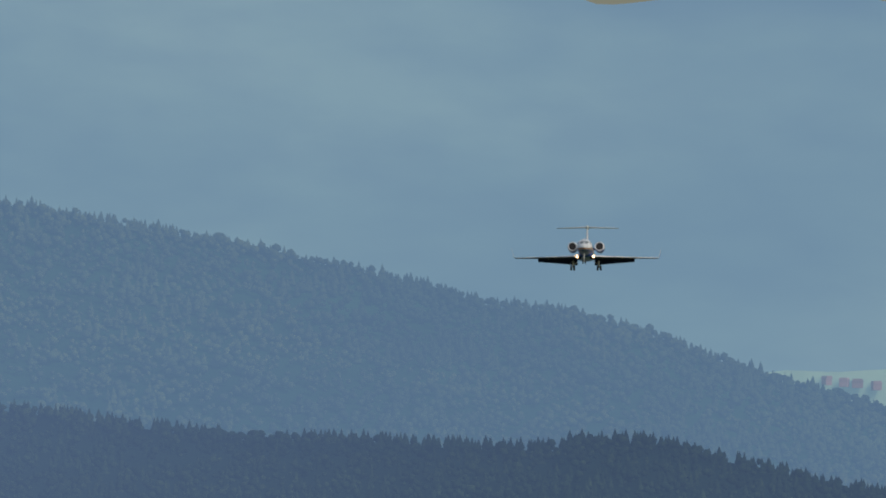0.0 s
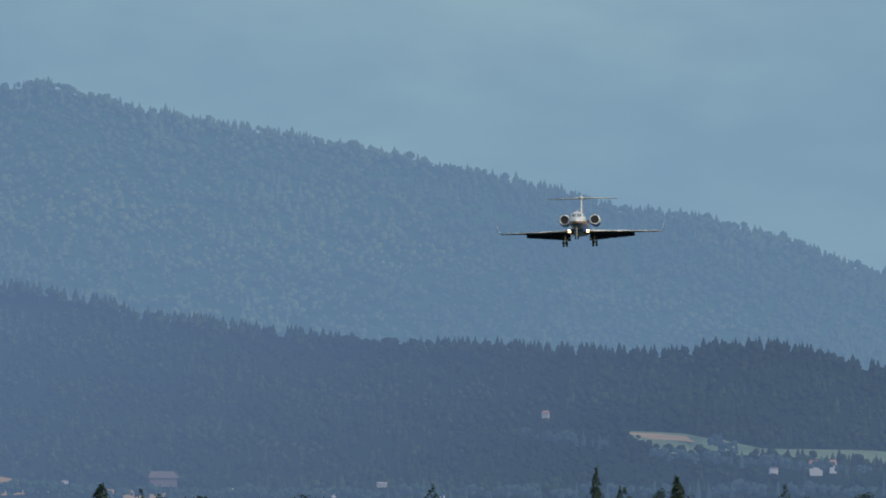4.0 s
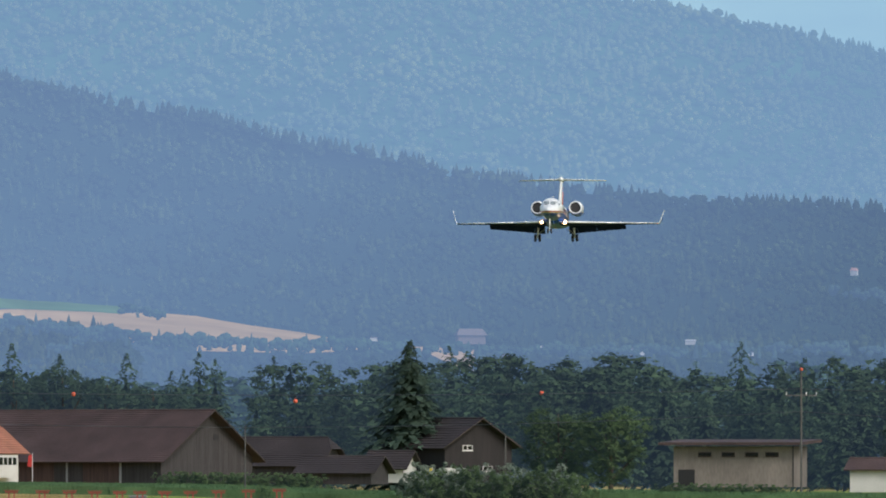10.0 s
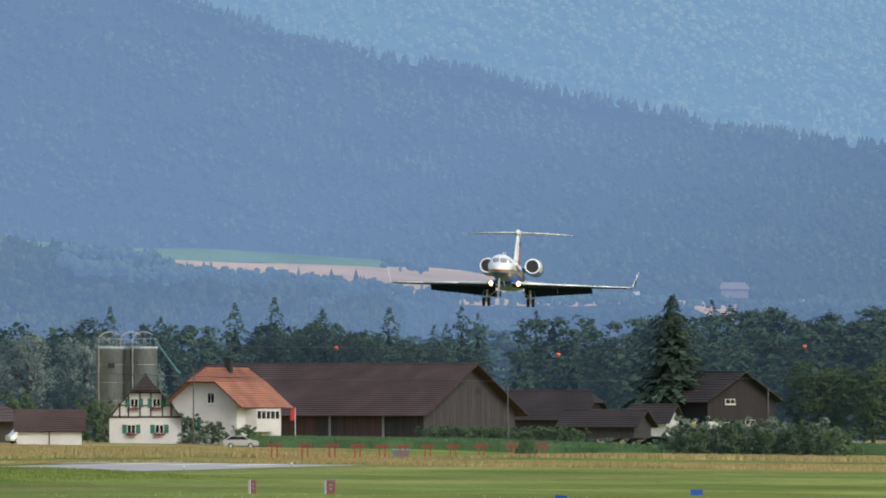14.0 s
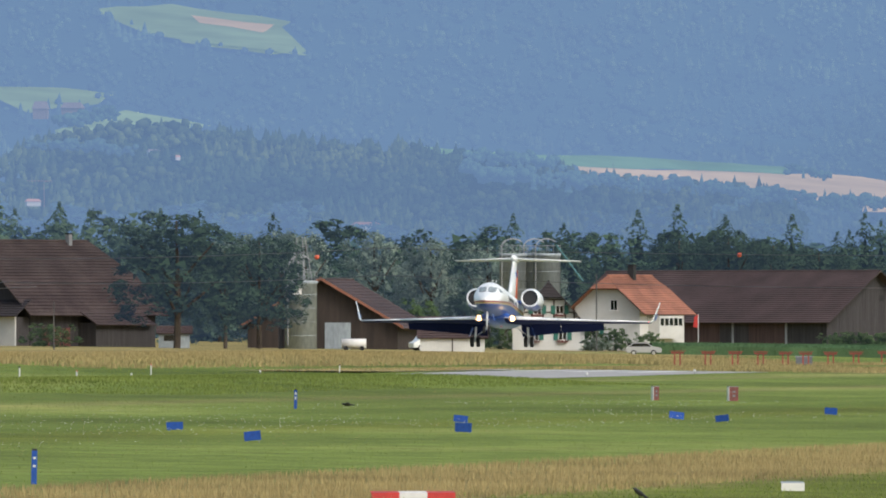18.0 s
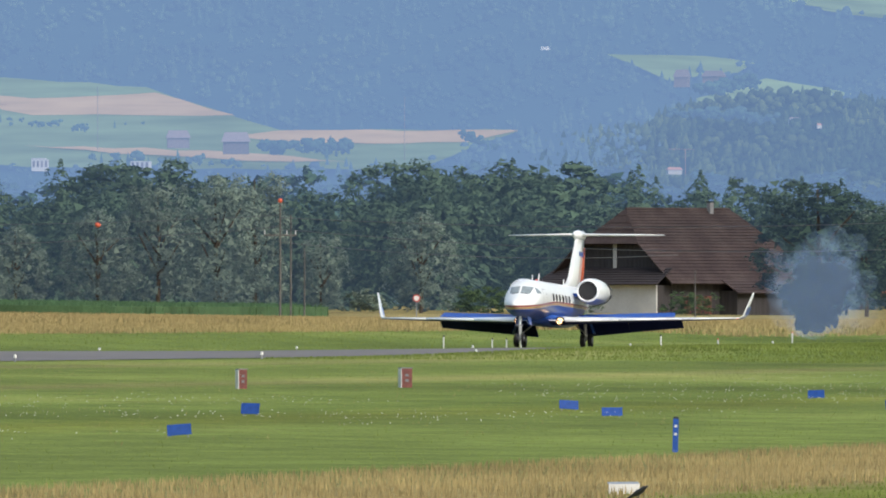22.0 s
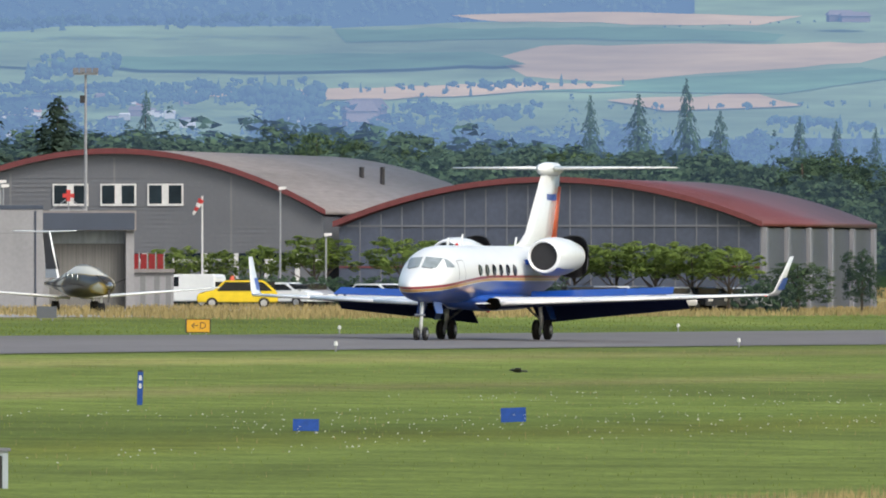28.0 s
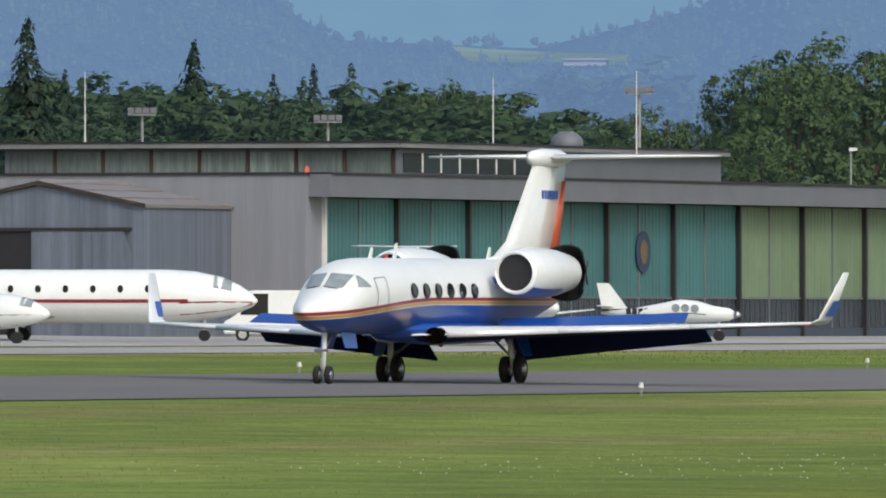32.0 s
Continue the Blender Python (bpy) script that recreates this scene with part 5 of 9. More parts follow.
def gable_house(name, m, label, w, length, wall_h, ridge_h, wall_mat, roof_mat, over=0.7, hip=0.0, gable_mat=None, courses=14, z0=-0.6, category="house"):
    """Ridge along local y, front gable in the plane y = 0 facing -y. hip: height of a half-hip at both ends."""
    ob = thing(name, m, label, category)
    h = w / 2
    pitch = (ridge_h - wall_h) / h
    zb = ridge_h - hip
    xb = hip / pitch
    t = 0.3
    # long walls and gable walls
    for s in (-1, 1):
        part("wall", box(BM(), min(s * h, s * (h - t)), max(s * h, s * (h - t)), t, length - t, z0, wall_h - 0.02), wall_mat, ob)
    for y0, y1 in ((0, t), (length - t, length)):
        part("wall", box(BM(), -h, h, y0, y1, z0, wall_h), wall_mat, ob)
        gab = [(-h + 0.05, wall_h), (h - 0.05, wall_h), (xb + 0.02, zb - 0.1), (-xb - 0.02, zb - 0.1)] if hip else [(-h + 0.05, wall_h), (h - 0.05, wall_h), (0, ridge_h - 0.12)]
        part("gable", prism(BM(), gab, y0 + 0.01, y1 - 0.01), gable_mat or wall_mat, ob)
    ez = wall_h - over * pitch
    for s in (-1, 1):
        bm = BM()
        e0, e1 = (s * (h + over), -over, ez), (s * (h + over), length + over, ez)
        hy = hip * 0.75 if hip else 0
        if hip:
            m0, m1 = (s * xb, -over, zb), (s * xb, length + over, zb)
            r0, r1 = (0, -over + hy, ridge_h), (0, length + over - hy, ridge_h)
            k = max(2, int(courses * (zb - ez) / (ridge_h - ez)))
            q = (e0, e1, m1, m0) if s > 0 else (e1, e0, m0, m1)
            roof_slope(bm, *q, k)
            q = (m0, m1, r1, r0) if s > 0 else (m1, m0, r0, r1)
            roof_slope(bm, *q, max(2, courses - k))
        else:
            r0, r1 = (0, -over, ridge_h), (0, length + over, ridge_h)
            roof_slope(bm, *((e0, e1, r1, r0) if s > 0 else (e1, e0, r0, r1)), courses)
        part("roof_slope", bm, roof_mat, ob)
    if hip:
        for y, s in ((-over, 1), (length + over, -1)):
            bm = BM()
            a, b = (-s * xb, y, zb), (s * xb, y, zb)
            top = (0, y + s * hip * 0.75, ridge_h)
            roof_slope(bm, a, b, (0.02 * s, top[1], top[2]), (-0.02 * s, top[1], top[2]), 5)
            part("hip_roof", bm, roof_mat, ob)
    bm = BM()
    rod(bm, (0, -over + (hip * 0.75 if hip else 0), ridge_h + 0.03), (0, length + over - (hip * 0.75 if hip else 0), ridge_h + 0.03), 0.16, None, 8)
    part("ridge_tiles", bm, roof_mat, ob)
    # boards along the gable's edges
    for s in (-1, 1):
        bm = BM()
        slab(bm, (s * (h + over), -over - 0.03, ez - 0.05), (s * xb if hip else 0, -over - 0.03, (zb if hip else ridge_h) - 0.05), (s * xb if hip else 0, -over - 0.03, (zb if hip else ridge_h) + 0.12), (s * (h + over), -over - 0.03, ez + 0.12), 0.05 * s)
        part("barge_board", bm, M_TIMBER, ob)
    return ob


def chimney(ob, x, y, z0, z1, w=0.6, material=None):
    c = part("chimney", box(BM(), x - w / 2, x + w / 2, y - w / 2, y + w / 2, z0, z1), material or M_CONCRETE, ob)
    part("chimney_cap", box(BM(), x - w * 0.65, x + w * 0.65, y - w * 0.65, y + w * 0.65, z1 + 0.01, z1 + 0.12), M_DARK, c)


def window(ob, x, z, w, h, y=0.0, frame_mat=None, glass=None, shutters=None, bars=True, side=None):
    """A window in a wall facing -y: recessed glass, frame, sill, and shutters where there are any."""
    fm = frame_mat or M_SIGNWHITE
    bm = BM()
    t = 0.07
    for x0, x1, z0, z1 in ((x - w / 2, x + w / 2, z - h / 2, z - h / 2 + t), (x - w / 2, x + w / 2, z + h / 2 - t, z + h / 2), (x - w / 2, x - w / 2 + t, z - h / 2 + t, z + h / 2 - t), (x + w / 2 - t, x + w / 2, z - h / 2 + t, z + h / 2 - t)):
        box(bm, x0, x1, y - 0.06, y + 0.02, z0, z1)
    if bars:
        box(bm, x - t / 2, x + t / 2, y - 0.05, y + 0.02, z - h / 2 + t, z + h / 2 - t)
    win = part("window", bm, fm, ob)
    part("pane", box(BM(), x - w / 2 + t, x + w / 2 - t, y - 0.03, y - 0.01, z - h / 2 + t, z + h / 2 - t), glass or M_GLASS, win)
    part("sill", box(BM(), x - w / 2 - 0.08, x + w / 2 + 0.08, y - 0.16, y, z - h / 2 - 0.08, z - h / 2), fm, win)
    if shutters:
        for s in (-1, 1):
            xc = x + s * (w / 2 + 0.30)
            part("shutter", box(BM(), xc - 0.27, xc + 0.27, y - 0.08, y - 0.03, z - h / 2, z + h / 2), shutters, win)
    return win


# half-timbered house
th = gable_house("half_timbered_house", facing_z(8.009, 1977, elev(-0.023, 1977)), "white half-timbered house with green shutters and brown roof", 8.7, 9.5, 3.2, 8.3, M_WALLWHITE, M_TILE_DARK, over=0.9, hip=1.9, courses=16)
for z, tt in ((3.2, 0.22), (4.6, 0.13), (6.15, 0.2)):
    half = 4.35 if z < 3.5 else (8.3 - z) / 1.172
    part("timber_beam", box(BM(), -half, half, -0.07, 0.0, z - tt / 2, z + tt / 2), M_TIMBER, th)
for x in (-4.2, -3.1, -2.05, -0.65, 0.65, 2.05, 3.1, 4.2):
    top = min(6.05, 8.3 - abs(x) * 1.172 - 0.1)
    if top > 3.4:
        part("timber_post", box(BM(), x - 0.09, x + 0.09, -0.06, 0.0, 3.31, top), M_TIMBER, th)
for s in (-1, 1):
    bm = BM()
    slab(bm, (s * 4.1, -0.05, 3.35), (s * 3.95, -0.05, 3.35), (s * 3.05, -0.05, 4.9), (s * 3.2, -0.05, 4.9), 0.05 * s)
    part("timber_brace", bm, M_TIMBER, th)
for x in (-1.35, 1.35):
    window(th, x, 4.9, 1.0, 1.05, -0.02, shutters=M_SHUTTER)
for x in (-1.7, 1.7):
    window(th, x, 1.75, 1.05, 1.05, -0.02, shutters=M_SHUTTER)
for x, z in ((-1.35, 4.2), (1.35, 4.2), (-1.7, 1.05), (1.7, 1.05)):
    bm = BM()
    rnd = random.Random(int(x * 10 + z * 100))
    box(bm, x - 0.65, x + 0.65, -0.38, -0.19, z - 0.1, z + 0.06)
    for _ in range(26):
        ball(bm, (x + rnd.uniform(-0.65, 0.65), -0.3 + rnd.uniform(-0.12, 0.1), z + rnd.uniform(0.02, 0.22)), rnd.uniform(0.05, 0.1), 1, 5, 3)
    part("flower_box", bm, M_REDBROWN, th, "box of red geraniums")
# white house with the orange roof
rh = gable_house("farm_house", facing_z(7.803, 2010, elev(-0.013, 2010), -25), "white farm house with a bright orange tiled roof", 8.8, 13, 5.0, 8.8, M_WALLWHITE, M_TILE_RED, over=1.1, hip=1.6, courses=18)
window(rh, 0.9, 5.2, 1.0, 1.3)
window(rh, -1.6, 2.2, 1.1, 1.3, shutters=M_SHUTTER)
chimney(rh, 0.3, 6.5, 7.8, 10.1, 0.8, M_BLACK)
ann = part("oriel", box(BM(), 4.41, 5.9, 2.5, 9.5, 1.1, 3.9), M_WALLWHITE, rh, "white wooden upper room")
for k in range(5):
    part("oriel_pane", box(BM(), 5.901, 5.93, 2.8 + 1.32 * k, 3.8 + 1.32 * k, 2.7, 3.6), M_GLASS, ann)
# great barn
M_REDBOARD = mat("reddish_old_boards", (0.062, 0.036, 0.032), 0.85, vary=0.3, scale=0.8, stretch=(4, 4, 0.2), bump=0.3)
barn = gable_house("great_barn", facing_z(6.875, 2050, elev(0.005, 2050), 57), "long weathered timber barn with a brown tiled roof", 21, 39, 3.1, 8.9, M_BARNWOOD, M_TILE_BROWN, over=1.2, courses=26, category="barn")
# dark panel on the wall stands in for the shaded inside
part("barn_door", box(BM(), -10.62, -10.5, 22, 30, -0.6, 2.4), M_DARK, barn, "dark panel for the shade in an open doorway")
for y in (6, 14, 36):
    part("barn_post", box(BM(), -10.66, -10.5, y - 0.12, y + 0.12, -0.6, 2.6), M_POLE, barn)
part("gable_hatch", box(BM(), 1.5, 2.6, -0.03, 0.0, 5.2, 5.9), M_DARK, barn)
for y in (9, 19, 34):
    part("wall_panel", box(BM(), -10.57, -10.505, y - 3, y + 2.6, -0.4, 2.3), M_REDBOARD, barn, "reddish boarded bay")
# dark sheds beside it
gable_house("long_shed", facing_z(6.44, 2110, elev(0.015, 2110), 74), "low dark shed with a grey hipped end", 11, 24, 2.0, 5.3, M_BARNWOOD, M_TILE_DARK, hip=1.5, courses=14, category="shed")
gable_house("low_shed", facing_z(6.27, 2075, elev(0.012, 2075), 74), "low dark wooden shed beside the barn", 8, 9.5, 1.1, 2.9, M_BARNWOOD, M_TILE_DARK, courses=8, category="shed")
ss = gable_house("garden_shed", facing_z(8.232, 1856, elev(-0.027, 1856), 90), "small white shed with a brown roof", 6.4, 7.3, 1.75, 3.8, M_WALLWHITE, M_TILE_BROWN, over=0.4, courses=9, category="shed")
part("shed_seam", box(BM(), -3.23, -3.2, 3.6, 3.75, -0.4, 1.7), M_TIMBER, ss)
db = gable_house("silo_barn", facing_z(8.80, 1905, elev(-0.019, 1905), -14), "dark timber barn with red-edged roofs", 18, 14, 2.9, 8.1, M_TIMBER, M_TILE_BROWN, over=0.9, courses=16, category="barn")
part("sliding_door", box(BM(), 0.3, 3.4, -0.1, -0.02, -0.5, 3.1), M_CONCRETE, db, "grey sliding door")
for s in (-1, 1):
    bm = BM()
    slab(bm, (s * 9.9, -0.98, 2.35), (0, -0.98, 8.05), (0, -0.98, 8.4), (s * 9.9, -0.98, 2.7), 0.06 * s)
    part("roof_edge", bm, M_TILE_RED, db, "orange tiled roof edge")
# old farmhouse with the big mossy roof
fh = gable_house("old_farmhouse", facing_z(10.02, 1860, elev(-0.006, 1860), -43), "old farmhouse with a huge mossy half-hipped roof", 17.5, 21, 4.4, 11.9, M_BARNWOOD, M_TILE_MOSSY, over=1.2, hip=4.0, courses=24)
part("plaster_front", box(BM(), -8.6, 8.6, -2.4, -2.2, -0.6, 3.3), M_WALLWHITE, fh, "pale plastered stable front")
bm = BM()
roof_slope(bm, (-9.6, -3.4, 3.3), (9.6, -3.4, 3.3), (9.0, -0.02, 5.2), (-9.0, -0.02, 5.2), 7)
part("lean_to_roof", bm, M_TILE_DARK, fh, "lean-to roof of grey tiles")
for s in (-1, 1):
    part("side_wall", box(BM(), min(s * 8.6, s * 8.4), max(s * 8.6, s * 8.4), -2.19, 0, -0.6, 3.2), M_BARNWOOD, fh)
part("gable_post", box(BM(), -0.25, 0.25, -0.08, -0.01, 4.6, 7.9), M_WALLWHITE, fh, "pale post in the gable")
chimney(fh, 0.4, 15.5, 11.4, 12.7, 0.55, M_GREYWALL)
part("annex", box(BM(), 8.76, 11.5, 8, 17, -0.6, 2.6), M_BARNWOOD, fh, "boarded side annex")
bm = BM()
roof_slope(bm, (12.2, 7.5, 2.3), (12.2, 17.5, 2.3), (8.8, 17.5, 4.2), (8.8, 7.5, 4.2), 6)
part("annex_roof", bm, M_TILE_MOSSY, fh)
for y in (2.5, 4.4, 6.0):
    part("red_door", box(BM(), 8.76, 8.82, y - 0.6, y + 0.6, -0.3, 2.0), M_REDBROWN, fh)
hut = gable_house("roadside_hut", facing_z(9.265, 1845, elev(-0.008, 1845), 90), "little grey plastered hut by the trees", 3.5, 3.5, 1.5, 2.1, M_CONCRETE, M_TILE_BROWN, over=0.3, courses=4, category="hut")
part("hut_window", box(BM(), -1.79, -1.75, 1.8, 2.9, 0.6, 1.2), M_GLASS, hut)
# concrete shed with the flat roof
M_STAINED = mat("stained_brown_concrete", (0.17, 0.15, 0.135), 0.85, vary=0.25, scale=0.3, fine=4, bump=0.3, stretch=(1, 1, 0.3))
cs = thing("concrete_shed", facing_z(5.034, 2050, elev(0.0, 2050), -12), "pale concrete shed with a flat overhanging roof", "shed")
part("wall", box(BM(), -7.6, 7.6, 0, 9, -0.5, 4.6), M_STAINED, cs)
bm = BM()
slab(bm, (-9.2, -1.6, 5.1), (9.2, -1.6, 5.1), (9.2, 10.5, 5.5), (-9.2, 10.5, 5.5), 0.35)
part("roof", bm, M_TILE_BROWN, cs, "brown flat roof")
for x in (-3.6, -0.6, 2.4, 5.0):
    window(cs, x, 3.6, 1.7, 0.55, 0, M_TIMBER, bars=False)
part("doorway", box(BM(), -7.0, -4.9, -0.02, 0.02, -0.4, 1.7), M_DARK, cs, "dark doorway")
part("corner_post", box(BM(), 7.601, 7.75, -0.05, 0.2, -0.5, 4.6), M_BARNWOOD, cs)
# dark chalet and its neighbours
M_CHALET = mat("black_stained_timber", (0.017, 0.014, 0.015), 0.85, vary=0.3, scale=0.6, fine=8, stretch=(3, 3, 0.25), bump=0.3)
ch = gable_house("dark_chalet", facing_z(5.925, 2125, elev(0.018, 2125), 38), "dark brown timber chalet with white windows", 11, 12, 4.4, 7.7, M_CHALET, M_TILE_DARK, over=1.0, courses=12)
window(ch, -1.8, 3.9, 1.6, 0.7)
window(ch, 1.5, 1.2, 1.6, 0.7)
part("white_base", box(BM(), -5.6, -2.0, -0.2, -0.01, -0.5, 1.3), M_WALLWHITE, ch)
ln = gable_house("small_farm_annex", facing_z(6.165, 2100, elev(0.018, 2100), 70), "low annex with white walls and dark roof", 5, 5, 1.6, 3.4, M_WALLWHITE, M_TILE_DARK, courses=7, category="shed")
wh = gable_house("white_bungalow", facing_z(4.36, 2050, elev(-0.015, 2050), 80), "white bungalow with a shallow brown roof", 7, 9, 2.4, 3.6, M_WALLWHITE, M_TILE_BROWN, courses=6)
window(wh, -1.0, 1.2, 1.4, 0.9)


# ---- silos ----
def silo(m, label, r, z_top, tubs, top_h, seed):
    ob = thing("silo", m, label, "silo", "farm silos")
    rnd = random.Random(seed)
    for k, (x, y) in enumerate(tubs):
        bm = BM()
        loft(bm, [[(x + rr * math.cos(a), y + rr * math.sin(a), z) for a in [2 * math.pi * q / 24 for q in range(24)]] for z, rr in ((-0.8, r), (z_top - 0.4, r), (z_top - 0.38, r + 0.08), (z_top, r + 0.08))])
        tub = part("silo_tub", bm, M_CONCRETE, ob, "", 40)
        for q in range(1, 5):
            bm = BM()
            loft(bm, [[(x + (r + 0.03) * math.cos(a), y + (r + 0.03) * math.sin(a), z_top * q / 5 + dz) for a in [2 * math.pi * g / 24 for g in range(24)]] for dz in (-0.03, 0.03)], caps=False)
            part("hoop", bm, M_CONCRETE, tub)
        bm = BM()
        for q in range(12):
            a = 2 * math.pi * q / 12
            rod(bm, (x + r * math.cos(a), y + r * math.sin(a), z_top), (x + r * math.cos(a), y + r * math.sin(a), z_top + 1.0), 0.03, None, 5)
            a2 = 2 * math.pi * (q + 1) / 12
            rod(bm, (x + r * math.cos(a), y + r * math.sin(a), z_top + 1.0), (x + r * math.cos(a2), y + r * math.sin(a2), z_top + 1.0), 0.03, None, 5)
        part("railing", bm, M_POLE, tub)
        bm = BM()
        pts = [(x - r * 0.8, y - r, 0.5), (x - r * 0.8, y - r, z_top + top_h * 0.4)] + [(x - r * 0.8 + r * 0.8 * (1 - math.cos(a)), y - r * (1 - a / 6), z_top + top_h * 0.4 + top_h * 0.45 * math.sin(a)) for a in (0.4, 0.8, 1.2, 1.57, 2.0, 2.5)]
        for p0, p1 in zip(pts, pts[1:]):
            rod(bm, p0, p1, 0.07, None, 8)
        part("filling_pipe", bm, M_POLE, tub)
    return ob


s2 = silo(facing_z(8.076, 2085, elev(0.0, 2085)), "three joined grey concrete silos with pipes on top", 1.75, 11.5, ((-2.1, 0), (0.7, 1.9), (2.2, 0.3)), 2.2, 1)
bm = BM()
rod(bm, (3.4, -1.5, 12.6), (6.8, -2.4, 8.0), 0.12, None, 8)
part("chute", bm, M_TEAL, s2, "green chute pipe")
part("hatch", box(BM(), -2.4, -1.5, -2.22, -2.1, 8.8, 9.4), M_DARK, s2)
s1 = silo(facing_z(8.876, 1880, elev(-0.02, 1880)), "single concrete silo with a ladder cage on top", 1.85, 7.9, ((0, 0),), 3.4, 2)
bm = BM()
for s in (-1, 1):
    rod(bm, (s * 0.3, -1.9, 7.4), (s * 0.3, -1.0, 11.6), 0.06, None, 6)
for k in range(14):
    rod(bm, (-0.3, -1.9 + 0.064 * k, 7.5 + 0.3 * k), (0.3, -1.9 + 0.064 * k, 7.5 + 0.3 * k), 0.035, None, 5)
for x in (-1.2, 1.3, 0.5):
    rod(bm, (x, 0.4, 7.9), (x * 0.35, 0.4, 12.9), 0.06, None, 6)
for z in (9.2, 10.6, 11.8):
    rod(bm, (-1.1 + 0.15 * (z - 8), 0.4, z), (1.1 - 0.15 * (z - 8), 0.4, z), 0.05, None, 6)
part("ladder", bm, M_POLE, s1, "grey steel ladder and mast")
part("notice", box(BM(), -0.9, 0.1, -1.93, -1.86, 6.3, 7.0), M_SIGNWHITE, s1, "blank white board")
bm = BM()
box(bm, -2.6, -1.95, 0.2, 0.8, -0.8, 8.8)
part("elevator_shaft", bm, M_BARNWOOD, s1)


# ---- hangars ----
def vault_hall(m, label, w, spring, peak, length, front_mat, roof_mat, kind):
    """Arched hall: front gable in y = 0 facing -y, vault along +y."""
    ob = thing("arched_hangar", m, label, "hangar", "arched hangars")
    n = 24
    def arc(extra=0.0, drop=0.0):
        pts = []
        for k in range(n + 1):
            x = -w / 2 + w * k / n
            pts.append((x * (1 + extra), spring + (peak - spring) * (1 - (2 * x / w) ** 2) - drop))
        return pts
    part("front_wall", prism(BM(), [(-w / 2, -0.8), (w / 2, -0.8)] + arc()[::-1], 0, 0.3), front_mat, ob)
    part("rear_wall", prism(BM(), [(-w / 2, -0.8), (w / 2, -0.8)] + arc()[::-1], length - 0.3, length), front_mat, ob)
    for s in (-1, 1):
        part("side_wall", box(BM(), min(s * w / 2, s * (w / 2 - 0.3)), max(s * w / 2, s * (w / 2 - 0.3)), 0.31, length - 0.31, -0.8, spring - 0.05), front_mat, ob)
    bm = BM()
    top, low = arc(0.015), arc(0.015, 0.25)
    loft(bm, [[(x, y, z + 0.3) for x, z in top] + [(x, y, z + 0.3) for x, z in low[::-1]] for y in (-0.5, length + 0.5)])
    roof = part("roof", bm, roof_mat, ob, "", 30)
    bm = BM()
    lo, hi = arc(0.02, -0.02), arc(0.02, -0.36)
    loft(bm, [[(x, y, z) for x, z in hi] + [(x, y, z) for x, z in lo[::-1]] for y in (-0.62, -0.52)])
    part("roof_edge", bm, M_REDTRIM, ob, "dark red roof edge")
    bm = BM()
    for k in range(1, int(length / 1.2)):
        y = k * 1.2
        loft(bm, [[(x, y + d, z + 0.31) for x, z in top] for d in (-0.04, 0.04)], closed=False)
    part("roof_seams", bm, roof_mat, roof)
    if kind == "clad":
        bm = BM()
        for k in range(int((peak + 0.4) / 0.28)):
            z = -0.3 + 0.28 * k
            half = w / 2 if z < spring else w / 2 * math.sqrt(max(0.0, (peak - z) / (peak - spring)))
            if half > 0.5:
                box(bm, -half + 0.1, half - 0.1, -0.035, 0.0, z, z + 0.12)
        part("cladding_ribs", bm, front_mat, ob)
        for x in (-w * 0.25, 0.0, w * 0.28):
            part("cladding_seam", box(BM(), x - 0.06, x + 0.06, -0.05, -0.036, -0.3, spring + (peak - spring) * (1 - (2 * x / w) ** 2) - 0.2), M_GREYWALL, ob)
        for x in (-w * 0.105, w * 0.01, w * 0.123):
            win = part("window", box(BM(), x - 1.12, x + 1.12, -0.12, -0.04, 5.85, 7.2), M_SIGNWHITE, ob, "white double window")
            for s in (-1, 1):
                part("pane", box(BM(), x + s * 0.62 - 0.40, x + s * 0.62 + 0.40, -0.14, -0.121, 5.98, 7.1), M_PANE, win)
        part("dark_ground_floor", box(BM(), -w * 0.46, w * 0.46, -0.10, -0.04, 2.35, 2.95), M_PANE, ob, "dark strip of low windows")
        for k in range(13):
            x = -w * 0.44 + k * w * 0.0733
            part("column", box(BM(), x - 0.14, x + 0.14, -0.2, -0.101, 0.8, 2.95), M_SIGNWHITE, ob, "white column")
            if k % 3 != 1:
                part("parapet_panel", box(BM(), x + 0.2, x + w * 0.0733 - 0.2, -0.16, -0.101, 2.4, 2.62), M_SIGNWHITE, ob)
    else:
        for k in range(1, 20):
            x = -w / 2 + w * k / 20
            part("mullion", box(BM(), x - 0.04, x + 0.04, -0.06, 0.0, -0.3, spring + (peak - spring) * (1 - (2 * x / w) ** 2) - 0.15), M_GREY, ob)
        for z, f in ((4.9, 0.96), (2.4, 1.0)):
            part("rail", box(BM(), -w / 2 * f, w / 2 * f, -0.08, -0.061, z, z + 0.12), M_REDTRIM if z < 3 else M_GREY, ob)
        for k in range(6):
            part("side_column", box(BM(), w / 2 + 0.0, w / 2 + 0.3, 0.3 + k * 6.4, 0.9 + k * 6.4, -0.8, spring), M_RIBWALL, ob, "pale grey column")
            if k < 5:
                part("side_glazing", box(BM(), w / 2 + 0.004, w / 2 + 0.06, 0.95 + k * 6.4, 6.65 + k * 6.4, 0.0, spring - 0.2), M_SMOKE, ob, "dark glazed side bay")
    return ob


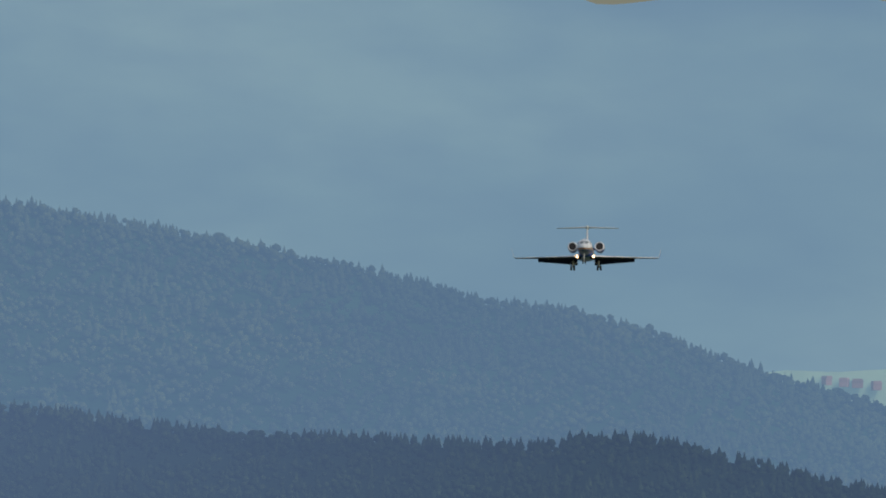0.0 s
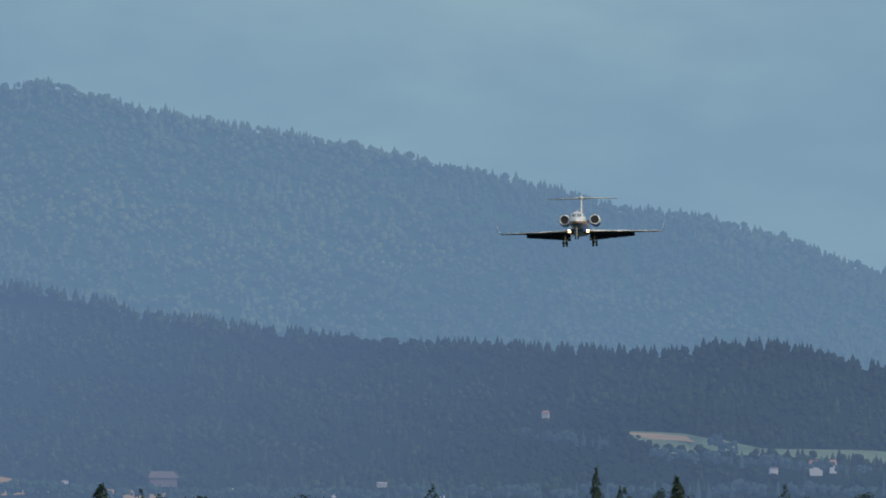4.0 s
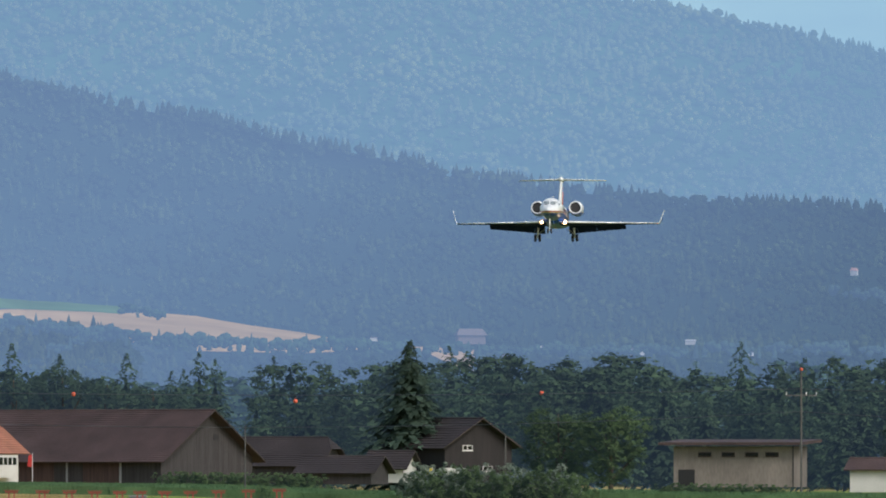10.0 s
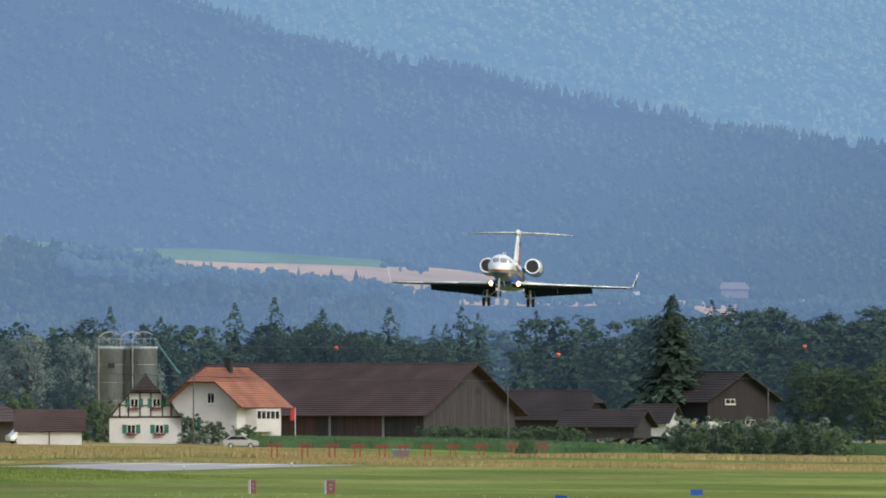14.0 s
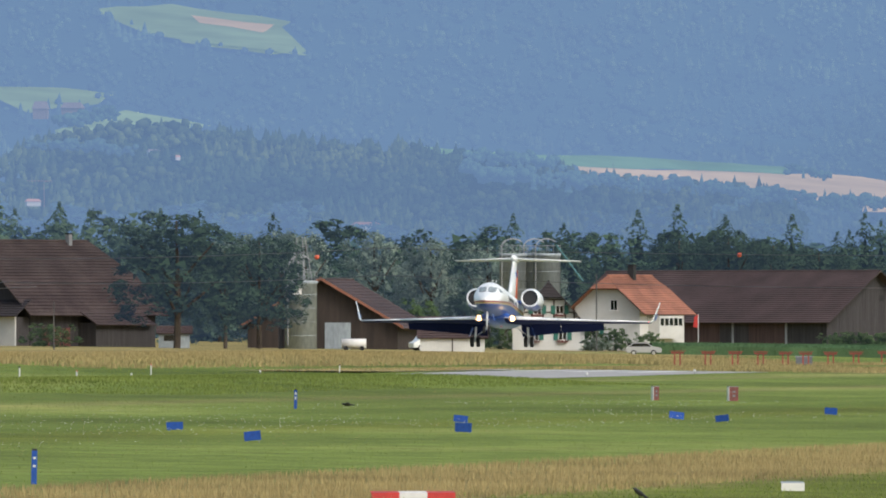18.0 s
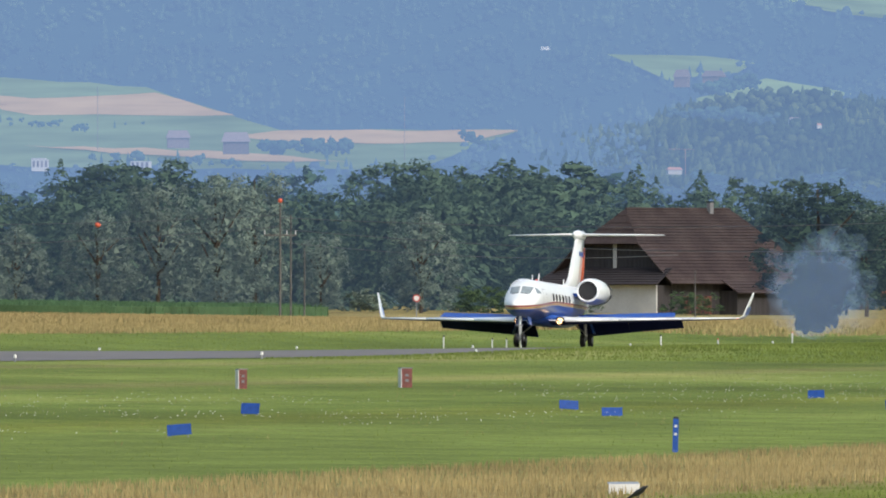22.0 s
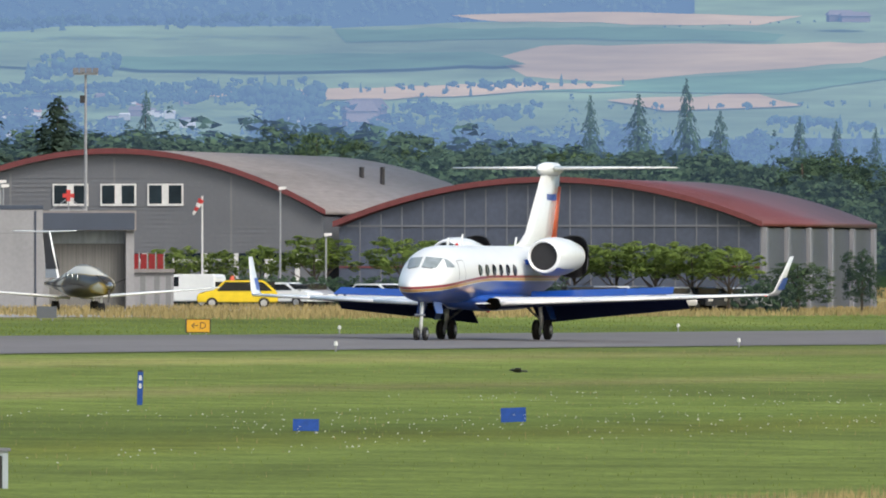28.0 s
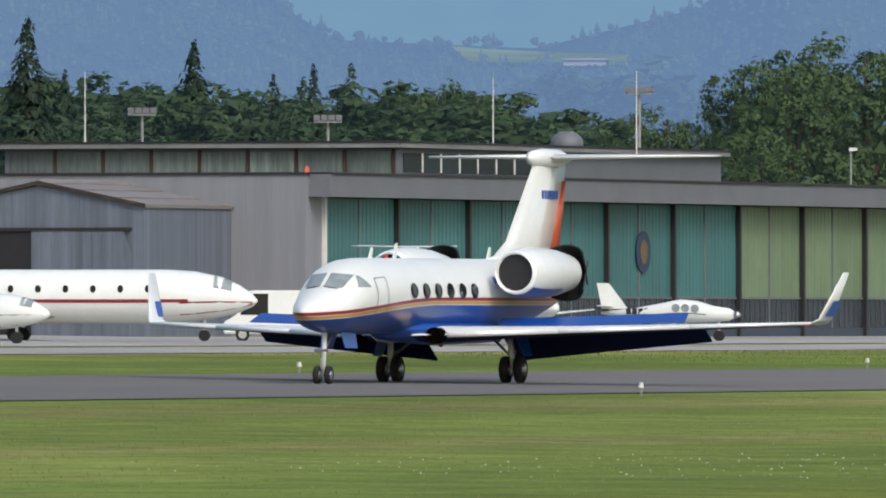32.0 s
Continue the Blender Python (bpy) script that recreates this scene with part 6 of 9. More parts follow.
M_RIBWALL = mat("grey_ribbed_wall", (0.205, 0.213, 0.238), 0.6, vary=0.10, scale=0.2, fine=6, stretch=(6, 6, 0.1))
M_PANE = mat("dark_blue_tinted_pane", (0.016, 0.026, 0.034), 0.2, vary=0.3, scale=0.7, spread=0.4, spec=0.22)
M_CLAD = mat("grey_corrugated_cladding", (0.125, 0.132, 0.145), 0.5, vary=0.06, scale=0.3, fine=5)
M_SMOKE = mat("smoky_glass_front", (0.062, 0.074, 0.105), 0.3, vary=0.2, scale=0.25, fine=3)


def hall_at(b, d, e_peak, e_spring, w, yaw, length, label, front, roof, kind):
    z = spot(b, d).z
    return vault_hall(facing_z(b, d, z, yaw), label, w, elev(e_spring, d) - z, elev(e_peak, d) - z, length, front, roof, kind)


hb = hall_at(16.49, 1000, 0.478, 0.262, 26.2, -14, 52, "grey arched hangar with white windows and red roof edge", M_CLAD, M_ROOFGREY, "clad")
hall_at(17.98, 1007, 0.482, 0.262, 26.8, -14, 52, "grey arched hangar with white windows and red roof edge", M_CLAD, M_ROOFGREY, "clad")
hall_at(14.97, 993, 0.378, 0.222, 26.2, -13, 33, "arched hangar with dark glazed front and red roof", M_SMOKE, M_ROOFRED, "glass")
for x, y, h in ((5.5, 34, 1.5), (8.5, 30, 0.9), (9.6, 31, 0.9)):
    bm = BM()
    rod(bm, (x, y, elev(0.478, 1000) - 3.6), (x, y, elev(0.478, 1000) - 2.3 + h * 0.4), 0.16, None, 10)
    part("roof_vent", bm, M_BLACK, hb)
bm = BM()
loft(bm, [oval(y, 7.2, elev(0.478, 1000) - 3.0, 1.3, 0.6, 12) for y in (28, 33)])
part("skylight", bm, M_SIGNWHITE, hb, "white domed skylight", 50)

# rescue base with the red cross
M_PALE = mat("pale_concrete_panels", (0.25, 0.252, 0.262), 0.8, vary=0.1, scale=0.4, fine=5, bump=0.15)
M_SLATE = mat("blue_grey_metal_panel", (0.036, 0.050, 0.078), 0.5, vary=0.1, scale=0.6)
rb_z = spot(17.1, 890).z
rb = thing("rescue_base", facing_z(17.245, 890, rb_z, 0), "pale rescue base with red-framed windows and winged cross", "building")
PX = 890 / 28973
W2 = 255 * PX
part("block", box(BM(), -W2, W2, 0.25, 16, -0.8, 175 * PX), M_PALE, rb)
part("parapet", box(BM(), -W2 + 0.02, W2 - 0.02, 0.02, 16.1, 175 * PX + 0.004, 180 * PX), M_SLATE, rb, "blue-grey metal roof edge")
cols = [(115, 157), (187, 210), (238, 262), (291, 365), (396, 418), (447, 470), (500, 625)]
for a, b in cols:
    part("pillar", box(BM(), (a - 370) * PX, (b - 370) * PX, -0.05, 0.249, -0.8, 175 * PX), M_PALE, rb, "pale concrete pillar")
    part("pillar_cap", box(BM(), (a - 370) * PX - 0.02, (b - 370) * PX + 0.02, -0.09, 0.24, 175 * PX + 0.004, 182 * PX), M_SLATE, rb, "blue-grey metal cap")
    part("panel_joint", box(BM(), (a - 370) * PX + 0.01, (b - 370) * PX - 0.01, -0.054, -0.05, 132.3 * PX, 133.3 * PX), M_GREYWALL, rb)
for a, b in ((157, 187), (210, 238), (262, 291), (365, 396), (418, 447), (470, 500)):
    x0, x1 = (a - 370) * PX + 0.01, (b - 370) * PX - 0.01
    for z0, z1 in ((134, 172), (41, 74)):
        pn = part("metal_panel", box(BM(), x0, x1, 0.05, 0.249, z0 * PX, z1 * PX), M_SLATE, rb, "fluted blue-grey metal panel")
        for q in range(5):
            xx = x0 + (x1 - x0) * (q + 0.5) / 5
            part("flute", box(BM(), xx - 0.03, xx + 0.03, 0.02, 0.049, z0 * PX + 0.02, z1 * PX - 0.02), M_SLATE, pn)
    for z0, z1 in ((76, 132), (1, 39)):
        win = part("window", box(BM(), x0, x1, 0.12, 0.249, z0 * PX, z1 * PX), M_PANE, rb, "dark window in a red frame")
        part("frame_bar", box(BM(), x0, x0 + 0.07, 0.07, 0.119, z0 * PX, z1 * PX), M_REDGLASS, win, "red frame")
        part("frame_bar", box(BM(), x1 - 0.07, x1, 0.07, 0.119, z0 * PX, z1 * PX), M_REDGLASS, win, "red frame")
        for z in (z0, z0 + (z1 - z0) * 0.36, z1 - 2):
            part("frame_bar", box(BM(), x0 + 0.071, x1 - 0.071, 0.07, 0.119, z * PX, (z + 2.4) * PX), M_REDGLASS, win, "red frame")
        if z0 == 1:
            part("frame_bar", box(BM(), (x0 + x1) / 2 - 0.06, (x0 + x1) / 2 + 0.06, 0.06, 0.069, z0 * PX, z1 * PX), M_REDGLASS, win, "red frame")
for px0 in (536, 612):
    part("downpipe", rod(BM(), ((px0 - 370) * PX, -0.1, 0), ((px0 - 370) * PX, -0.1, 172 * PX), 0.05, None, 8), M_POLE if px0 < 600 else M_SLATE, rb, "rain pipe")
sign = thing("roof_cross", facing_z(16.651, 905, spot(16.59, 905).z + 5.42, 0), "red cross sign in a thin frame on the garage roof", "sign")
part("upright", box(BM(), -0.11, 0.11, -0.05, 0.05, 0.52, 1.15), M_RED, sign)
part("crossbar", box(BM(), -0.32, 0.32, -0.08, -0.051, 0.72, 0.95), M_RED, sign)
for side in (-1, 1):
    part("stay", rod(BM(), (side * 1.0, 0, 0), (side * 0.15, 0, 0.6), 0.025, None, 6), M_POLE, sign)
part("foot_rail", rod(BM(), (-1.05, 0, 0.03), (1.05, 0, 0.03), 0.03, None, 6), M_POLE, sign)
part("post", rod(BM(), (0, 0, 0), (0, 0, 0.53), 0.04, None, 8), M_POLE, sign)
horn = thing("roof_siren", facing_z(17.53, 893, rb_z + 180 * PX + 0.004, 0), "small red siren on the flat roof", "siren")
part("stand", rod(BM(), (0, 0, 0), (0, 0, 0.35), 0.16, 0.1, 8), M_RED, horn)
part("head", rod(BM(), (-0.2, 0, 0.42), (0.14, 0, 0.42), 0.14, 0.1, 10), M_RED, horn)
part("cap", rod(BM(), (0, 0, 0.35), (0, 0, 0.62), 0.08, 0.05, 8), M_REDBROWN, horn)
terr = thing("terrace_block", facing_z(16.354, 925, spot(16.354, 925).z, 0), "low grey terrace block with red screens on its roof", "building")
part("wall", box(BM(), -1.15, 1.15, 0, 3.0, -0.8, 2.0), M_PALE, terr)
part("roof_slab", box(BM(), -1.3, 1.2, -0.25, 3.1, 2.004, 2.2), M_ROOFGREY, terr)
for k in range(4):
    part("red_screen", box(BM(), -1.2 + 0.47 * k, -0.84 + 0.47 * k, -0.2, -0.14, 2.204, 3.05), M_REDGLASS, terr, "faded red screen")
    part("screen_post", box(BM(), -0.835 + 0.47 * k, -0.775 + 0.47 * k, -0.2, -0.14, 2.204, 3.15), M_POLE, terr)
for x in (-0.75, 0.05, 0.7):
    part("door_strip", box(BM(), x, x + 0.3, -0.03, -0.003, 0, 1.8), M_GREYWALL, terr)
bm = BM()
cx, cz = (328 - 370) * PX, (583 - 429) * PX
box(bm, cx - 0.12, cx + 0.12, -0.12, -0.051, cz - 0.34, cz + 0.34)
box(bm, cx - 0.34, cx - 0.121, -0.12, -0.051, cz - 0.12, cz + 0.12)
box(bm, cx + 0.121, cx + 0.34, -0.12, -0.051, cz - 0.12, cz + 0.12)
for s in (-1, 1):
    for k in range(3):
        slab(bm, (cx + s * 0.38, -0.06, cz + 0.1 - 0.1 * k), (cx + s * (0.95 - 0.15 * k), -0.06, cz + 0.14 - 0.1 * k), (cx + s * (0.95 - 0.15 * k), -0.06, cz + 0.08 - 0.1 * k), (cx + s * 0.38, -0.06, cz + 0.04 - 0.1 * k), 0.03 * -s)
part("winged_cross", bm, M_RED, rb, "red winged cross emblem")
gar = thing("garage_hangar", facing_z(16.59, 905, spot(16.59, 905).z, 4), "small open-fronted hangar with grey roller door", "hangar")
QX = 905 / 28973
part("wall", box(BM(), -2.5, 2.2, 1.2, 9, -0.8, 4.3), M_GREYWALL, gar)
part("fascia", box(BM(), -2.5, 2.65, -0.68, -0.604, 4.35, 5.3), M_SLATE, gar, "blue-grey corrugated fascia")
for x in (-2.5, 2.2):
    part("pillar", box(BM(), x, x + 0.45, -0.3, 1.19, -0.8, 4.3), M_PALE, gar)
part("roof_slab", box(BM(), -2.6, 2.75, -0.6, 9.2, 4.31, 5.42), M_ROOFGREY, gar, "flat grey roof with deep edge")
part("roller_door", box(BM(), -2.04, 2.19, 0.9, 1.19, -0.7, 3.6), mat("roller_door_slats", (0.13, 0.13, 0.125), 0.5, vary=0.2, scale=1.5, stretch=(9, 0.2, 0.2)), gar)
part("lintel", box(BM(), -2.04, 2.19, 0.7, 1.18, 3.61, 4.3), M_CONCRETE, gar)
low = thing("low_annex", facing_z(18.07, 915, spot(18.07, 915).z, 3), "low grey garage with a flat roof", "garage")
part("wall", box(BM(), -2.2, 2.2, 0, 6, -0.8, 2.7), M_GREYWALL, low)
part("roof_slab", box(BM(), -2.5, 2.5, -0.4, 6.2, 2.71, 3.0), M_ROOFGREY, low)

# big hangar with teal and green doors: its long front stands parallel to the runway, the near end wall faces the camera;
# origin at the far end of the doors, the front runs to -x, depth along +y
HX, HY = -270.0, 805.2
hz = ground_z(HX, HY)
bh = thing("big_hangar", pose(HX, HY, hz, 0, 0, 90), "long flat-roofed hangar with teal and green folding doors", "hangar")
HF, HR, HD, DW, NB = 7.77 - hz, 8.82 - hz, 42, 9.84, 9
HL = -DW * NB
M_DOORGLASS = mat("dusty_door_glass", (0.035, 0.045, 0.055), 0.25, vary=0.25, scale=0.6, fine=5)
part("far_block", box(BM(), 0.01, 7.6, 0.0, 12, -0.8, HR - 0.05), M_GREYWALL, bh, "plain rendered end block with slit windows")
for x in (1.4, 5.2):
    for z in (1.2, 3.4, 5.6):
        part("slit_window", box(BM(), x, x + 0.8, -0.04, -0.003, z, z + 0.9), M_GLASS, bh)
part("rear_wall", box(BM(), HL, 0, HD - 0.3, HD, -0.8, HF), M_GREYWALL, bh)
part("far_wall", box(BM(), -0.3, 0, 12.01, HD - 0.31, -0.8, HF), M_GREYWALL, bh)
part("near_end_wall", box(BM(), HL - 2.4, HL - 2.0, 0.0, HD, -0.8, HR - 0.02), M_RIBWALL, bh, "tall grey ribbed end wall")
part("end_flashing", box(BM(), HL - 2.5, HL - 1.9, -0.1, HD + 0.1, HR - 0.015, HR + 0.1), M_BLACK, bh)
part("end_return", box(BM(), HL - 1.99, HL, 0.05, 0.35, -0.8, HF), M_RIBWALL, bh)
part("roof", box(BM(), HL - 1.99, -0.01, -1.1, HD, HF + 0.004, HR), M_GREY, bh, "flat roof with deep grey edge")
part("roof_lip", box(BM(), HL - 1.85, 0.0, -1.2, HD - 0.1, HR + 0.004, HR + 0.1), M_BLACK, bh)
for k in range(NB):
    x1 = -DW * k - 0.14
    x0 = -DW * (k + 1) + 0.14
    m_door = M_GREEN if k < 3 else M_TEAL
    hue = "olive green" if k < 3 else "teal"
    mid = (x0 + x1) / 2
    for a, b in ((x0, mid - 0.06), (mid + 0.06, x1)):
        leaf = part("door_leaf", box(BM(), a, b, 0.12, 0.3, 2.0, HF - 0.05), m_door, bh, hue + " sheet door leaf")
        for q in range(1, 9):
            xx = a + (b - a) * q / 9
            part("rib", box(BM(), xx - 0.05, xx + 0.05, 0.105, 0.119, 2.05, HF - 0.08), m_door, leaf)
        glz = part("glazed_foot", box(BM(), a, b, 0.12, 0.3, -0.5, 1.9), M_DOORGLASS, bh, "dusty dark glazed lower panels")
        for q in range(6):
            xx = a + (b - a) * (q + 0.5) / 6
            part("bar", box(BM(), xx - 0.06, xx + 0.06, 0.09, 0.119, 0.5, 1.88), M_SLATE, glz)
        part("foot_rail", box(BM(), a, b, 0.04, 0.118, -0.3, 0.45), M_SLATE, glz)
    part("leaf_seam", box(BM(), mid - 0.055, mid + 0.055, 0.05, 0.3, -0.5, HF - 0.06), M_GREY, bh)
    part("mid_rail", box(BM(), x0, x1, 0.05, 0.11, 1.905, 1.995), M_GREY, bh)
for k in range(NB + 1):
    part("door_post", box(BM(), -DW * k - 0.13, -DW * k + 0.13, -0.12, 0.32, -0.8, HF - 0.01), M_SIGNWHITE if k == NB else M_BLACK, bh, "pale door frame" if k == NB else "dark steel door post")
bm = BM()
ex = -DW * 4.45
prism(bm, [(ex + 1.05 * math.cos(a), 4.2 + 1.05 * math.sin(a)) for a in [2 * math.pi * q / 24 for q in range(24)]], 0.0, 0.05)
emb = part("emblem", bm, mat("faded_navy_emblem", (0.02, 0.035, 0.07), 0.6), bh, "round faded dark blue emblem")
bm = BM()
prism(bm, [(ex + 0.55 * math.cos(a), 4.2 + 0.6 * math.sin(a)) for a in [2 * math.pi * q / 16 for q in range(16)]], -0.03, -0.004)
part("emblem_mark", bm, mat("faded_emblem_gold", (0.13, 0.09, 0.05), 0.6), emb)
# set-back upper storey: glazed end towards the camera, grey long side with a row of windows
UX0, UX1, UY0, UY1, UZ0, UZ1 = -67.4, -20.2, 4.2, 24.5, HR + 0.11, 10.55 - hz
up = part("upper_storey", box(BM(), UX0, UX1, UY0, UY1, UZ0, UZ1 - 0.25), M_GREY, bh, "grey set-back upper storey")
part("upper_roof", box(BM(), UX0 - 0.7, UX1 + 0.3, UY0 - 0.4, UY1 + 0.4, UZ1 - 0.24, UZ1), M_GREYWALL, up, "flat roof with pale edge")
part("upper_lip", box(BM(), UX0 - 0.75, UX1 + 0.35, UY0 - 0.45, UY1 + 0.45, UZ1 + 0.004, UZ1 + 0.08), M_BLACK, up)
M_OLDGLASS = mat("green_tinted_glazing", (0.13, 0.165, 0.15), 0.35, vary=0.35, scale=0.9, fine=5, spread=0.3, stretch=(1, 3, 0.3))
for k in range(8):
    a = UY0 + 0.3 + 2.5 * k
    pn = part("glazed_panel", box(BM(), UX0 - 0.06, UX0 - 0.003, a, a + 2.25, UZ0 + 0.15, UZ1 - 0.42), M_OLDGLASS, up, "tall greenish glazing")
    for q in range(1, 8 if k % 2 else 4):
        yy = a + 2.25 * q / (8 if k % 2 else 4)
        part("glazing_bar", box(BM(), UX0 - 0.09, UX0 - 0.061, yy - 0.025, yy + 0.025, UZ0 + 0.16, UZ1 - 0.43), M_GREY, pn)
    part("brown_pier", box(BM(), UX0 - 0.1, UX0 - 0.003, a - 0.2, a - 0.05, UZ0, UZ1 - 0.3), M_REDBOARD, up)
for k in range(8):
    x = UX0 + 0.8 + 2.6 * k
    part("upper_pane", box(BM(), x, x + 2.42, UY0 - 0.06, UY0 - 0.003, UZ0 + 0.22, UZ1 - 0.48), M_PANE, up, "dark office window")
    part("pane_pier", box(BM(), x + 2.42, x + (2.6 if k % 4 < 3 else 2.55), UY0 - 0.09, UY0 - 0.003, UZ0 + 0.2, UZ1 - 0.46), M_SIGNWHITE, up, "white window post")
bm = BM()
ball(bm, (UX1 - 12, UY0 + 4, UZ1 + 0.3), 0.85, 0.8, 14, 8)
part("radar_dome", bm, M_GREY, up, "grey domed roof vent", 50)
part("roof_beacon", rod(BM(), (HL - 1.2, 0.4, HR + 0.1), (HL - 1.2, 0.4, HR + 0.4), 0.16, 0.08, 8), M_ORANGE, bh)
M_SHEET = mat("blue_grey_sheet_metal", (0.115, 0.135, 0.17), 0.5, vary=0.25, scale=0.4, fine=6, stretch=(6, 6, 0.15))
fl_y = 703
fl_x = -fl_y * math.tan(radians(21.64))
fl = gable_house("low_hangar", pose(fl_x, fl_y, ground_z(fl_x, fl_y), 0, 0, 0), "blue-grey sheet-metal hangar with an open sliding door", 10.4, 11.2, 6.0, 7.05, M_SHEET, M_ROOFGREY, over=0.12, courses=3, category="hangar")
# no real opening: a dark sheet imitates the shade within
part("open_doorway", box(BM(), -4.7, -0.35, -0.06, -0.02, -0.5, 4.85), M_DARK, fl, "dark panel for the shade in an open doorway")
dr = part("sliding_door", prism(BM(), [(-0.34, -0.4), (4.6, -0.4), (4.6, 3.9), (4.2, 4.85), (-0.34, 4.85)], -0.14, -0.04), M_SHEET, fl, "ribbed sliding door leaf")
for k in range(1, 9):
    part("door_rib", box(BM(), -0.34 + 0.5 * k, -0.30 + 0.5 * k, -0.17, -0.141, -0.3, 4.7), M_SHEET, dr)
part("door_track", box(BM(), -4.8, 4.6, -0.2, -0.02, 4.86, 5.0), M_BLACK, fl)


# ---- trees ----
def cards(rnd, v, f, nn, centre, r, count, size, turn, squash=0.85):
    """Small leaf sprays on the shell of a clump, lit as one soft mass: turn(n) bends their normals towards the crown's."""
    for _ in range(count):
        n = Vector((rnd.gauss(0, 1), rnd.gauss(0, 1), rnd.gauss(0, 1) + 0.3)).normalized()
        p = centre + Vector((n.x * r, n.y * r, n.z * r * squash)) * rnd.uniform(0.6, 1.2)
        u = n.cross(Vector((rnd.gauss(0, 1), rnd.gauss(0, 1), rnd.gauss(0, 1)))).normalized()
        w = (n * rnd.uniform(-0.3, 0.6) + n.cross(u)).normalized()
        s = size * rnd.uniform(0.55, 1.4)
        u.z, w.z = u.z * squash, w.z * squash
        i = len(v)
        v += [tuple(p + u * s), tuple(p + w * s * 1.7), tuple(p - u * s)]
        nn += [turn(n)] * 3
        f.append((i, i + 1, i + 2))


def broadleaf(seed, clumps=110, leaves=74, lean=0.0, low=0.12, narrow=1.0, leaf=0.02, lobes=34, tall=1.5):
    """A crown one wide and one high: boughs that carry leafy clumps round a core, with gaps and an uneven outline."""
    rnd = random.Random(seed)
    v, f, nn = [], [], []
    for k in range(240):  # inner foliage, in the shade of the outer
        d = Vector((rnd.gauss(0, 1), rnd.gauss(0, 1), rnd.gauss(0, 1))).normalized()
        c = Vector((d.x * 0.31 * narrow, d.y * 0.31 * narrow, 0)) * rnd.random() ** 0.4 + Vector((lean * 0.5, 0, low + 0.08 + (0.78 - low) * (0.5 + 0.5 * d.z * rnd.random() ** 0.3)))
        cards(rnd, v, f, nn, c, 0.05, 1, 0.034, lambda n, d=d: tuple((n + d).normalized() if (n + d).length > 0.1 else n))
    boughs = []
    for k in range(lobes):
        z = low + 0.1 + (0.84 - low - 0.1) * (k + rnd.random()) / lobes
        g = (z - low) / (0.98 - low)
        edge = 0.36 * math.sqrt(max(0.02, 1 - (2 * g - 0.76) ** 2 / 1.5)) * rnd.uniform(0.62, 1.08) * narrow
        a = k * 2.4 + rnd.uniform(-0.6, 0.6)
        if k % 4 == 3:
            edge *= 0.45
        boughs.append((Vector((edge * math.cos(a) + lean * g, edge * math.sin(a), z)), rnd.uniform(0.11, 0.18)))
    mid = Vector((0, 0, 0.45))
    for k in range(clumps):
        c, r = boughs[k % lobes]
        d = Vector((rnd.gauss(0, 1), rnd.gauss(0, 1), rnd.gauss(0, 1) + 0.35)).normalized()
        d = (d + (c - mid).normalized() * 0.55).normalized()
        p = c + Vector((d.x, d.y, d.z / tall)) * r * rnd.uniform(0.75, 1.12)
        out = (p - mid).normalized()

        def turn(n, d=d, out=out):
            q = n * 0.45 + d * 0.45 + out * 0.35 + Vector((0, 0, 0.12))
            return tuple(q.normalized())
        cards(rnd, v, f, nn, p, rnd.uniform(0.04, 0.08), leaves, leaf, turn, 0.8 / tall)
    return v, f, nn


def spruce(seed, tiers=26, arms=14, droop=0.5, twigs=8, taper=0.68):
    """Tiers of drooping branches, each of several feathered twigs, round a core; one wide and one high."""
    rnd = random.Random(seed)
    v, f = spruce_template(seed + 5, 7, 9)
    v = [(x * 0.5, y * 0.5, 0.05 + z * 0.80) for x, y, z in v]
    nn = [tuple(Vector((x, y, -0.2)).normalized()) for x, y, z in v]
    for k in range(tiers):
        g = k / (tiers - 1)
        z = 0.05 + 0.93 * g
        r = 0.5 * (1 - g) ** taper * rnd.uniform(0.8, 1.12) + 0.008
        n = max(5, int(arms * (1 - 0.55 * g)))
        for q in range(n):
            a = 6.283 * q / n + rnd.uniform(-0.35, 0.35) + k
            rr = r * rnd.uniform(0.55, 1.2)
            d, side = Vector((math.cos(a), math.sin(a), 0)), Vector((-math.sin(a), math.cos(a), 0))
            up = rnd.uniform(-0.02, 0.03)
            for j in range(twigs):
                h = rnd.uniform(0.3, 1.0)
                p = d * rr * h + Vector((0, 0, z + up + 0.04 * (1 - h) - droop * rr * 0.32 * h * h)) + side * rnd.uniform(-0.5, 0.5) * (0.03 + rr * 0.45 * (1.1 - h))
                s = (0.010 + 0.045 * rr) * rnd.uniform(0.7, 1.3)
                t = d * s * rnd.uniform(1.2, 2.2) - Vector((0, 0, s * rnd.uniform(0.2, 1.4)))
                x = (side + d * rnd.uniform(-0.4, 0.4)) * s
                i = len(v)
                v += [tuple(p - x), tuple(p + t), tuple(p + x + Vector((0, 0, rnd.uniform(-0.3, 0.5) * s)))]
                q3 = (d * 0.8 + Vector((rnd.uniform(-0.3, 0.3), rnd.uniform(-0.3, 0.3), 0.15 + 0.75 * (h - 0.45)))).normalized()
                nn += [tuple(q3)] * 3
                f.append((i, i + 1, i + 2) if (Vector(v[i + 1]) - Vector(v[i])).cross(Vector(v[i + 2]) - Vector(v[i])).dot(q3) > 0 else (i, i + 2, i + 1))
    return v, f, nn


def lifted(crown, low):
    """The crown raised to the upper part of its tree."""
    v, f, nn = crown
    return [(x, y, low + (1 - low) * z) for x, y, z in v], f, nn


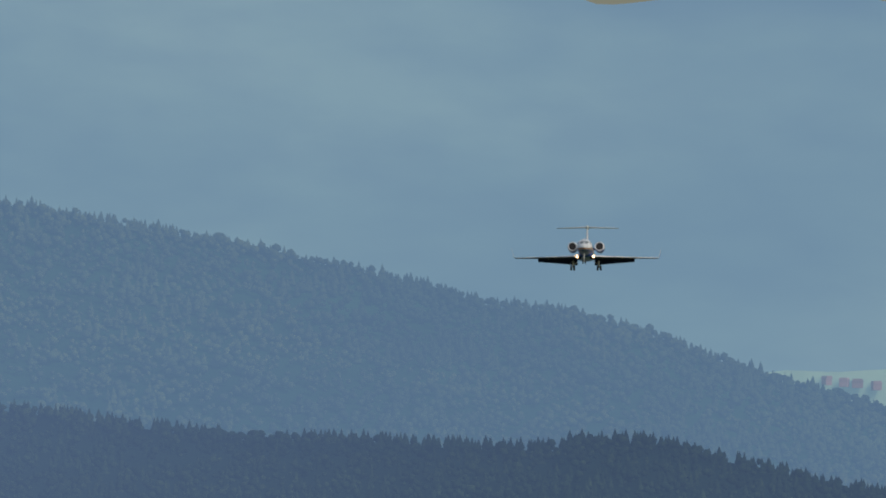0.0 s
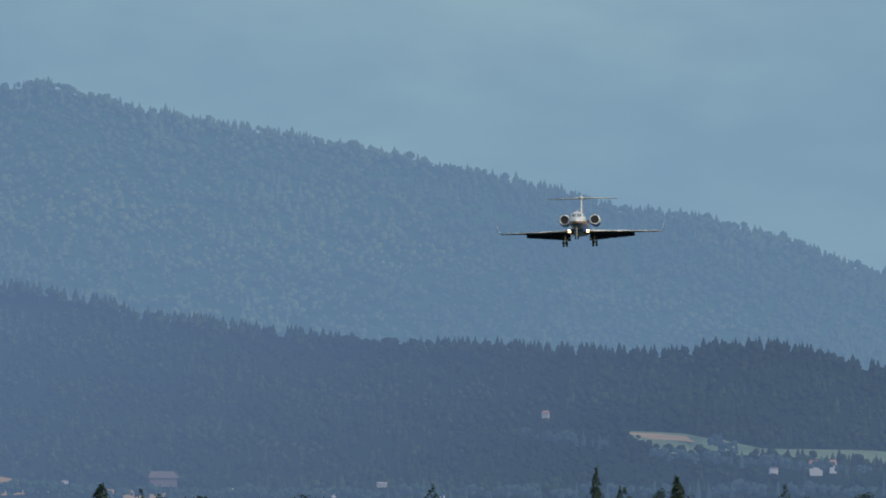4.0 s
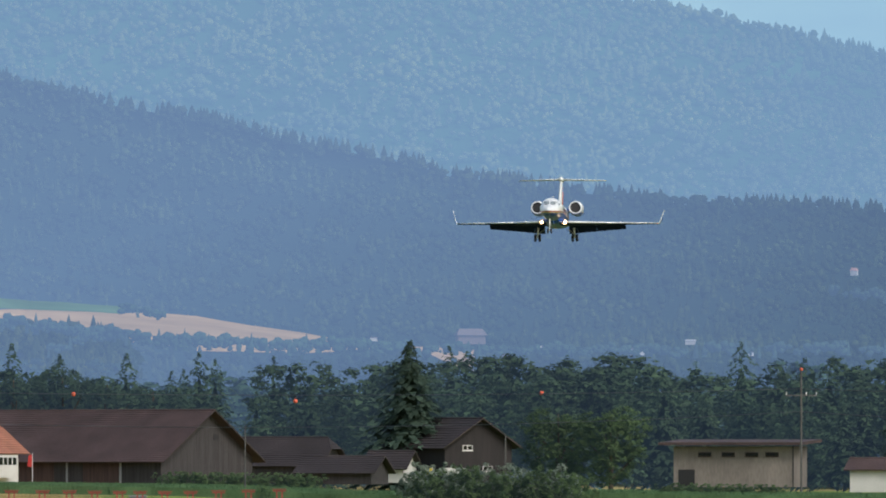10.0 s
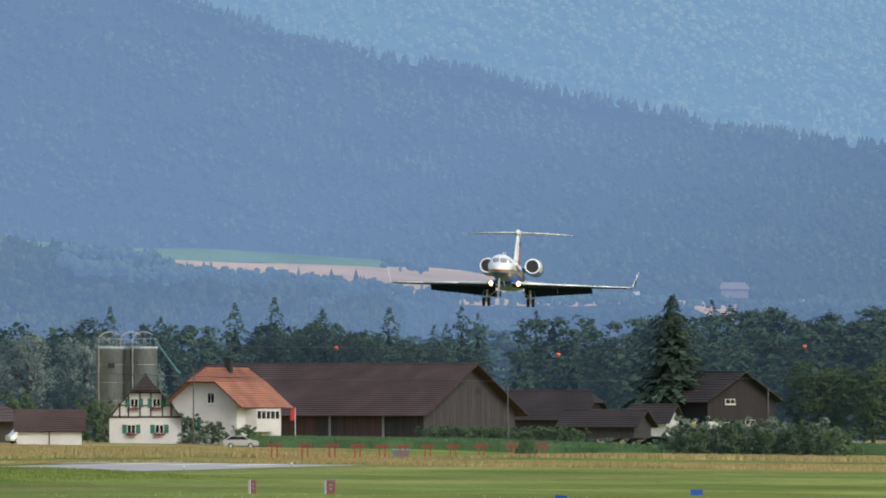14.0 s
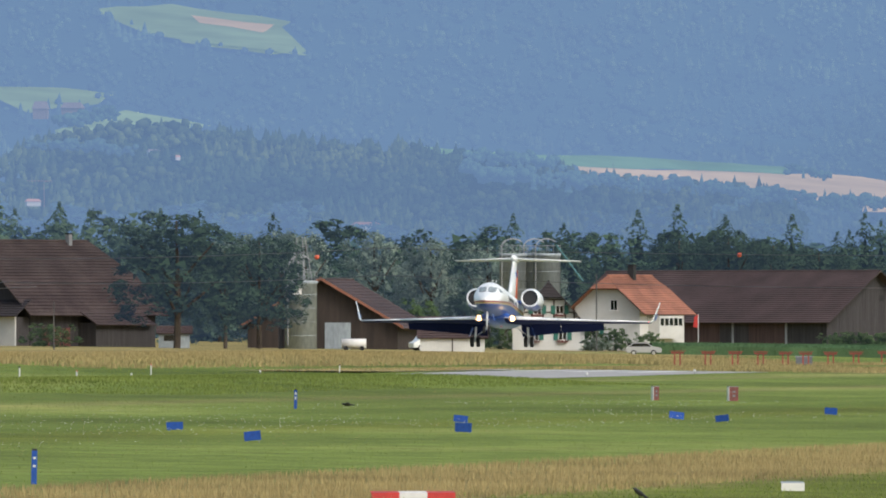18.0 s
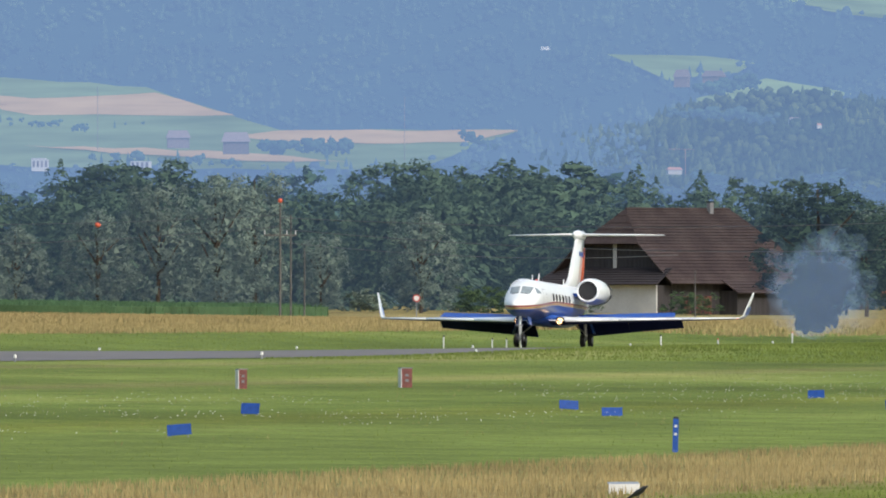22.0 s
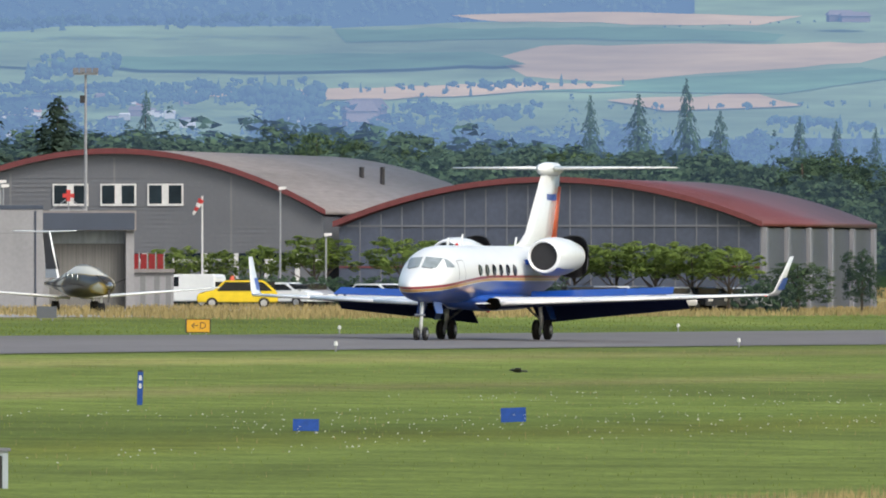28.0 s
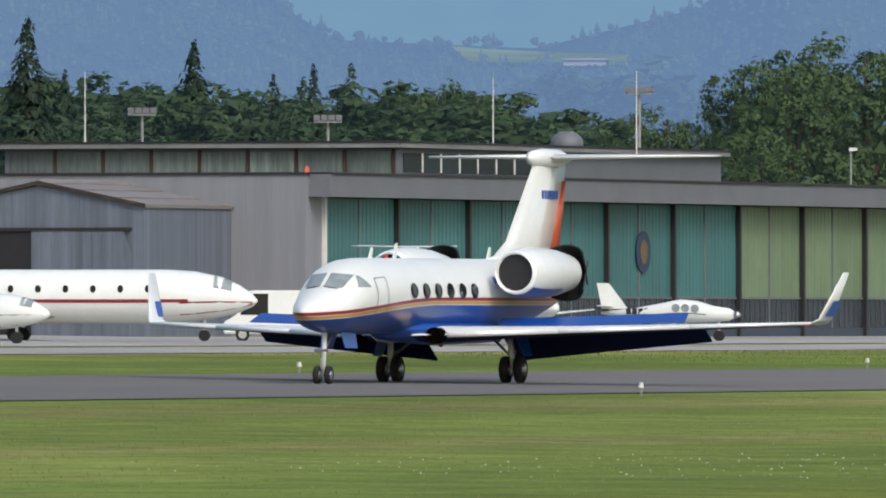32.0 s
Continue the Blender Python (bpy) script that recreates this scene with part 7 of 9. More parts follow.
def raw_mesh(name, v, f, material, normals=None):
    me = bpy.data.meshes.new(name)
    me.from_pydata(v, [], f)
    me.materials.append(material)
    if normals:
        me.polygons.foreach_set("use_smooth", np.ones(len(f), dtype=bool))
        me.normals_split_custom_set_from_vertices(normals)
    return me


PROTO = {}
TREE_KINDS = {
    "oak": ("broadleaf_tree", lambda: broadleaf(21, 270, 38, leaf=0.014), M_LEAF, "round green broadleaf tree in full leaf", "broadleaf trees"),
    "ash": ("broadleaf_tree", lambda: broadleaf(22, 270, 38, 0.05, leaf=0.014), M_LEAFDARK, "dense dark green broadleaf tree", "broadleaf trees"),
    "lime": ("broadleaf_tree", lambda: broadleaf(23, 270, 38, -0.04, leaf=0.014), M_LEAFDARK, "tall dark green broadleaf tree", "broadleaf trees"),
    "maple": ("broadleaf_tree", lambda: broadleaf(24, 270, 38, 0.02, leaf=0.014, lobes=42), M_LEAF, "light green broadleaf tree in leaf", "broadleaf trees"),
    "willow": ("willow_tree", lambda: broadleaf(25, 270, 38, 0.03, 0.0, 1.05, 0.013, 42, 1.4), M_WILLOW, "silvery grey-green willow at the wood edge", "willows"),
    "sallow": ("willow_tree", lambda: broadleaf(26, 270, 38, -0.05, 0.0, 1.0, 0.013, 42, 1.4), M_WILLOW, "silvery bushy willow among dark trees", "willows"),
    "spruce": ("spruce_tree", lambda: spruce(31, 36, 19, 0.5, 9), M_NEEDLE, "dark spruce with drooping branches", "spruces"),
    "fir": ("spruce_tree", lambda: spruce(32, 34, 18, 0.3, 8), M_NEEDLE, "slender dark green spruce tree", "spruces"),
    "pine": ("spruce_tree", lambda: spruce(33, 30, 16, 0.1, 8), M_NEEDLE, "open-topped dark green conifer", "spruces"),
    "poplar": ("poplar_tree", lambda: spruce(27, 34, 20, 0.5, 8, 0.6), M_TREEVALLEY, "narrow columnar poplar in blue haze", "poplars"),
    "clipped": ("clipped_tree", lambda: lifted(broadleaf(30, 130, 40, 0, 0.0, 1.2, 0.02, 30, 0.8), 0.50), M_HEDGE, "clipped flat-crowned green tree by the car park", "clipped trees"),
    "bush": ("bush", lambda: broadleaf(28, 90, 36, 0, -0.1, 1.15, 0.022, 24, 0.7), M_LEAF, "low leafy green bush in the grass", "bushes"),
    "hedge_bush": ("hedge_bush", lambda: broadleaf(28, 90, 36, 0, -0.1, 1.15, 0.022, 24, 0.7), M_LEAFDARK, "dark green clipped hedge bush by the car park", "hedge bushes"),
    "shrub": ("bush", lambda: broadleaf(29, 90, 36, 0, -0.1, 1.15, 0.02, 24, 0.7), M_WILLOW, "grey-green shrub with pale flowers", "bushes"),
}


# far variants: leaves with haze painted in as weak blue emission
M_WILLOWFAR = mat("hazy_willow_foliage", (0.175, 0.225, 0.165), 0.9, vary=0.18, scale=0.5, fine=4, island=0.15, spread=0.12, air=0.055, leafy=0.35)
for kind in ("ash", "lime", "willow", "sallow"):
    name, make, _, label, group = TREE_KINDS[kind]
    TREE_KINDS[kind + "_far"] = (name, make, M_WILLOWFAR if "willow" in name else M_TREEBELT, label + ", painted blue with haze", group)


def tree(kind, b, d, h, w, turn=0.0, e_foot=None):
    """A tree with its foot on the ground (or at an elevation) at a bearing and distance, h high and w wide."""
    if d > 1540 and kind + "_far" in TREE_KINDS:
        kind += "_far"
    z = spot(b, d).z if e_foot is None else elev(e_foot, d)
    p = polar(b, d)
    m = pose(p.x, p.y, z, 0, 0, turn) @ Matrix.Diagonal((w, w, h, 1))
    if kind in PROTO:
        sc = PROTO[kind].scale
        return copy_thing(PROTO[kind], m @ Matrix.Diagonal((1 / sc.x, 1 / sc.y, 1 / sc.z, 1)))
    name, make, leaf, label, group = TREE_KINDS[kind]
    ob = thing(name, m, label, "bush" if "bush" in name else "tree", group)
    v, f, nn = make()
    crown = new("crown", raw_mesh("crown", v, f, leaf, nn))
    crown.parent = ob
    if "bush" not in name:
        bm = BM()
        rnd = random.Random(len(PROTO))
        con = name == "spruce_tree"
        rod(bm, (0, 0, -0.05), (0.01, 0, 0.35), 0.028, 0.02, 8)
        rod(bm, (0.01, 0, 0.35), (0, 0.01, 0.9), 0.02, 0.006, 8)
        if not con:
            for k in range(6):
                a = k * 1.05 + rnd.uniform(-0.3, 0.3)
                z0 = rnd.uniform(0.2, 0.5)
                rod(bm, (0, 0, z0), (0.27 * math.cos(a), 0.27 * math.sin(a), z0 + rnd.uniform(0.18, 0.32)), 0.014, 0.005, 6)
        part("trunk", bm, M_BARK, ob)
    PROTO[kind] = ob
    return ob


BELT = [broadleaf(41, 150, 22, leaf=0.021), broadleaf(42, 150, 22, leaf=0.021, lobes=42), broadleaf(43, 150, 22, 0.06, leaf=0.021), spruce(44, 24, 14, 0.5, 7, 0.62), spruce(45, 22, 14, 0.3, 7, 0.58), spruce(46, 24, 14, 0.5, 7, 0.66)]
BELT_FAR = [broadleaf(47, 70, 16, leaf=0.036), broadleaf(48, 70, 16, leaf=0.036), broadleaf(49, 70, 16, 0.06, leaf=0.036), spruce(34, 13, 9, 0.5, 4), spruce(35, 12, 9, 0.3, 4), spruce(36, 14, 9, 0.5, 4)]


def belt(name, material, label, b0, b1, step, d0, d1, tops, conifer, seed, rows=2, foot=0.0, wide=1.0, ragged=0.12, fall=0.30):
    """A wood's edge: rows of trees whose tops follow a line of elevations."""
    rnd = random.Random(seed)
    places = []
    for r in range(rows):
        n = int((b1 - b0) / step)
        for k in range(n):
            b = b0 + (b1 - b0) * (k + rnd.uniform(0, 1)) / n
            f = (r + rnd.random()) / rows
            d = d1 + (d0 - d1) * f
            con = rnd.random() < conifer + 0.5 * noise.noise(Vector((b * 1.7, seed, 0)))
            top = elev(lerp_table(tops, b), d)
            z = elev(foot, d)
            h = (top - z) * (1 - fall * f) * rnd.uniform(1 - ragged * 1.6, 1 + ragged * 0.55) * (0.92 if con else 0.98)
            w = h * (rnd.uniform(0.54, 0.74) if con else rnd.uniform(0.62, 0.95)) * wide
            p = polar(b, d, z - 0.03 * h)
            places.append((rnd.choice((3, 4, 5)) if con else rnd.choice((0, 1, 2)), p.x, p.y, p.z, w, h, rnd.uniform(0, 6.28)))
    return merged(name, material, BELT if d0 < 2400 else BELT_FAR, places, label, "trees")


TOPS_VALLEY = [(2.5, 0.44), (4, 0.46), (5, 0.47), (6, 0.48), (7, 0.49), (8, 0.52), (9, 0.56), (10, 0.56), (11, 0.56), (12, 0.56), (13, 0.60), (14, 0.66), (15, 0.70), (16, 0.76), (17, 0.76), (18, 0.86), (20, 0.98), (22.4, 1.02)]
TOPS_EDGE = [(2.5, 0.490), (4.2, 0.510), (5.4, 0.510), (6.2, 0.465), (7.0, 0.475), (7.3, 0.480), (8.3, 0.460), (9.0, 0.440), (9.5, 0.540), (10.2, 0.590), (11, 0.570), (12, 0.570), (12.7, 0.560), (13.4, 0.510), (14.3, 0.470), (15.2, 0.510), (16, 0.570), (17, 0.570), (18, 0.670), (20, 0.810), (22.4, 0.860)]
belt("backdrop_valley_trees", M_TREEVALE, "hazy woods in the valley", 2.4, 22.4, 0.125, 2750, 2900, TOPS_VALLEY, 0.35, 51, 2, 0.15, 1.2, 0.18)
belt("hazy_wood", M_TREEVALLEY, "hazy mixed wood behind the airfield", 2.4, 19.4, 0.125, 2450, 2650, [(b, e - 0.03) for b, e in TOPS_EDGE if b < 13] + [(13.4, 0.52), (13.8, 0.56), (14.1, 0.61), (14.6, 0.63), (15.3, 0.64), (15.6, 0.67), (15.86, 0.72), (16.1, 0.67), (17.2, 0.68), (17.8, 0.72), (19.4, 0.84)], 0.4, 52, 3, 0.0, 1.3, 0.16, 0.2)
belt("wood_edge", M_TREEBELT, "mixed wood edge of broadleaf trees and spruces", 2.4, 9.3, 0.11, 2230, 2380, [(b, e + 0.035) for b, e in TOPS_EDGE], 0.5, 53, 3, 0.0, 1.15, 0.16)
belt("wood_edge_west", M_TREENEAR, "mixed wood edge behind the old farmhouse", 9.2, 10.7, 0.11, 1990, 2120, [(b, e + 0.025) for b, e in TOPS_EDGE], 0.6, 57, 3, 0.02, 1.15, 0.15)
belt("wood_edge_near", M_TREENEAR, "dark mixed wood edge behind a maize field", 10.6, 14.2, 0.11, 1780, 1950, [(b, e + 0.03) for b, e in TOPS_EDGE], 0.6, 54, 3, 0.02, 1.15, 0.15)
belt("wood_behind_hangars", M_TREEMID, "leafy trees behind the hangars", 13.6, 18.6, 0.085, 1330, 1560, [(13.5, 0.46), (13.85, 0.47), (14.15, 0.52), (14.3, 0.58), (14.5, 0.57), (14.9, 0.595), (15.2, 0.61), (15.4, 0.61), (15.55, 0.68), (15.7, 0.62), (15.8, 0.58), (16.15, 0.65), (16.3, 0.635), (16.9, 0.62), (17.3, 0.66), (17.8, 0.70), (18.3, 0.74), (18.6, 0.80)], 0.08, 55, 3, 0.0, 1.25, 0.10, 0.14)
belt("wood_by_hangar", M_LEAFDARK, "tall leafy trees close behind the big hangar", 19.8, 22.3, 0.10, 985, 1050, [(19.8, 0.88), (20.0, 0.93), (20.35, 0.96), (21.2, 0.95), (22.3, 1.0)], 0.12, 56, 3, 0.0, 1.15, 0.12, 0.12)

# single trees that stand out
for kind, b, d, h, w, t in (
        ("spruce", 6.166, 2130, 19.5, 16.5, 10), ("oak", 5.645, 2090, 12.2, 10.5, 20), ("oak", 5.46, 2085, 12.6, 11.0, 130), ("lime", 5.72, 2150, 11.5, 7.5, 60),
        ("lime", 4.146, 2160, 22.0, 8.5, 0), ("spruce", 4.15, 2140, 21.5, 13.5, 200), ("spruce", 4.433, 2250, 23.5, 8.0, 40), ("fir", 4.35, 2260, 21.0, 7.0, 70), ("fir", 4.02, 2260, 18.0, 6.0, 10),
        ("ash", 9.31, 1828, 15.8, 16.5, 30), ("lime", 9.02, 1860, 13.4, 11.5, 200), ("ash", 9.14, 1850, 12.5, 9.0, 90), ("lime", 8.78, 1990, 9.5, 6, 45),
        ("willow", 8.62, 2200, 16.0, 11.0, 0), ("sallow", 8.42, 2190, 15.0, 10.0, 50), ("willow", 8.22, 2210, 14.8, 11.0, 100), ("sallow", 8.86, 2220, 16.2, 10.5, 10), ("willow", 9.02, 2240, 16.0, 11.0, 70), ("sallow", 9.16, 2230, 14.5, 10, 40), ("willow", 8.05, 2220, 13.5, 9, 15),
        ("ash", 7.38, 2190, 16.8, 12.0, 15), ("lime", 7.22, 2180, 15.5, 11.0, 60), ("ash", 7.06, 2190, 14.5, 11.0, 100), ("ash", 7.55, 2200, 16.0, 11.0, 150),
        ("bush", 7.89, 1990, 3.8, 5.0, 0), ("bush", 7.78, 1985, 2.8, 4.5, 70), ("bush", 7.66, 1985, 2.4, 4.0, 130), ("shrub", 7.84, 1975, 1.6, 4.0, 30), ("bush", 8.2, 2000, 5.5, 6.0, 10), ("ash", 8.28, 2010, 7.6, 7.5, 80), ("bush", 8.46, 2000, 6.0, 6.0, 50),
        ("willow", 11.42, 1700, 15.0, 10.0, 0), ("sallow", 11.62, 1690, 14.0, 9.5, 40), ("willow", 11.28, 1720, 15.5, 9.0, 80), ("sallow", 11.05, 1650, 8.5, 6.0, 120), ("willow", 12.42, 1600, 10.5, 9.5, 60), ("sallow", 12.25, 1620, 9.0, 7, 20), ("willow", 10.70, 1750, 11.5, 8.5, 10), ("sallow", 11.40, 1560, 3.6, 4.0, 10), ("willow", 12.12, 1650, 9, 7, 10), ("willow", 11.83, 1680, 11, 8, 200),
        ("bush", 9.76, 1820, 2.6, 6.0, 0), ("shrub", 10.18, 1560, 2.6, 5.6, 0), ("bush", 10.50, 1800, 3.0, 7.0, 30), ("shrub", 10.9, 1800, 2.4, 5.0, 60),
        ("ash", 13.10, 1390, 12.4, 13.5, 0), ("bush", 13.32, 1380, 3.4, 6, 10), ("bush", 13.52, 1360, 2.8, 7, 100), ("lime", 13.92, 1420, 12.6, 13.0, 40), ("ash", 14.08, 1400, 12.0, 11.5, 90), ("bush", 13.7, 1350, 2.8, 5, 120),
        ("maple", 14.86, 1440, 12.6, 12.5, 40), ("oak", 15.55, 1440, 13.0, 11, 0), ("maple", 15.78, 1450, 14.2, 10, 60), ("oak", 15.22, 1460, 12.0, 10, 90),
        ("spruce", 16.69, 1250, 14.2, 13.0, 0), ("spruce", 17.50, 1230, 16.8, 13.0, 50), ("spruce", 17.24, 1220, 17.2, 12.5, 20), ("spruce", 17.12, 1230, 16.4, 12.0, 90), ("fir", 17.00, 1220, 15.6, 13.0, 140), ("spruce", 17.06, 1215, 13.0, 10.0, 30), ("oak", 17.22, 1190, 11.5, 6.5, 70), ("maple", 17.86, 1200, 14.6, 11.3, 10), ("oak", 18.06, 1210, 15.2, 12.5, 70), ("maple", 17.66, 1240, 14.0, 10.2, 40), ("fir", 17.92, 1300, 16.8, 6.0, 40),
        ("ash", 18.48, 1010, 14.2, 9.7, 0), ("oak", 18.75, 985, 18.0, 11.3, 30), ("maple", 19.02, 975, 16.6, 10.0, 80), ("oak", 19.17, 980, 16.4, 7.5, 130), ("lime", 18.62, 1000, 17.4, 9.7, 100), ("ash", 18.9, 1020, 17.8, 10.8, 160), ("maple", 19.12, 960, 12.0, 7, 10),
        ("oak", 20.10, 1000, 15.0, 8, 10), ("maple", 20.3, 1010, 14.8, 7.5, 60), ("fir", 20.68, 1010, 15.2, 5.5, 10), ("pine", 20.82, 1020, 14.6, 6.5, 70), ("spruce", 21.1, 1015, 16.6, 7.5, 30), ("spruce", 21.68, 990, 17.6, 8, 100), ("fir", 21.55, 1020, 14.8, 6, 40),
        ("poplar", 14.488, 2430, 29.6, 9.5, 0), ("poplar", 14.825, 2430, 27.2, 9.0, 40), ("poplar", 14.656, 2430, 27.4, 13.0, 60), ("poplar", 14.37, 2430, 25.0, 10.0, 10), ("poplar", 14.093, 2430, 24.2, 10.0, 80), ("poplar", 13.965, 2430, 23.5, 8.0, 120), ("poplar", 13.826, 2430, 22.6, 7.0, 20), ("poplar", 16.38, 2430, 28.0, 8.5, 90),
        ("oak", 19.44, 1000, 13.6, 7.5, 50), ("maple", 19.6, 1005, 13.0, 7.0, 100), ("ash", 19.74, 1010, 13.0, 7.0, 20), ("maple", 14.10, 962, 3.2, 4.6, 30), ("lime", 13.875, 962, 4.0, 2.6, 0),
        ("bush", 14.62, 1080, 2.6, 5, 0)):
    tree(kind, b, d, h, w, t)
# clipped plane trees and a dark hedge along the car park
for k, (b, w, h) in enumerate(((16.28, 3.2, 3.4), (16.13, 2.6, 3.2), (15.98, 2.8, 3.5), (15.79, 5.4, 4.1), (15.48, 4.6, 4.1), (15.31, 4.6, 3.9), (15.04, 5.0, 3.9), (14.88, 4.6, 3.8), (14.735, 5.0, 4.0), (14.60, 4.6, 4.0), (14.47, 4.8, 3.9), (14.34, 4.4, 3.8))):
    tree("clipped", b, 978 - 1.6 * k, h, w, 40 * k)
for k in range(24):
    tree("hedge_bush", 15.36 + 0.046 * k, 958 - 0.5 * k, 1.75 + 0.1 * (k % 2), 2.2, 33 * k)
for b, w in ((15.06, 2.6), (14.98, 2.2), (14.24, 3.0), (14.16, 2.4)):
    tree("hedge_bush", b, 955, 2.0, w, 15)
for k in range(5):
    tree("bush", 18.0 + 0.09 * k, 935, 1.7, 2.6, 50 * k)
for k in range(12):
    tree("hedge_bush", 16.98 + 0.115 * k, 962 - k, 2.1 + 0.3 * (k % 2), 3.2, 71 * k)
for b, d, h, w in ((18.20, 955, 5.4, 2.2), (17.66, 945, 7.2, 1.6), (16.58, 955, 3.0, 2.0)):
    tree("maple", b, d, h, w, 15)
for k in range(14):
    tree("shrub" if k % 3 else "bush", 5.60 + 0.041 * k, 1690 + 6 * (k % 3), 3.4 + 0.6 * (k % 2), 4.6, 47 * k)
tree("bush", 6.679, 1640, 2.2, 1.9, 0)
for k in range(6):
    tree("bush", 4.9 + 0.07 * k, 1850, 2.2, 4.0, 31 * k)
for k in range(9):
    tree("bush", 6.52 + 0.06 * k, 2030, 2.6, 4.5, 67 * k)


# maize and wheat
def crop(name, material, label, x0, x1, y0, y1, h, count, seed, blade=0.25, solid=0.0):
    """Upright blades over a patch of ground; solid: height of the closed mass below their tips."""
    rnd = random.Random(seed)
    v, f = [], []
    if solid:
        n = int((x1 - x0) / 3)
        for k in range(n):
            xa, xb = x0 + (x1 - x0) * k / n, x0 + (x1 - x0) * (k + 1) / n
            i = len(v)
            for y in (y0, y1):
                v += [(xa, y, ground_z(xa, y) - 0.1), (xb, y, ground_z(xb, y) - 0.1), (xb, y, ground_z(xb, y) + solid), (xa, y, ground_z(xa, y) + solid)]
            f += [(i + a, i + b, i + c) for a, b, c in ((0, 1, 2), (0, 2, 3), (3, 2, 6), (3, 6, 7), (5, 4, 7), (5, 7, 6), (4, 0, 3), (4, 3, 7), (1, 5, 6), (1, 6, 2))]
    for _ in range(count):
        x, y = rnd.uniform(x0, x1), rnd.uniform(y0, y1)
        z = ground_z(x, y)
        hh = h * rnd.uniform(0.8, 1.08)
        a = rnd.uniform(0, 6.28)
        dx, dy = blade * math.cos(a), blade * math.sin(a)
        i = len(v)
        lx, ly = rnd.uniform(-0.25, 0.25) * h, rnd.uniform(-0.25, 0.25) * h
        v += [(x - dx, y - dy, z - 0.05), (x + dx, y + dy, z - 0.05), (x + lx, y + ly, z + hh)]
        f.append((i, i + 1, i + 2))
    ob = new(name, raw_mesh(name, v, f, material))
    return tagged(ob, label, "plants", kind="stuff")


crop("maize_field", M_CORN, "dense green maize field before the wood", -360, -300, 1440, 1540, 1.3, 36000, 62, 0.18, 0.95)
crop("maize_field", M_CORN, "green maize field beside dark sheds", -248, -140, 1830, 1890, 1.3, 60000, 64, 0.2, 0.95)
crop("wheat_field", M_STRAW, "ripe wheat behind the antennas", -228, -90, 1560, 1660, 0.45, 30000, 63, 0.12)
crop("tall_dry_grass", M_STRAW, "straw-coloured dry grass beyond the threshold", -262, -212, 1260, 1700, 0.4, 30000, 77, 0.08)
crop("wheat_field", M_STRAW, "ripe wheat beyond the runway", -322, -262, 1180, 1420, 0.5, 30000, 65, 0.1)
crop("verge_grass", M_VERGE, "green grass on the low bank by the runway", -163.5, -134, 820, 1012, 0.14, 30000, 67, 0.05)
crop("verge_grass", M_VERGE, "rough green grass beyond the runway", -232, -197, 600, 1500, 0.09, 30000, 68, 0.05)
crop("tall_dry_grass", M_STRAW, "dry straw-coloured grass before the runway end", -206, -85, 1292, 1420, 0.25, 34000, 78, 0.08)
crop("tall_dry_grass", M_STRAW, "tall straw-coloured grass strip by the apron", -262, -226, 780, 1250, 0.32, 40000, 66, 0.05)
crop("foreground_grass", M_VERGE, "short meadow grass with taller tufts", -160, -67, 250, 900, 0.07, 30000, 71, 0.02)
crop("foreground_grass", M_VERGE, "grass tufts in the near meadow", -57, -40, 200, 620, 0.08, 26000, 72, 0.03)
crop("foreground_straw", M_STRAW, "tall dry grass strip in the meadow", -67, -55, 220, 620, 0.2, 60000, 73, 0.02)
crop("foreground_straw", M_STRAW, "scattered dry stalks in the meadow", -160, -80, 250, 900, 0.12, 5000, 74, 0.01)


def flowers(name, label, x0, x1, y0, y1, count, seed):
    rnd = random.Random(seed)
    places = []
    for _ in range(count):
        x, y = rnd.uniform(x0, x1), rnd.uniform(y0, y1)
        if noise.noise(Vector((x * 0.08, y * 0.02, seed))) < -0.05:
            continue
        s = rnd.uniform(0.018, 0.04)
        places.append((0, x, y, ground_z(x, y) + rnd.uniform(0.14, 0.24), s * 2, s * 1.4, 0))
    return merged(name, M_BLOSSOM, [crown_template(9, 1)], places, label, "plants")


flowers("meadow_flowers", "white clover and daisies in the meadow", -112, -84, 280, 800, 3800, 76)


# ---- markers and signs on the meadow ----
BLUE_PLATES = [(6.081, 869), (6.253, 764), (6.557, 792), (6.714, 712), (7.022, 728), (7.4, 670), (7.562, 684), (8.308, 592), (8.318, 646), (9.043, 541),
               (9.316, 585), (10.03, 500), (10.182, 523), (11.299, 490), (11.544, 425), (12.979, 426), (13.399, 372), (15.093, 377), (15.821, 355), (17.748, 326)]
rnd = random.Random(5)
for k, (b, d) in enumerate(BLUE_PLATES):
    tilt = rnd.uniform(-7, 7)
    ob = thing("marker_board", facing(b, d, 0, rnd.uniform(-18, 18)) @ pose(0, 0, 0, rnd.uniform(-14, 4), tilt, 0), "royal blue marker board standing in the grass", "marker", "blue marker boards")
    w, h = rnd.uniform(0.55, 0.64), rnd.uniform(0.24, 0.32)
    bd = part("board", box(BM(), -w / 2, w / 2, -0.015, 0.015, 0.06, 0.06 + h), M_SIGNBLUE, ob)
    for s in (-1, 1):
        part("peg", rod(BM(), (s * w * 0.36, 0.03, -0.15), (s * w * 0.36, 0.03, h), 0.015, None, 6), M_POLE, ob)
    part("edge_strip", box(BM(), -w / 2, w / 2, -0.018, 0.018, 0.06 + h + 0.001, 0.075 + h), M_SIGNBLUE, bd)
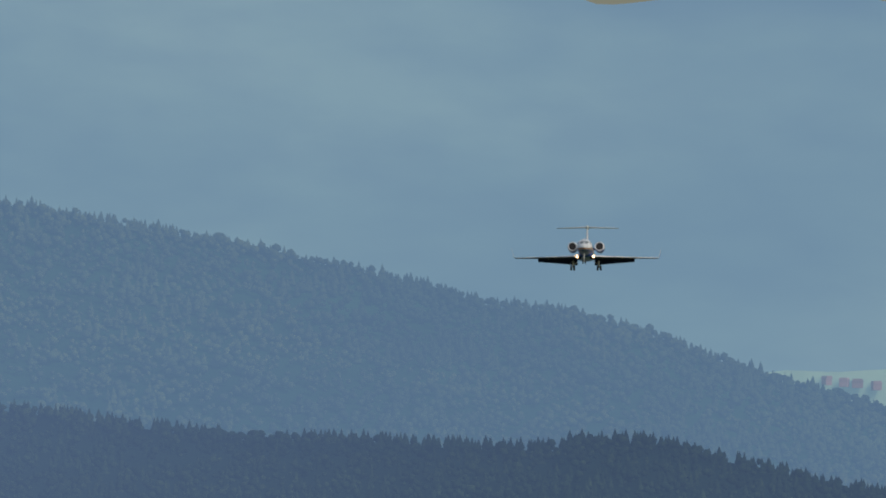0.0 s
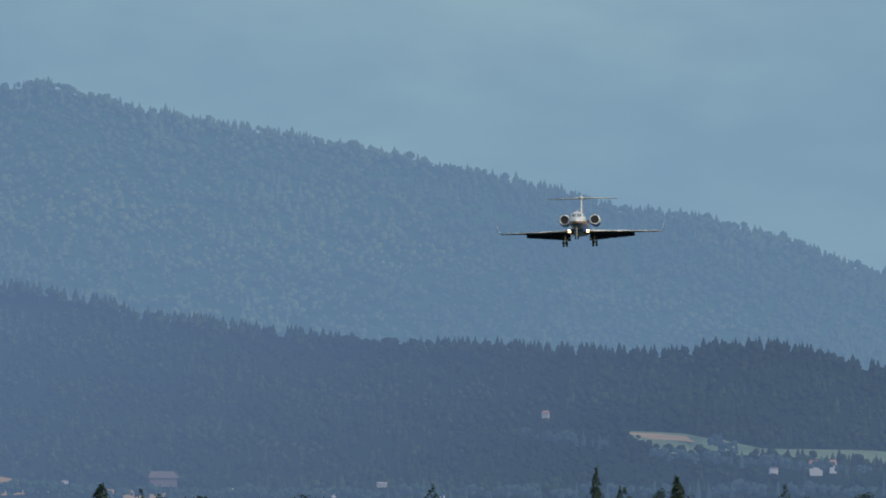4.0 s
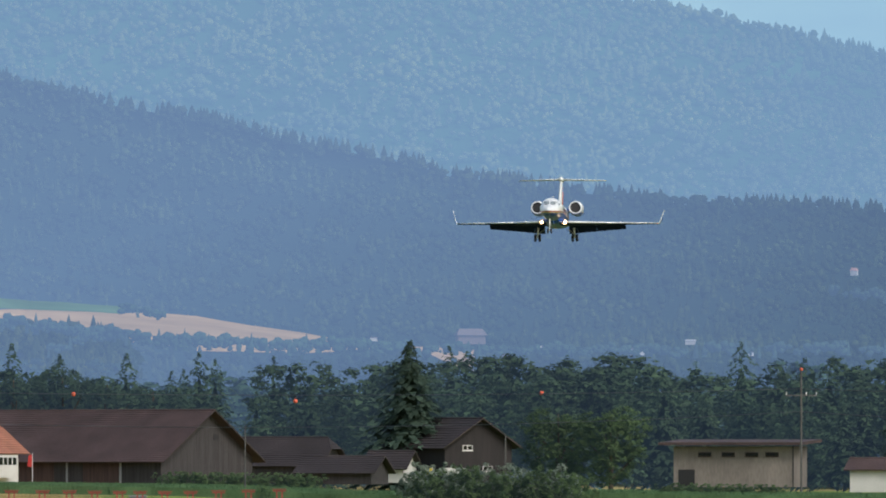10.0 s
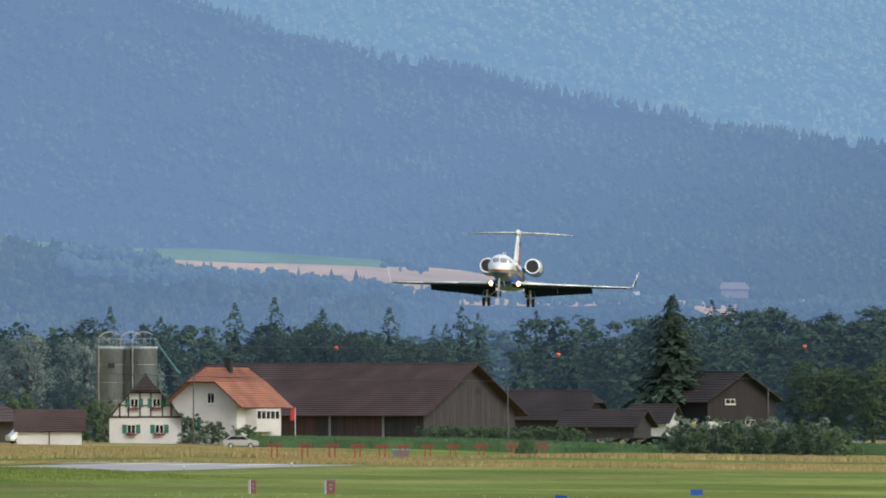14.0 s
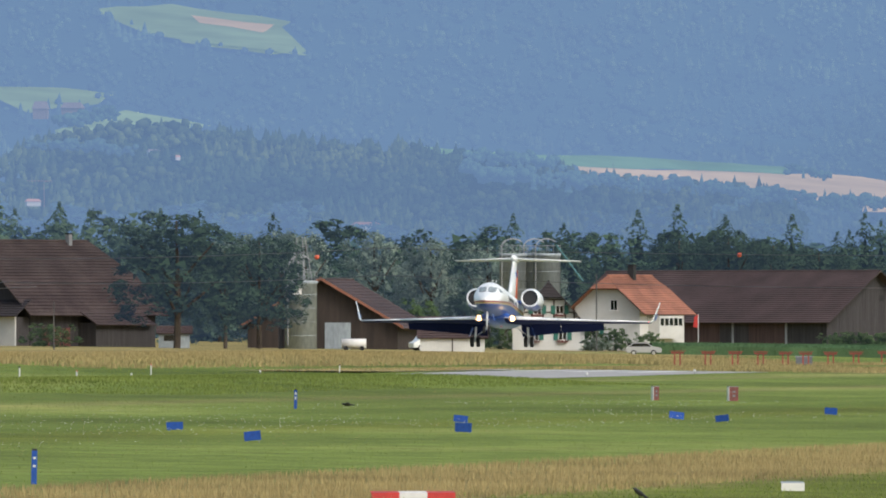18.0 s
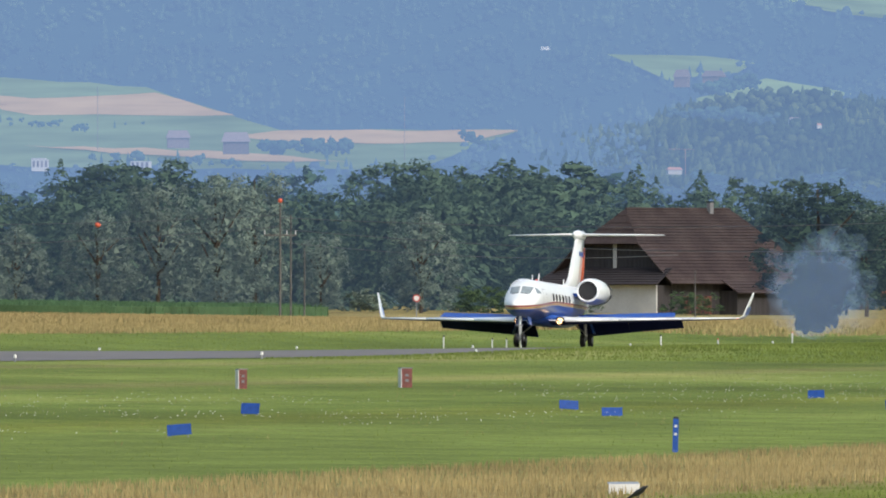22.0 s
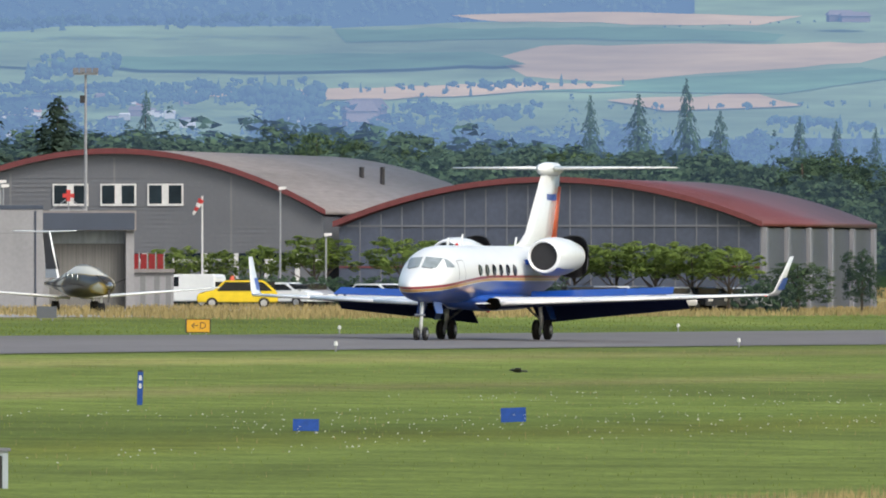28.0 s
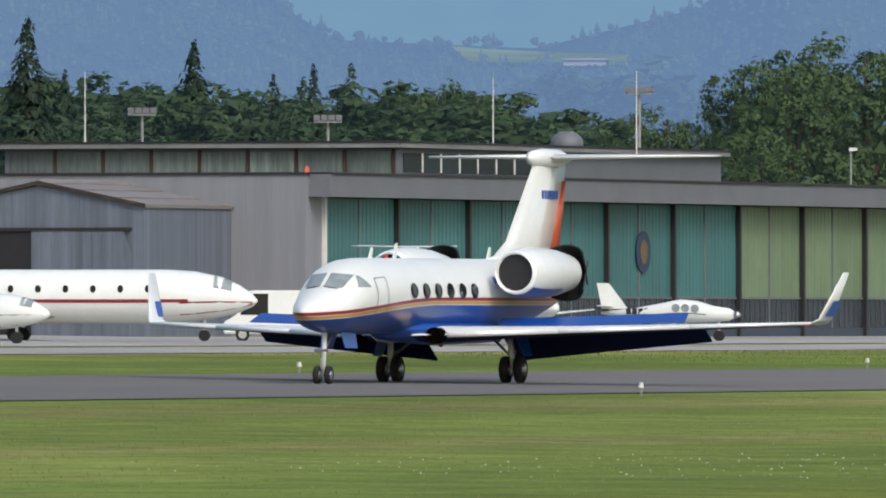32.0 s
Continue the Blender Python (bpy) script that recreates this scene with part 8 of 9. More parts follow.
for b, d in ((8.895, 729), (9.81, 404), (16.402, 409)):
    ob = thing("marker_post", facing(b, d) @ pose(0, 0, 0, 0, 1.5, 0), "dark blue marker post with white reflectors", "post", "blue marker posts")
    part("post", box(BM(), -0.07, 0.07, -0.04, 0.04, -0.1, 0.83), M_SIGNBLUE, ob)
    part("cap", prism(BM(), [(-0.075, 0.831), (0.075, 0.831), (0.05, 0.88), (-0.05, 0.88)], -0.045, 0.045), M_BLACK, ob)
    for z in (0.42, 0.62):
        part("reflector", box(BM(), -0.035, 0.035, -0.055, -0.041, z, z + 0.12 if d > 405 else z + 0.06), M_SIGNWHITE, ob)
for k, (b, d, w, h) in enumerate(((10.753, 619, 0.42, 0.72), (11.327, 602, 0.32, 0.70), (7.364, 845, 0.50, 0.72), (7.635, 841, 0.30, 0.70), (6.16, 626, 0.40, 0.78), (6.486, 585, 0.36, 0.80))):
    grey = k > 3
    ob = thing("distance_marker", facing(b, d, 0, 20), "weathered grey marker box in the grass" if grey else "faded red distance marker box with white lettering", "marker", "marker boxes")
    bx = part("box", box(BM(), -w / 2, w / 2, -0.15, 0.15, -0.1, h), M_GREYWALL if grey else M_REDBROWN, ob)
    part("side_plate", box(BM(), -w / 2 - 0.03, -w / 2 - 0.002, -0.16, 0.16, -0.1, h), M_GREY if grey else M_SIGNWHITE, bx)
    part("top_plate", box(BM(), -w / 2 - 0.02, w / 2 + 0.02, -0.17, 0.17, h + 0.003, h + 0.04), M_GREYWALL, bx)
    if not grey:
        for z in (0.22, 0.42):
            part("bar", box(BM(), -w * 0.16, w * 0.16, -0.162, -0.152, z, z + 0.1), M_GREY, bx)
ob = thing("striped_board", facing(8.482, 372, 0, 8), "long low board striped red and white", "marker")
for k in range(3):
    x = -0.96 + 0.64 * k
    sec = part("board_section", prism(BM(), [(x, 0.03), (x + 0.637, 0.03), (x + 0.637, 0.26), (x, 0.26)], -0.04, 0.04), M_SIGNWHITE if k == 1 else M_RED, ob)
    part("section_top", slab(BM(), (x, -0.04, 0.262), (x + 0.637, -0.04, 0.262), (x + 0.637, 0.25, 0.30), (x, 0.25, 0.30), 0.02), M_SIGNWHITE if k == 1 else M_RED, sec)
    part("foot", box(BM(), x + 0.28, x + 0.36, -0.02, 0.12, -0.1, 0.03), M_POLE, ob)
for b, d, w in ((7.154, 411, 0.58), (9.988, 326, 0.62), (12.36, 312, 0.7)):
    ob = thing("white_board", facing(b, d, 0, 6), "low white-topped marker board in the grass", "marker", "white marker boards")
    part("front", box(BM(), -w / 2, w / 2, -0.03, 0.03, 0.0, 0.2), M_SIGNWHITE, ob)
    part("top", slab(BM(), (-w / 2, -0.03, 0.203), (w / 2, -0.03, 0.203), (w / 2, 0.3, 0.24), (-w / 2, 0.3, 0.24), 0.02), M_CONCRETE, ob)
ob = thing("yellow_marker", facing(13.163, 307), "small bright yellow marker on a stake", "marker")
part("stake", rod(BM(), (0, 0, -0.1), (0, 0, 0.2), 0.02, None, 6), M_LEMON, ob)
bm = BM()
loft(bm, [oval(y, 0, 0.27, 0.055, 0.1, 14) for y in (-0.03, 0.03)])
part("paddle", bm, M_LEMON, ob, "", 50)
ob = thing("transformer_box", facing(16.925, 275, 0, 10), "grey slatted cable cabinet in the grass", "cabinet")
part("body", box(BM(), -0.28, 0.28, -0.15, 0.25, -0.3, 0.62), M_CONCRETE, ob)
part("lid", box(BM(), -0.32, 0.32, -0.19, 0.29, 0.623, 0.68), M_GREY, ob)
for x in (-0.14, 0.06):
    part("slot", box(BM(), x, x + 0.12, -0.165, -0.151, 0.0, 0.55), M_DARK, ob)


def runway_sign(b, d, w, h, text, panels, yaw=10, label="orange taxiway sign with black lettering"):
    ob = thing("taxiway_sign", facing(b, d, 0, yaw), label, "sign", "taxiway signs")
    part("back", box(BM(), -w / 2 - 0.04, w / 2 + 0.04, 0.0, 0.12, 0.1, 0.18 + h), M_BLACK, ob)
    for k, (c, txt) in enumerate(panels):
        x0 = -w / 2 + w * k / len(panels)
        x1 = -w / 2 + w * (k + 1) / len(panels)
        pn = part("panel", box(BM(), x0, x1 - 0.01, -0.02, -0.002, 0.14, 0.14 + h), c, ob)
        if txt:
            glyph(txt, h * 0.78, M_YELLOW if c is M_BLACK else M_BLACK, "lettering", pn, pose((x0 + x1) / 2, -0.028, 0.14 + h / 2, 90, 0, 0), "sign lettering")
    for s in (-1, 1):
        part("leg", rod(BM(), (s * w * 0.35, 0.06, -0.1), (s * w * 0.35, 0.06, 0.1), 0.03, None, 6), M_POLE, ob)


runway_sign(12.409, 945, 1.15, 0.6, "", [(M_YELLOW, "\u2190F")])
runway_sign(16.197, 700, 1.0, 0.52, "", [(M_YELLOW, "\u2190D")])
runway_sign(15.174, 985, 2.7, 0.42, "", [(M_YELLOW, "\u2190F"), (M_BLACK, "K"), (M_YELLOW, "F\u2192")])
runway_sign(18.371, 713, 1.55, 0.5, "", [(M_BLACK, "K"), (M_YELLOW, "D\u2192")])
runway_sign(17.417, 753, 0.85, 0.46, "", [(M_YELLOW, "")], -60, "orange taxiway sign seen from its back")
runway_sign(14.383, 1048, 1.25, 0.36, "", [(M_RED, "")], 10, "red runway holding sign with plain bars")
for b, d in ((13.115, 879), (18.152, 623), (16.727, 787)):
    ob = thing("sign_back", facing(b, d, 0, -20), "grey back of an airfield sign", "sign", "sign backs")
    part("plate", box(BM(), -0.5, 0.5, -0.04, 0.04, 0.12, 0.68), M_GREY, ob)
    for s in (-1, 1):
        part("leg", box(BM(), s * 0.3 - 0.03, s * 0.3 + 0.03, -0.02, 0.02, -0.1, 0.12), M_POLE, ob)
# edge lights along both runway edges
for k in range(15):
    for x in (-163.2, -196.8):
        y = 400 + 60 * k
        ob = thing("edge_light", pose(x, y, ground_z(x, y)), "small white runway edge light on a stem", "lamp", "runway edge lights")
        part("stem", rod(BM(), (0, 0, -0.05), (0, 0, 0.22), 0.035, None, 6), M_POLE, ob)
        part("lamp_head", rod(BM(), (0, 0, 0.221), (0, 0, 0.38), 0.09, 0.06, 8), M_SIGNWHITE, ob)
for b, d, top in ((9.40, 1150, 0.9), (9.86, 1130, 0.9), (9.66, 1150, 0.6), (10.35, 1120, 0.8), (10.40, 1118, 0.6), (10.45, 1117, 0.6), (8.74, 1200, 0.6), (10.62, 1000, 0.7)):
    ob = thing("marker_stake", facing(b, d), "white plastic stake at the runway", "post", "white stakes")
    part("stake", rod(BM(), (0, 0, -0.1), (0, 0, top), 0.05, None, 6), M_SIGNWHITE, ob)
    part("tip", rod(BM(), (0, 0, top + 0.003), (0, 0, top + 0.12), 0.055, 0.03, 6), M_ORANGE if d == 1150 else M_BLACK, ob)

# localizer antennas: red T-shaped frames in a row
ANT = None
M_ANTRED = mat("weathered_red_antenna_paint", (0.30, 0.06, 0.045), 0.6, vary=0.2, scale=3)
for b, d in ((7.558, 1560), (7.451, 1566), (7.356, 1572), (7.267, 1578), (7.18, 1584), (7.109, 1590), (7.022, 1596), (6.933, 1602), (6.834, 1608), (6.729, 1614), (6.621, 1620)):
    m = facing(b, d, 0, 0)
    if ANT:
        copy_thing(ANT, m)
        continue
    ANT = thing("localizer_antenna", m, "red T-shaped antenna on twin legs", "antenna", "localizer antennas")
    for s in (-1, 1):
        part("leg", box(BM(), s * 0.26 - 0.07, s * 0.26 + 0.07, -0.07, 0.07, -0.3, 1.25), M_ANTRED, ANT)
    part("crossbar", box(BM(), -0.62, 0.62, -0.14, 0.14, 1.26, 1.42), M_ANTRED, ANT)
    part("element", rod(BM(), (-0.72, -0.3, 1.5), (0.72, -0.3, 1.5), 0.04, None, 6), M_ANTRED, ANT)
    part("foot_plate", box(BM(), -0.5, 0.5, -0.2, 0.2, -0.3, 0.02), M_CONCRETE, ANT)
ob = thing("equipment_hut", facing(7.115, 1592), "small pale equipment box behind the antennas", "cabinet")
part("body", box(BM(), -0.8, 0.8, 0.4, 1.4, -0.2, 1.0), M_GREY, ob)
part("lid", box(BM(), -0.9, 0.9, 0.3, 1.5, 1.003, 1.1), M_CONCRETE, ob)

# ---- masts, poles, wires ----
ob = thing("striped_mast", facing(12.488, 1273), "slim lattice mast striped red and white", "mast")
for k in range(7):
    z0 = 9.2 * k / 7
    bm = BM()
    for a in (0, 2.1, 4.2):
        rod(bm, (0.13 * math.cos(a), 0.13 * math.sin(a), z0), (0.13 * math.cos(a), 0.13 * math.sin(a), z0 + 9.2 / 7 - 0.005), 0.05, None, 5)
    for q in range(4):
        zz = z0 + 9.2 / 7 * (q + 0.5) / 4
        for a in (0, 2.1, 4.2):
            rod(bm, (0.13 * math.cos(a), 0.13 * math.sin(a), zz - 0.15), (0.13 * math.cos(a + 2.1), 0.13 * math.sin(a + 2.1), zz + 0.15), 0.035, None, 4)
    part("mast_section", bm, M_RED if k % 2 == 0 else M_SIGNWHITE, ob)
part("control_box", box(BM(), -0.75, -0.28, -0.2, 0.2, -0.1, 1.5), M_GREY, ob)


def pole(b, d, h, label, arm=None, r=0.14, e_foot=None):
    p = polar(b, d)
    z = spot(b, d).z if e_foot is None else elev(e_foot, d)
    ob = thing("utility_pole", pose(p.x, p.y, z, 0, 0, b), label, "pole", "wooden poles")
    part("shaft", rod(BM(), (0, 0, -1.0), (0, 0, h), r * 0.75, r * 0.55, 8), M_WOODPOLE, ob)
    if arm:
        part("crossarm", box(BM(), -arm, arm, -0.07, 0.07, h - 3.0, h - 2.85), M_WOODPOLE, ob)
        for x in (-arm + 0.1, 0.6, arm - 0.1):
            part("insulator", rod(BM(), (x, 0, h - 2.85), (x, 0, h - 2.5), 0.06, 0.04, 6), M_SIGNWHITE, ob)
        part("warning_ball", ball(BM(), (0, 0, h + 0.2), 0.22, 1, 10, 6), M_ORANGE, ob)
    return ob


pole(4.795, 1960, elev(0.392, 1960) - spot(4.795, 1960).z, "tall wooden power pole with a crossarm", 1.9, 0.2)
pole(11.192, 1480, elev(0.382, 1480) - spot(11.192, 1480).z, "tall wooden power pole with a crossarm", 1.5, 0.16)
pole(11.155, 1483, elev(0.34, 1483) - spot(11.155, 1483).z, "grey wooden stay pole by the road", None, 0.13)
pole(11.107, 1500, 6.4, "short grey wooden pole by willows", None, 0.12)
pole(6.741, 1860, 8.2, "grey wooden pole by the barn", None, 0.13)
pole(7.841, 1950, 9.2, "grey wooden pole with a transformer box", None, 0.14)
pole(5.83, 1900, 8.0, "grey wooden pole before the chalet", None, 0.13)
pole(9.74, 1700, 5.0, "grey wooden pole by the farmhouse", None, 0.1)


def wire(points, r, name="power_line", balls=()):
    """A sagging cable through points (bearing, distance, height)."""
    ob = thing(name, pose(0, 0, 0), "thin sagging power line", "cable", "power lines", "structure")
    bm = BM()
    for (b0, d0, z0, b1, d1, z1, sag) in points:
        n = 14
        pts = [polar(b0, d0, z0).lerp(polar(b1, d1, z1), k / n) - Vector((0, 0, sag * 4 * (k / n) * (1 - k / n))) for k in range(n + 1)]
        for a, c in zip(pts, pts[1:]):
            rod(bm, a, c, r, None, 4, caps=False)
    part("cable", bm, M_BLACK, ob)
    for b, d, e in balls:
        part("warning_ball", ball(BM(), polar(b, d, elev(e, d)), 0.26, 1, 10, 6), M_ORANGE, ob, "orange warning ball")


Z = lambda e, d: elev(e, d)
wire([(11.192, 1480, Z(0.33, 1480), 8.6, 1700, Z(0.335, 1700), 1.0), (8.6, 1700, Z(0.335, 1700), 4.795, 1960, Z(0.33, 1960), 0.8), (4.795, 1960, Z(0.33, 1960), 2.5, 2100, Z(0.33, 2100), 0.8)], 0.035,
     balls=((7.341, 1790, 0.311), (6.565, 1840, 0.287), (5.703, 1900, 0.315), (8.82, 1690, 0.303), (4.146, 2000, 0.315)))
wire([(11.192, 1480, Z(0.29, 1480), 8.6, 1700, Z(0.24, 1700), 1.4), (8.6, 1700, Z(0.24, 1700), 4.795, 1960, Z(0.25, 1960), 1.6), (4.795, 1960, Z(0.25, 1960), 2.5, 2100, Z(0.26, 2100), 1.6)], 0.035)
wire([(11.192, 1480, Z(0.30, 1480), 13.2, 1330, Z(0.24, 1330), 0.8), (13.2, 1330, Z(0.24, 1330), 16, 1250, Z(0.2, 1250), 0.6)], 0.03, balls=((11.83, 1430, 0.305),))
wire([(11.192, 1480, Z(0.34, 1480), 13.2, 1330, Z(0.32, 1330), 0.6)], 0.025)
wire([(11.192, 1480, Z(0.245, 1480), 9.8, 1700, Z(0.20, 1700), 0.8)], 0.03)
# three flagless poles, road signs
for k, b in enumerate((13.045, 12.99, 12.93)):
    ob = thing("flagpole", facing(b, 1400), "thin white empty flagpole", "pole", "flagpoles")
    part("shaft", rod(BM(), (0, 0, -0.2), (0, 0, 5.4), 0.06, 0.05, 6), M_SIGNWHITE, ob)
    part("foot", box(BM(), -0.15, 0.15, -0.15, 0.15, -0.2, 0.1), M_CONCRETE, ob)


def road_sign(b, d, h, kind):
    ob = thing("road_sign", facing(b, d), "round red-rimmed road sign on a post", "sign", "road signs")
    part("post", rod(BM(), (0, 0.05, -0.2), (0, 0.05, h), 0.04, None, 6), M_POLE, ob)
    for r, y, c in ((0.36, 0.0, M_RED), (0.26, -0.02, M_SIGNWHITE)):
        part("disc", rod(BM(), (0, y, h - 0.3), (0, y - 0.02, h - 0.3), r, None, 18), c, ob)
    if kind:
        part("lower_plate", box(BM(), -0.4, 0.4, -0.02, 0.0, h - 1.4, h - 0.75), M_SIGNBLUE, ob)


road_sign(12.885, 1448, 3.0, 1)
road_sign(12.282, 1480, 2.6, 1)
road_sign(10.715, 1560, 2.2, 0)
ob = thing("info_board", facing(12.77, 1440), "white notice board on a post", "sign")
part("board", box(BM(), -0.45, 0.45, -0.03, 0.03, 1.9, 3.1), M_SIGNWHITE, ob)
part("post", rod(BM(), (0, 0, -0.2), (0, 0, 1.9), 0.06, None, 6), M_POLE, ob)
# flags on the farm
for b, d, h, c in ((7.485, 1900, 4.6, M_RED), (6.085, 2050, 3.8, M_LEMON)):
    ob = thing("flag", facing(b, d), "small limp flag on a thin pole", "flag", "flags")
    part("shaft", rod(BM(), (0, 0, -0.3), (0, 0, h), 0.05, 0.04, 6), M_SIGNWHITE, ob)
    part("cloth", slab(BM(), (-0.05, 0, h - 0.1), (-0.05, 0, h - 1.6), (-0.6, 0.05, h - 1.5), (-0.45, 0.02, h - 0.3), 0.02), c, ob)


def light_mast(b, d, e_top, label, e_foot=None, big=True):
    p = polar(b, d)
    z = spot(b, d).z
    h = elev(e_top, d) - z
    ob = thing("light_mast", pose(p.x, p.y, z, 0, 0, b), label, "lamp", "apron light masts")
    part("shaft", rod(BM(), (0, 0, -0.2), (0, 0, h), 0.13 if big else 0.07, 0.07 if big else 0.05, 8), M_POLE, ob)
    if big:
        part("head_frame", box(BM(), -0.75, 0.75, -0.4, 0.4, h + 0.003, h + 0.12), M_POLE, ob)
        for x in (-0.6, -0.2, 0.2, 0.6):
            part("floodlight", box(BM(), x - 0.17, x + 0.17, -0.5, -0.1, h + 0.125, h + 0.42), M_GREY, ob)
        part("camera_box", box(BM(), -0.35, -0.05, -0.45, -0.14, h - 1.7, h - 1.25), M_BLACK, ob)
    else:
        part("lamp_head", prism(BM(), [(-0.1, h), (0.35, h + 0.05), (0.35, h + 0.2), (-0.1, h + 0.2)], -0.15, 0.15), M_SIGNWHITE, ob)


for b, d, e in ((18.212, 925, 0.775), (17.378, 950, 0.765), (16.591, 990, 0.755), (20.63, 880, 0.69), (21.28, 865, 0.715), (19.54, 890, 0.79)):
    light_mast(b, d, e, "tall apron floodlight mast beside the hangars")
for b, d, e in ((18.65, 930, 0.585), (17.73, 905, 0.58), (17.945, 930, 0.352), (16.89, 930, 0.375), (15.91, 960, 0.352), (15.75, 970, 0.19), (14.81, 1040, 0.255), (16.88, 930, 0.36), (18.8, 880, 0.59), (17.2, 990, 0.4), (15.1, 1050, 0.24), (14.31, 1060, 0.24)):
    light_mast(b, d, e, "slim grey street lamp", big=False)
for b, d, e0, e1 in ((20.052, 812, 0.62, 0.852), (19.55, 818, 0.60, 0.87), (21.48, 800, 0.62, 0.87)):
    ob = thing("roof_aerial", facing_z(b, d, elev(0.58, d)), "thin white aerial on the hangar roof", "antenna", "roof aerials")
    part("rod", rod(BM(), (0, 0, 0), (0, 0, elev(e1, d) - elev(0.58, d)), 0.05, 0.02, 6), M_SIGNWHITE, ob)
ob = thing("windsock", facing(16.183, 945), "red and white striped windsock on a pole", "windsock")
part("shaft", rod(BM(), (0, 0, -0.1), (0, 0, 6.4), 0.06, 0.05, 6), M_SIGNWHITE, ob)
for k in range(4):
    part("sock_ring", rod(BM(), (-0.05 - 0.12 * k, 0, 6.2 - 0.22 * k), (-0.16 - 0.12 * k, 0, 5.99 - 0.22 * k), 0.19 - 0.03 * k, 0.16 - 0.03 * k, 10), M_RED if k % 2 == 0 else M_SIGNWHITE, ob)


# ---- vehicles ----
def car(m, label, paint, length=4.3, w=1.75, h=1.45, kind="car"):
    """Local -y is the side towards the camera when yaw is 0; the car lies along x."""
    ob = thing(kind, m, label, "car" if kind == "car" else "van", "parked vehicles")
    L, H = length / 2, h
    van = kind == "van"
    prof = [(-L, 0.35), (L, 0.35), (L, 0.75), (L - 0.15, 0.9), (L - 1.0, 1.0), (L - 1.55, H), (-L + 0.8, H), (-L + 0.1, 1.0 if not van else H - 0.2), (-L, 0.8)]
    if van:
        prof = [(-L, 0.35), (L, 0.35), (L, 0.9), (L - 0.6, 1.15), (L - 1.1, H - 0.05), (L - 1.3, H), (-L + 0.15, H), (-L, H - 0.15)]
    bm = BM()
    prism(bm, prof, -w / 2, w / 2)
    bmesh.ops.bevel(bm, geom=bm.edges[:], offset=0.06, segments=2, affect="EDGES")
    body = part("body", bm, paint, ob, "", 40)
    glass = [(L - 1.12, 1.0), (L - 1.6, H - 0.1), (-L + 0.85, H - 0.1), (-L + 0.3, 1.0)] if not van else [(L - 0.75, 1.2), (L - 1.2, H - 0.15), (L - 2.0, H - 0.15), (L - 2.0, 1.2)]
    part("side_glass", prism(BM(), glass[::-1], -w / 2 - 0.012, w / 2 + 0.012), M_GLASS, body)
    for x, zz in ((L - 1.28, 1), (-L + 0.42, -1)):
        part("windscreen" if zz > 0 else "rear_window", box(BM(), x - 0.25, x + 0.25, -w / 2 + 0.15, w / 2 - 0.15, 1.06, H - 0.08), M_GLASS, body)
    for s in (-1, 1):
        part("headlight", box(BM(), L - 0.12, L + 0.01, s * (w / 2 - 0.3) - 0.17, s * (w / 2 - 0.3) + 0.17, 0.62, 0.78), M_SIGNWHITE, body)
        for x in (-L + 0.8, L - 0.85):
            wh_ = part("wheel", rod(BM(), (x, s * (w / 2 - 0.2), 0.32), (x, s * (w / 2 + 0.01), 0.32), 0.32, None, 16), M_RUBBER, ob)
            part("rim", rod(BM(), (x, s * (w / 2), 0.32), (x, s * (w / 2 + 0.02), 0.32), 0.19, None, 12), M_METAL, wh_)
    return ob


M_SILVER = mat("silver_car_paint", (0.42, 0.43, 0.44), 0.3, 0.4, vary=0.05, coat=0.5)
M_DARKCAR = mat("dark_car_paint", (0.04, 0.045, 0.055), 0.25, vary=0.05, coat=0.5)
M_BEIGE = mat("beige_car_paint", (0.42, 0.34, 0.22), 0.3, vary=0.05, coat=0.5)
car(facing(7.675, 1760), "silver estate car behind the antennas", M_SILVER, 3.8)
car(facing(12.63, 1440, 0, -70), "white car seen from the front on the road", M_WHITE, 4.2)
car(facing(12.385, 1470, 0, -120), "beige car with lit headlamps on the road", M_BEIGE, 4.2)
car(facing(13.125, 1340, 0, -60), "dark grey car on the access road", M_DARKCAR, 4.3)
car(facing(12.798, 1400, 0, -75), "silver car on the access road", M_SILVER, 4.2)
car(facing(13.36, 1350, 0, -70), "white van parked by bushes", M_WHITE, 4.6, 1.9, 2.0, "van")
for k in range(26):
    b = 14.28 + 0.085 * k
    car(facing(b, 968 - 2 * (k % 4) - 0.6 * k, 0, -50 + 25 * math.sin(k * 1.7)), "parked car on the car park" if k % 3 else "parked white car on the car park", (M_WHITE, M_SILVER, M_DARKCAR, M_SILVER, M_WHITE)[k % 5], 4.1 + 0.2 * (k % 3))
yc = car(facing(16.06, 930, 0, 180), "yellow airfield estate car with an orange roof beacon", M_LEMON, 4.6, 1.8, 1.6)
part("beacon", rod(BM(), (0.3, 0, 1.605), (0.3, 0, 1.85), 0.16, 0.1, 10), M_ORANGE, yc, "orange roof beacon")
part("side_stripe", box(BM(), -1.9, 1.9, -0.925, -0.905, 0.62, 0.78), M_DARKCAR, yc, "dark chequered stripe")
car(facing(16.24, 935, 0, 160), "white van beside the yellow estate car", M_WHITE, 4.2, 1.85, 1.9, "van")
car(facing(17.10, 882, 0, 0), "black van before the rescue base", M_BLACK, 4.8, 1.9, 1.95, "van")
car(facing(20.80, 735, 0, 180), "white van with a round brown mark", M_WHITE, 5.0, 2.0, 2.3, "van")
car(facing(15.22, 964, 0, -80), "dark car by the hedge", M_DARKCAR, 4.2)
ob = thing("tank_trailer", facing(8.69, 1850), "white tank trailer by the silo", "trailer")
bm = BM()
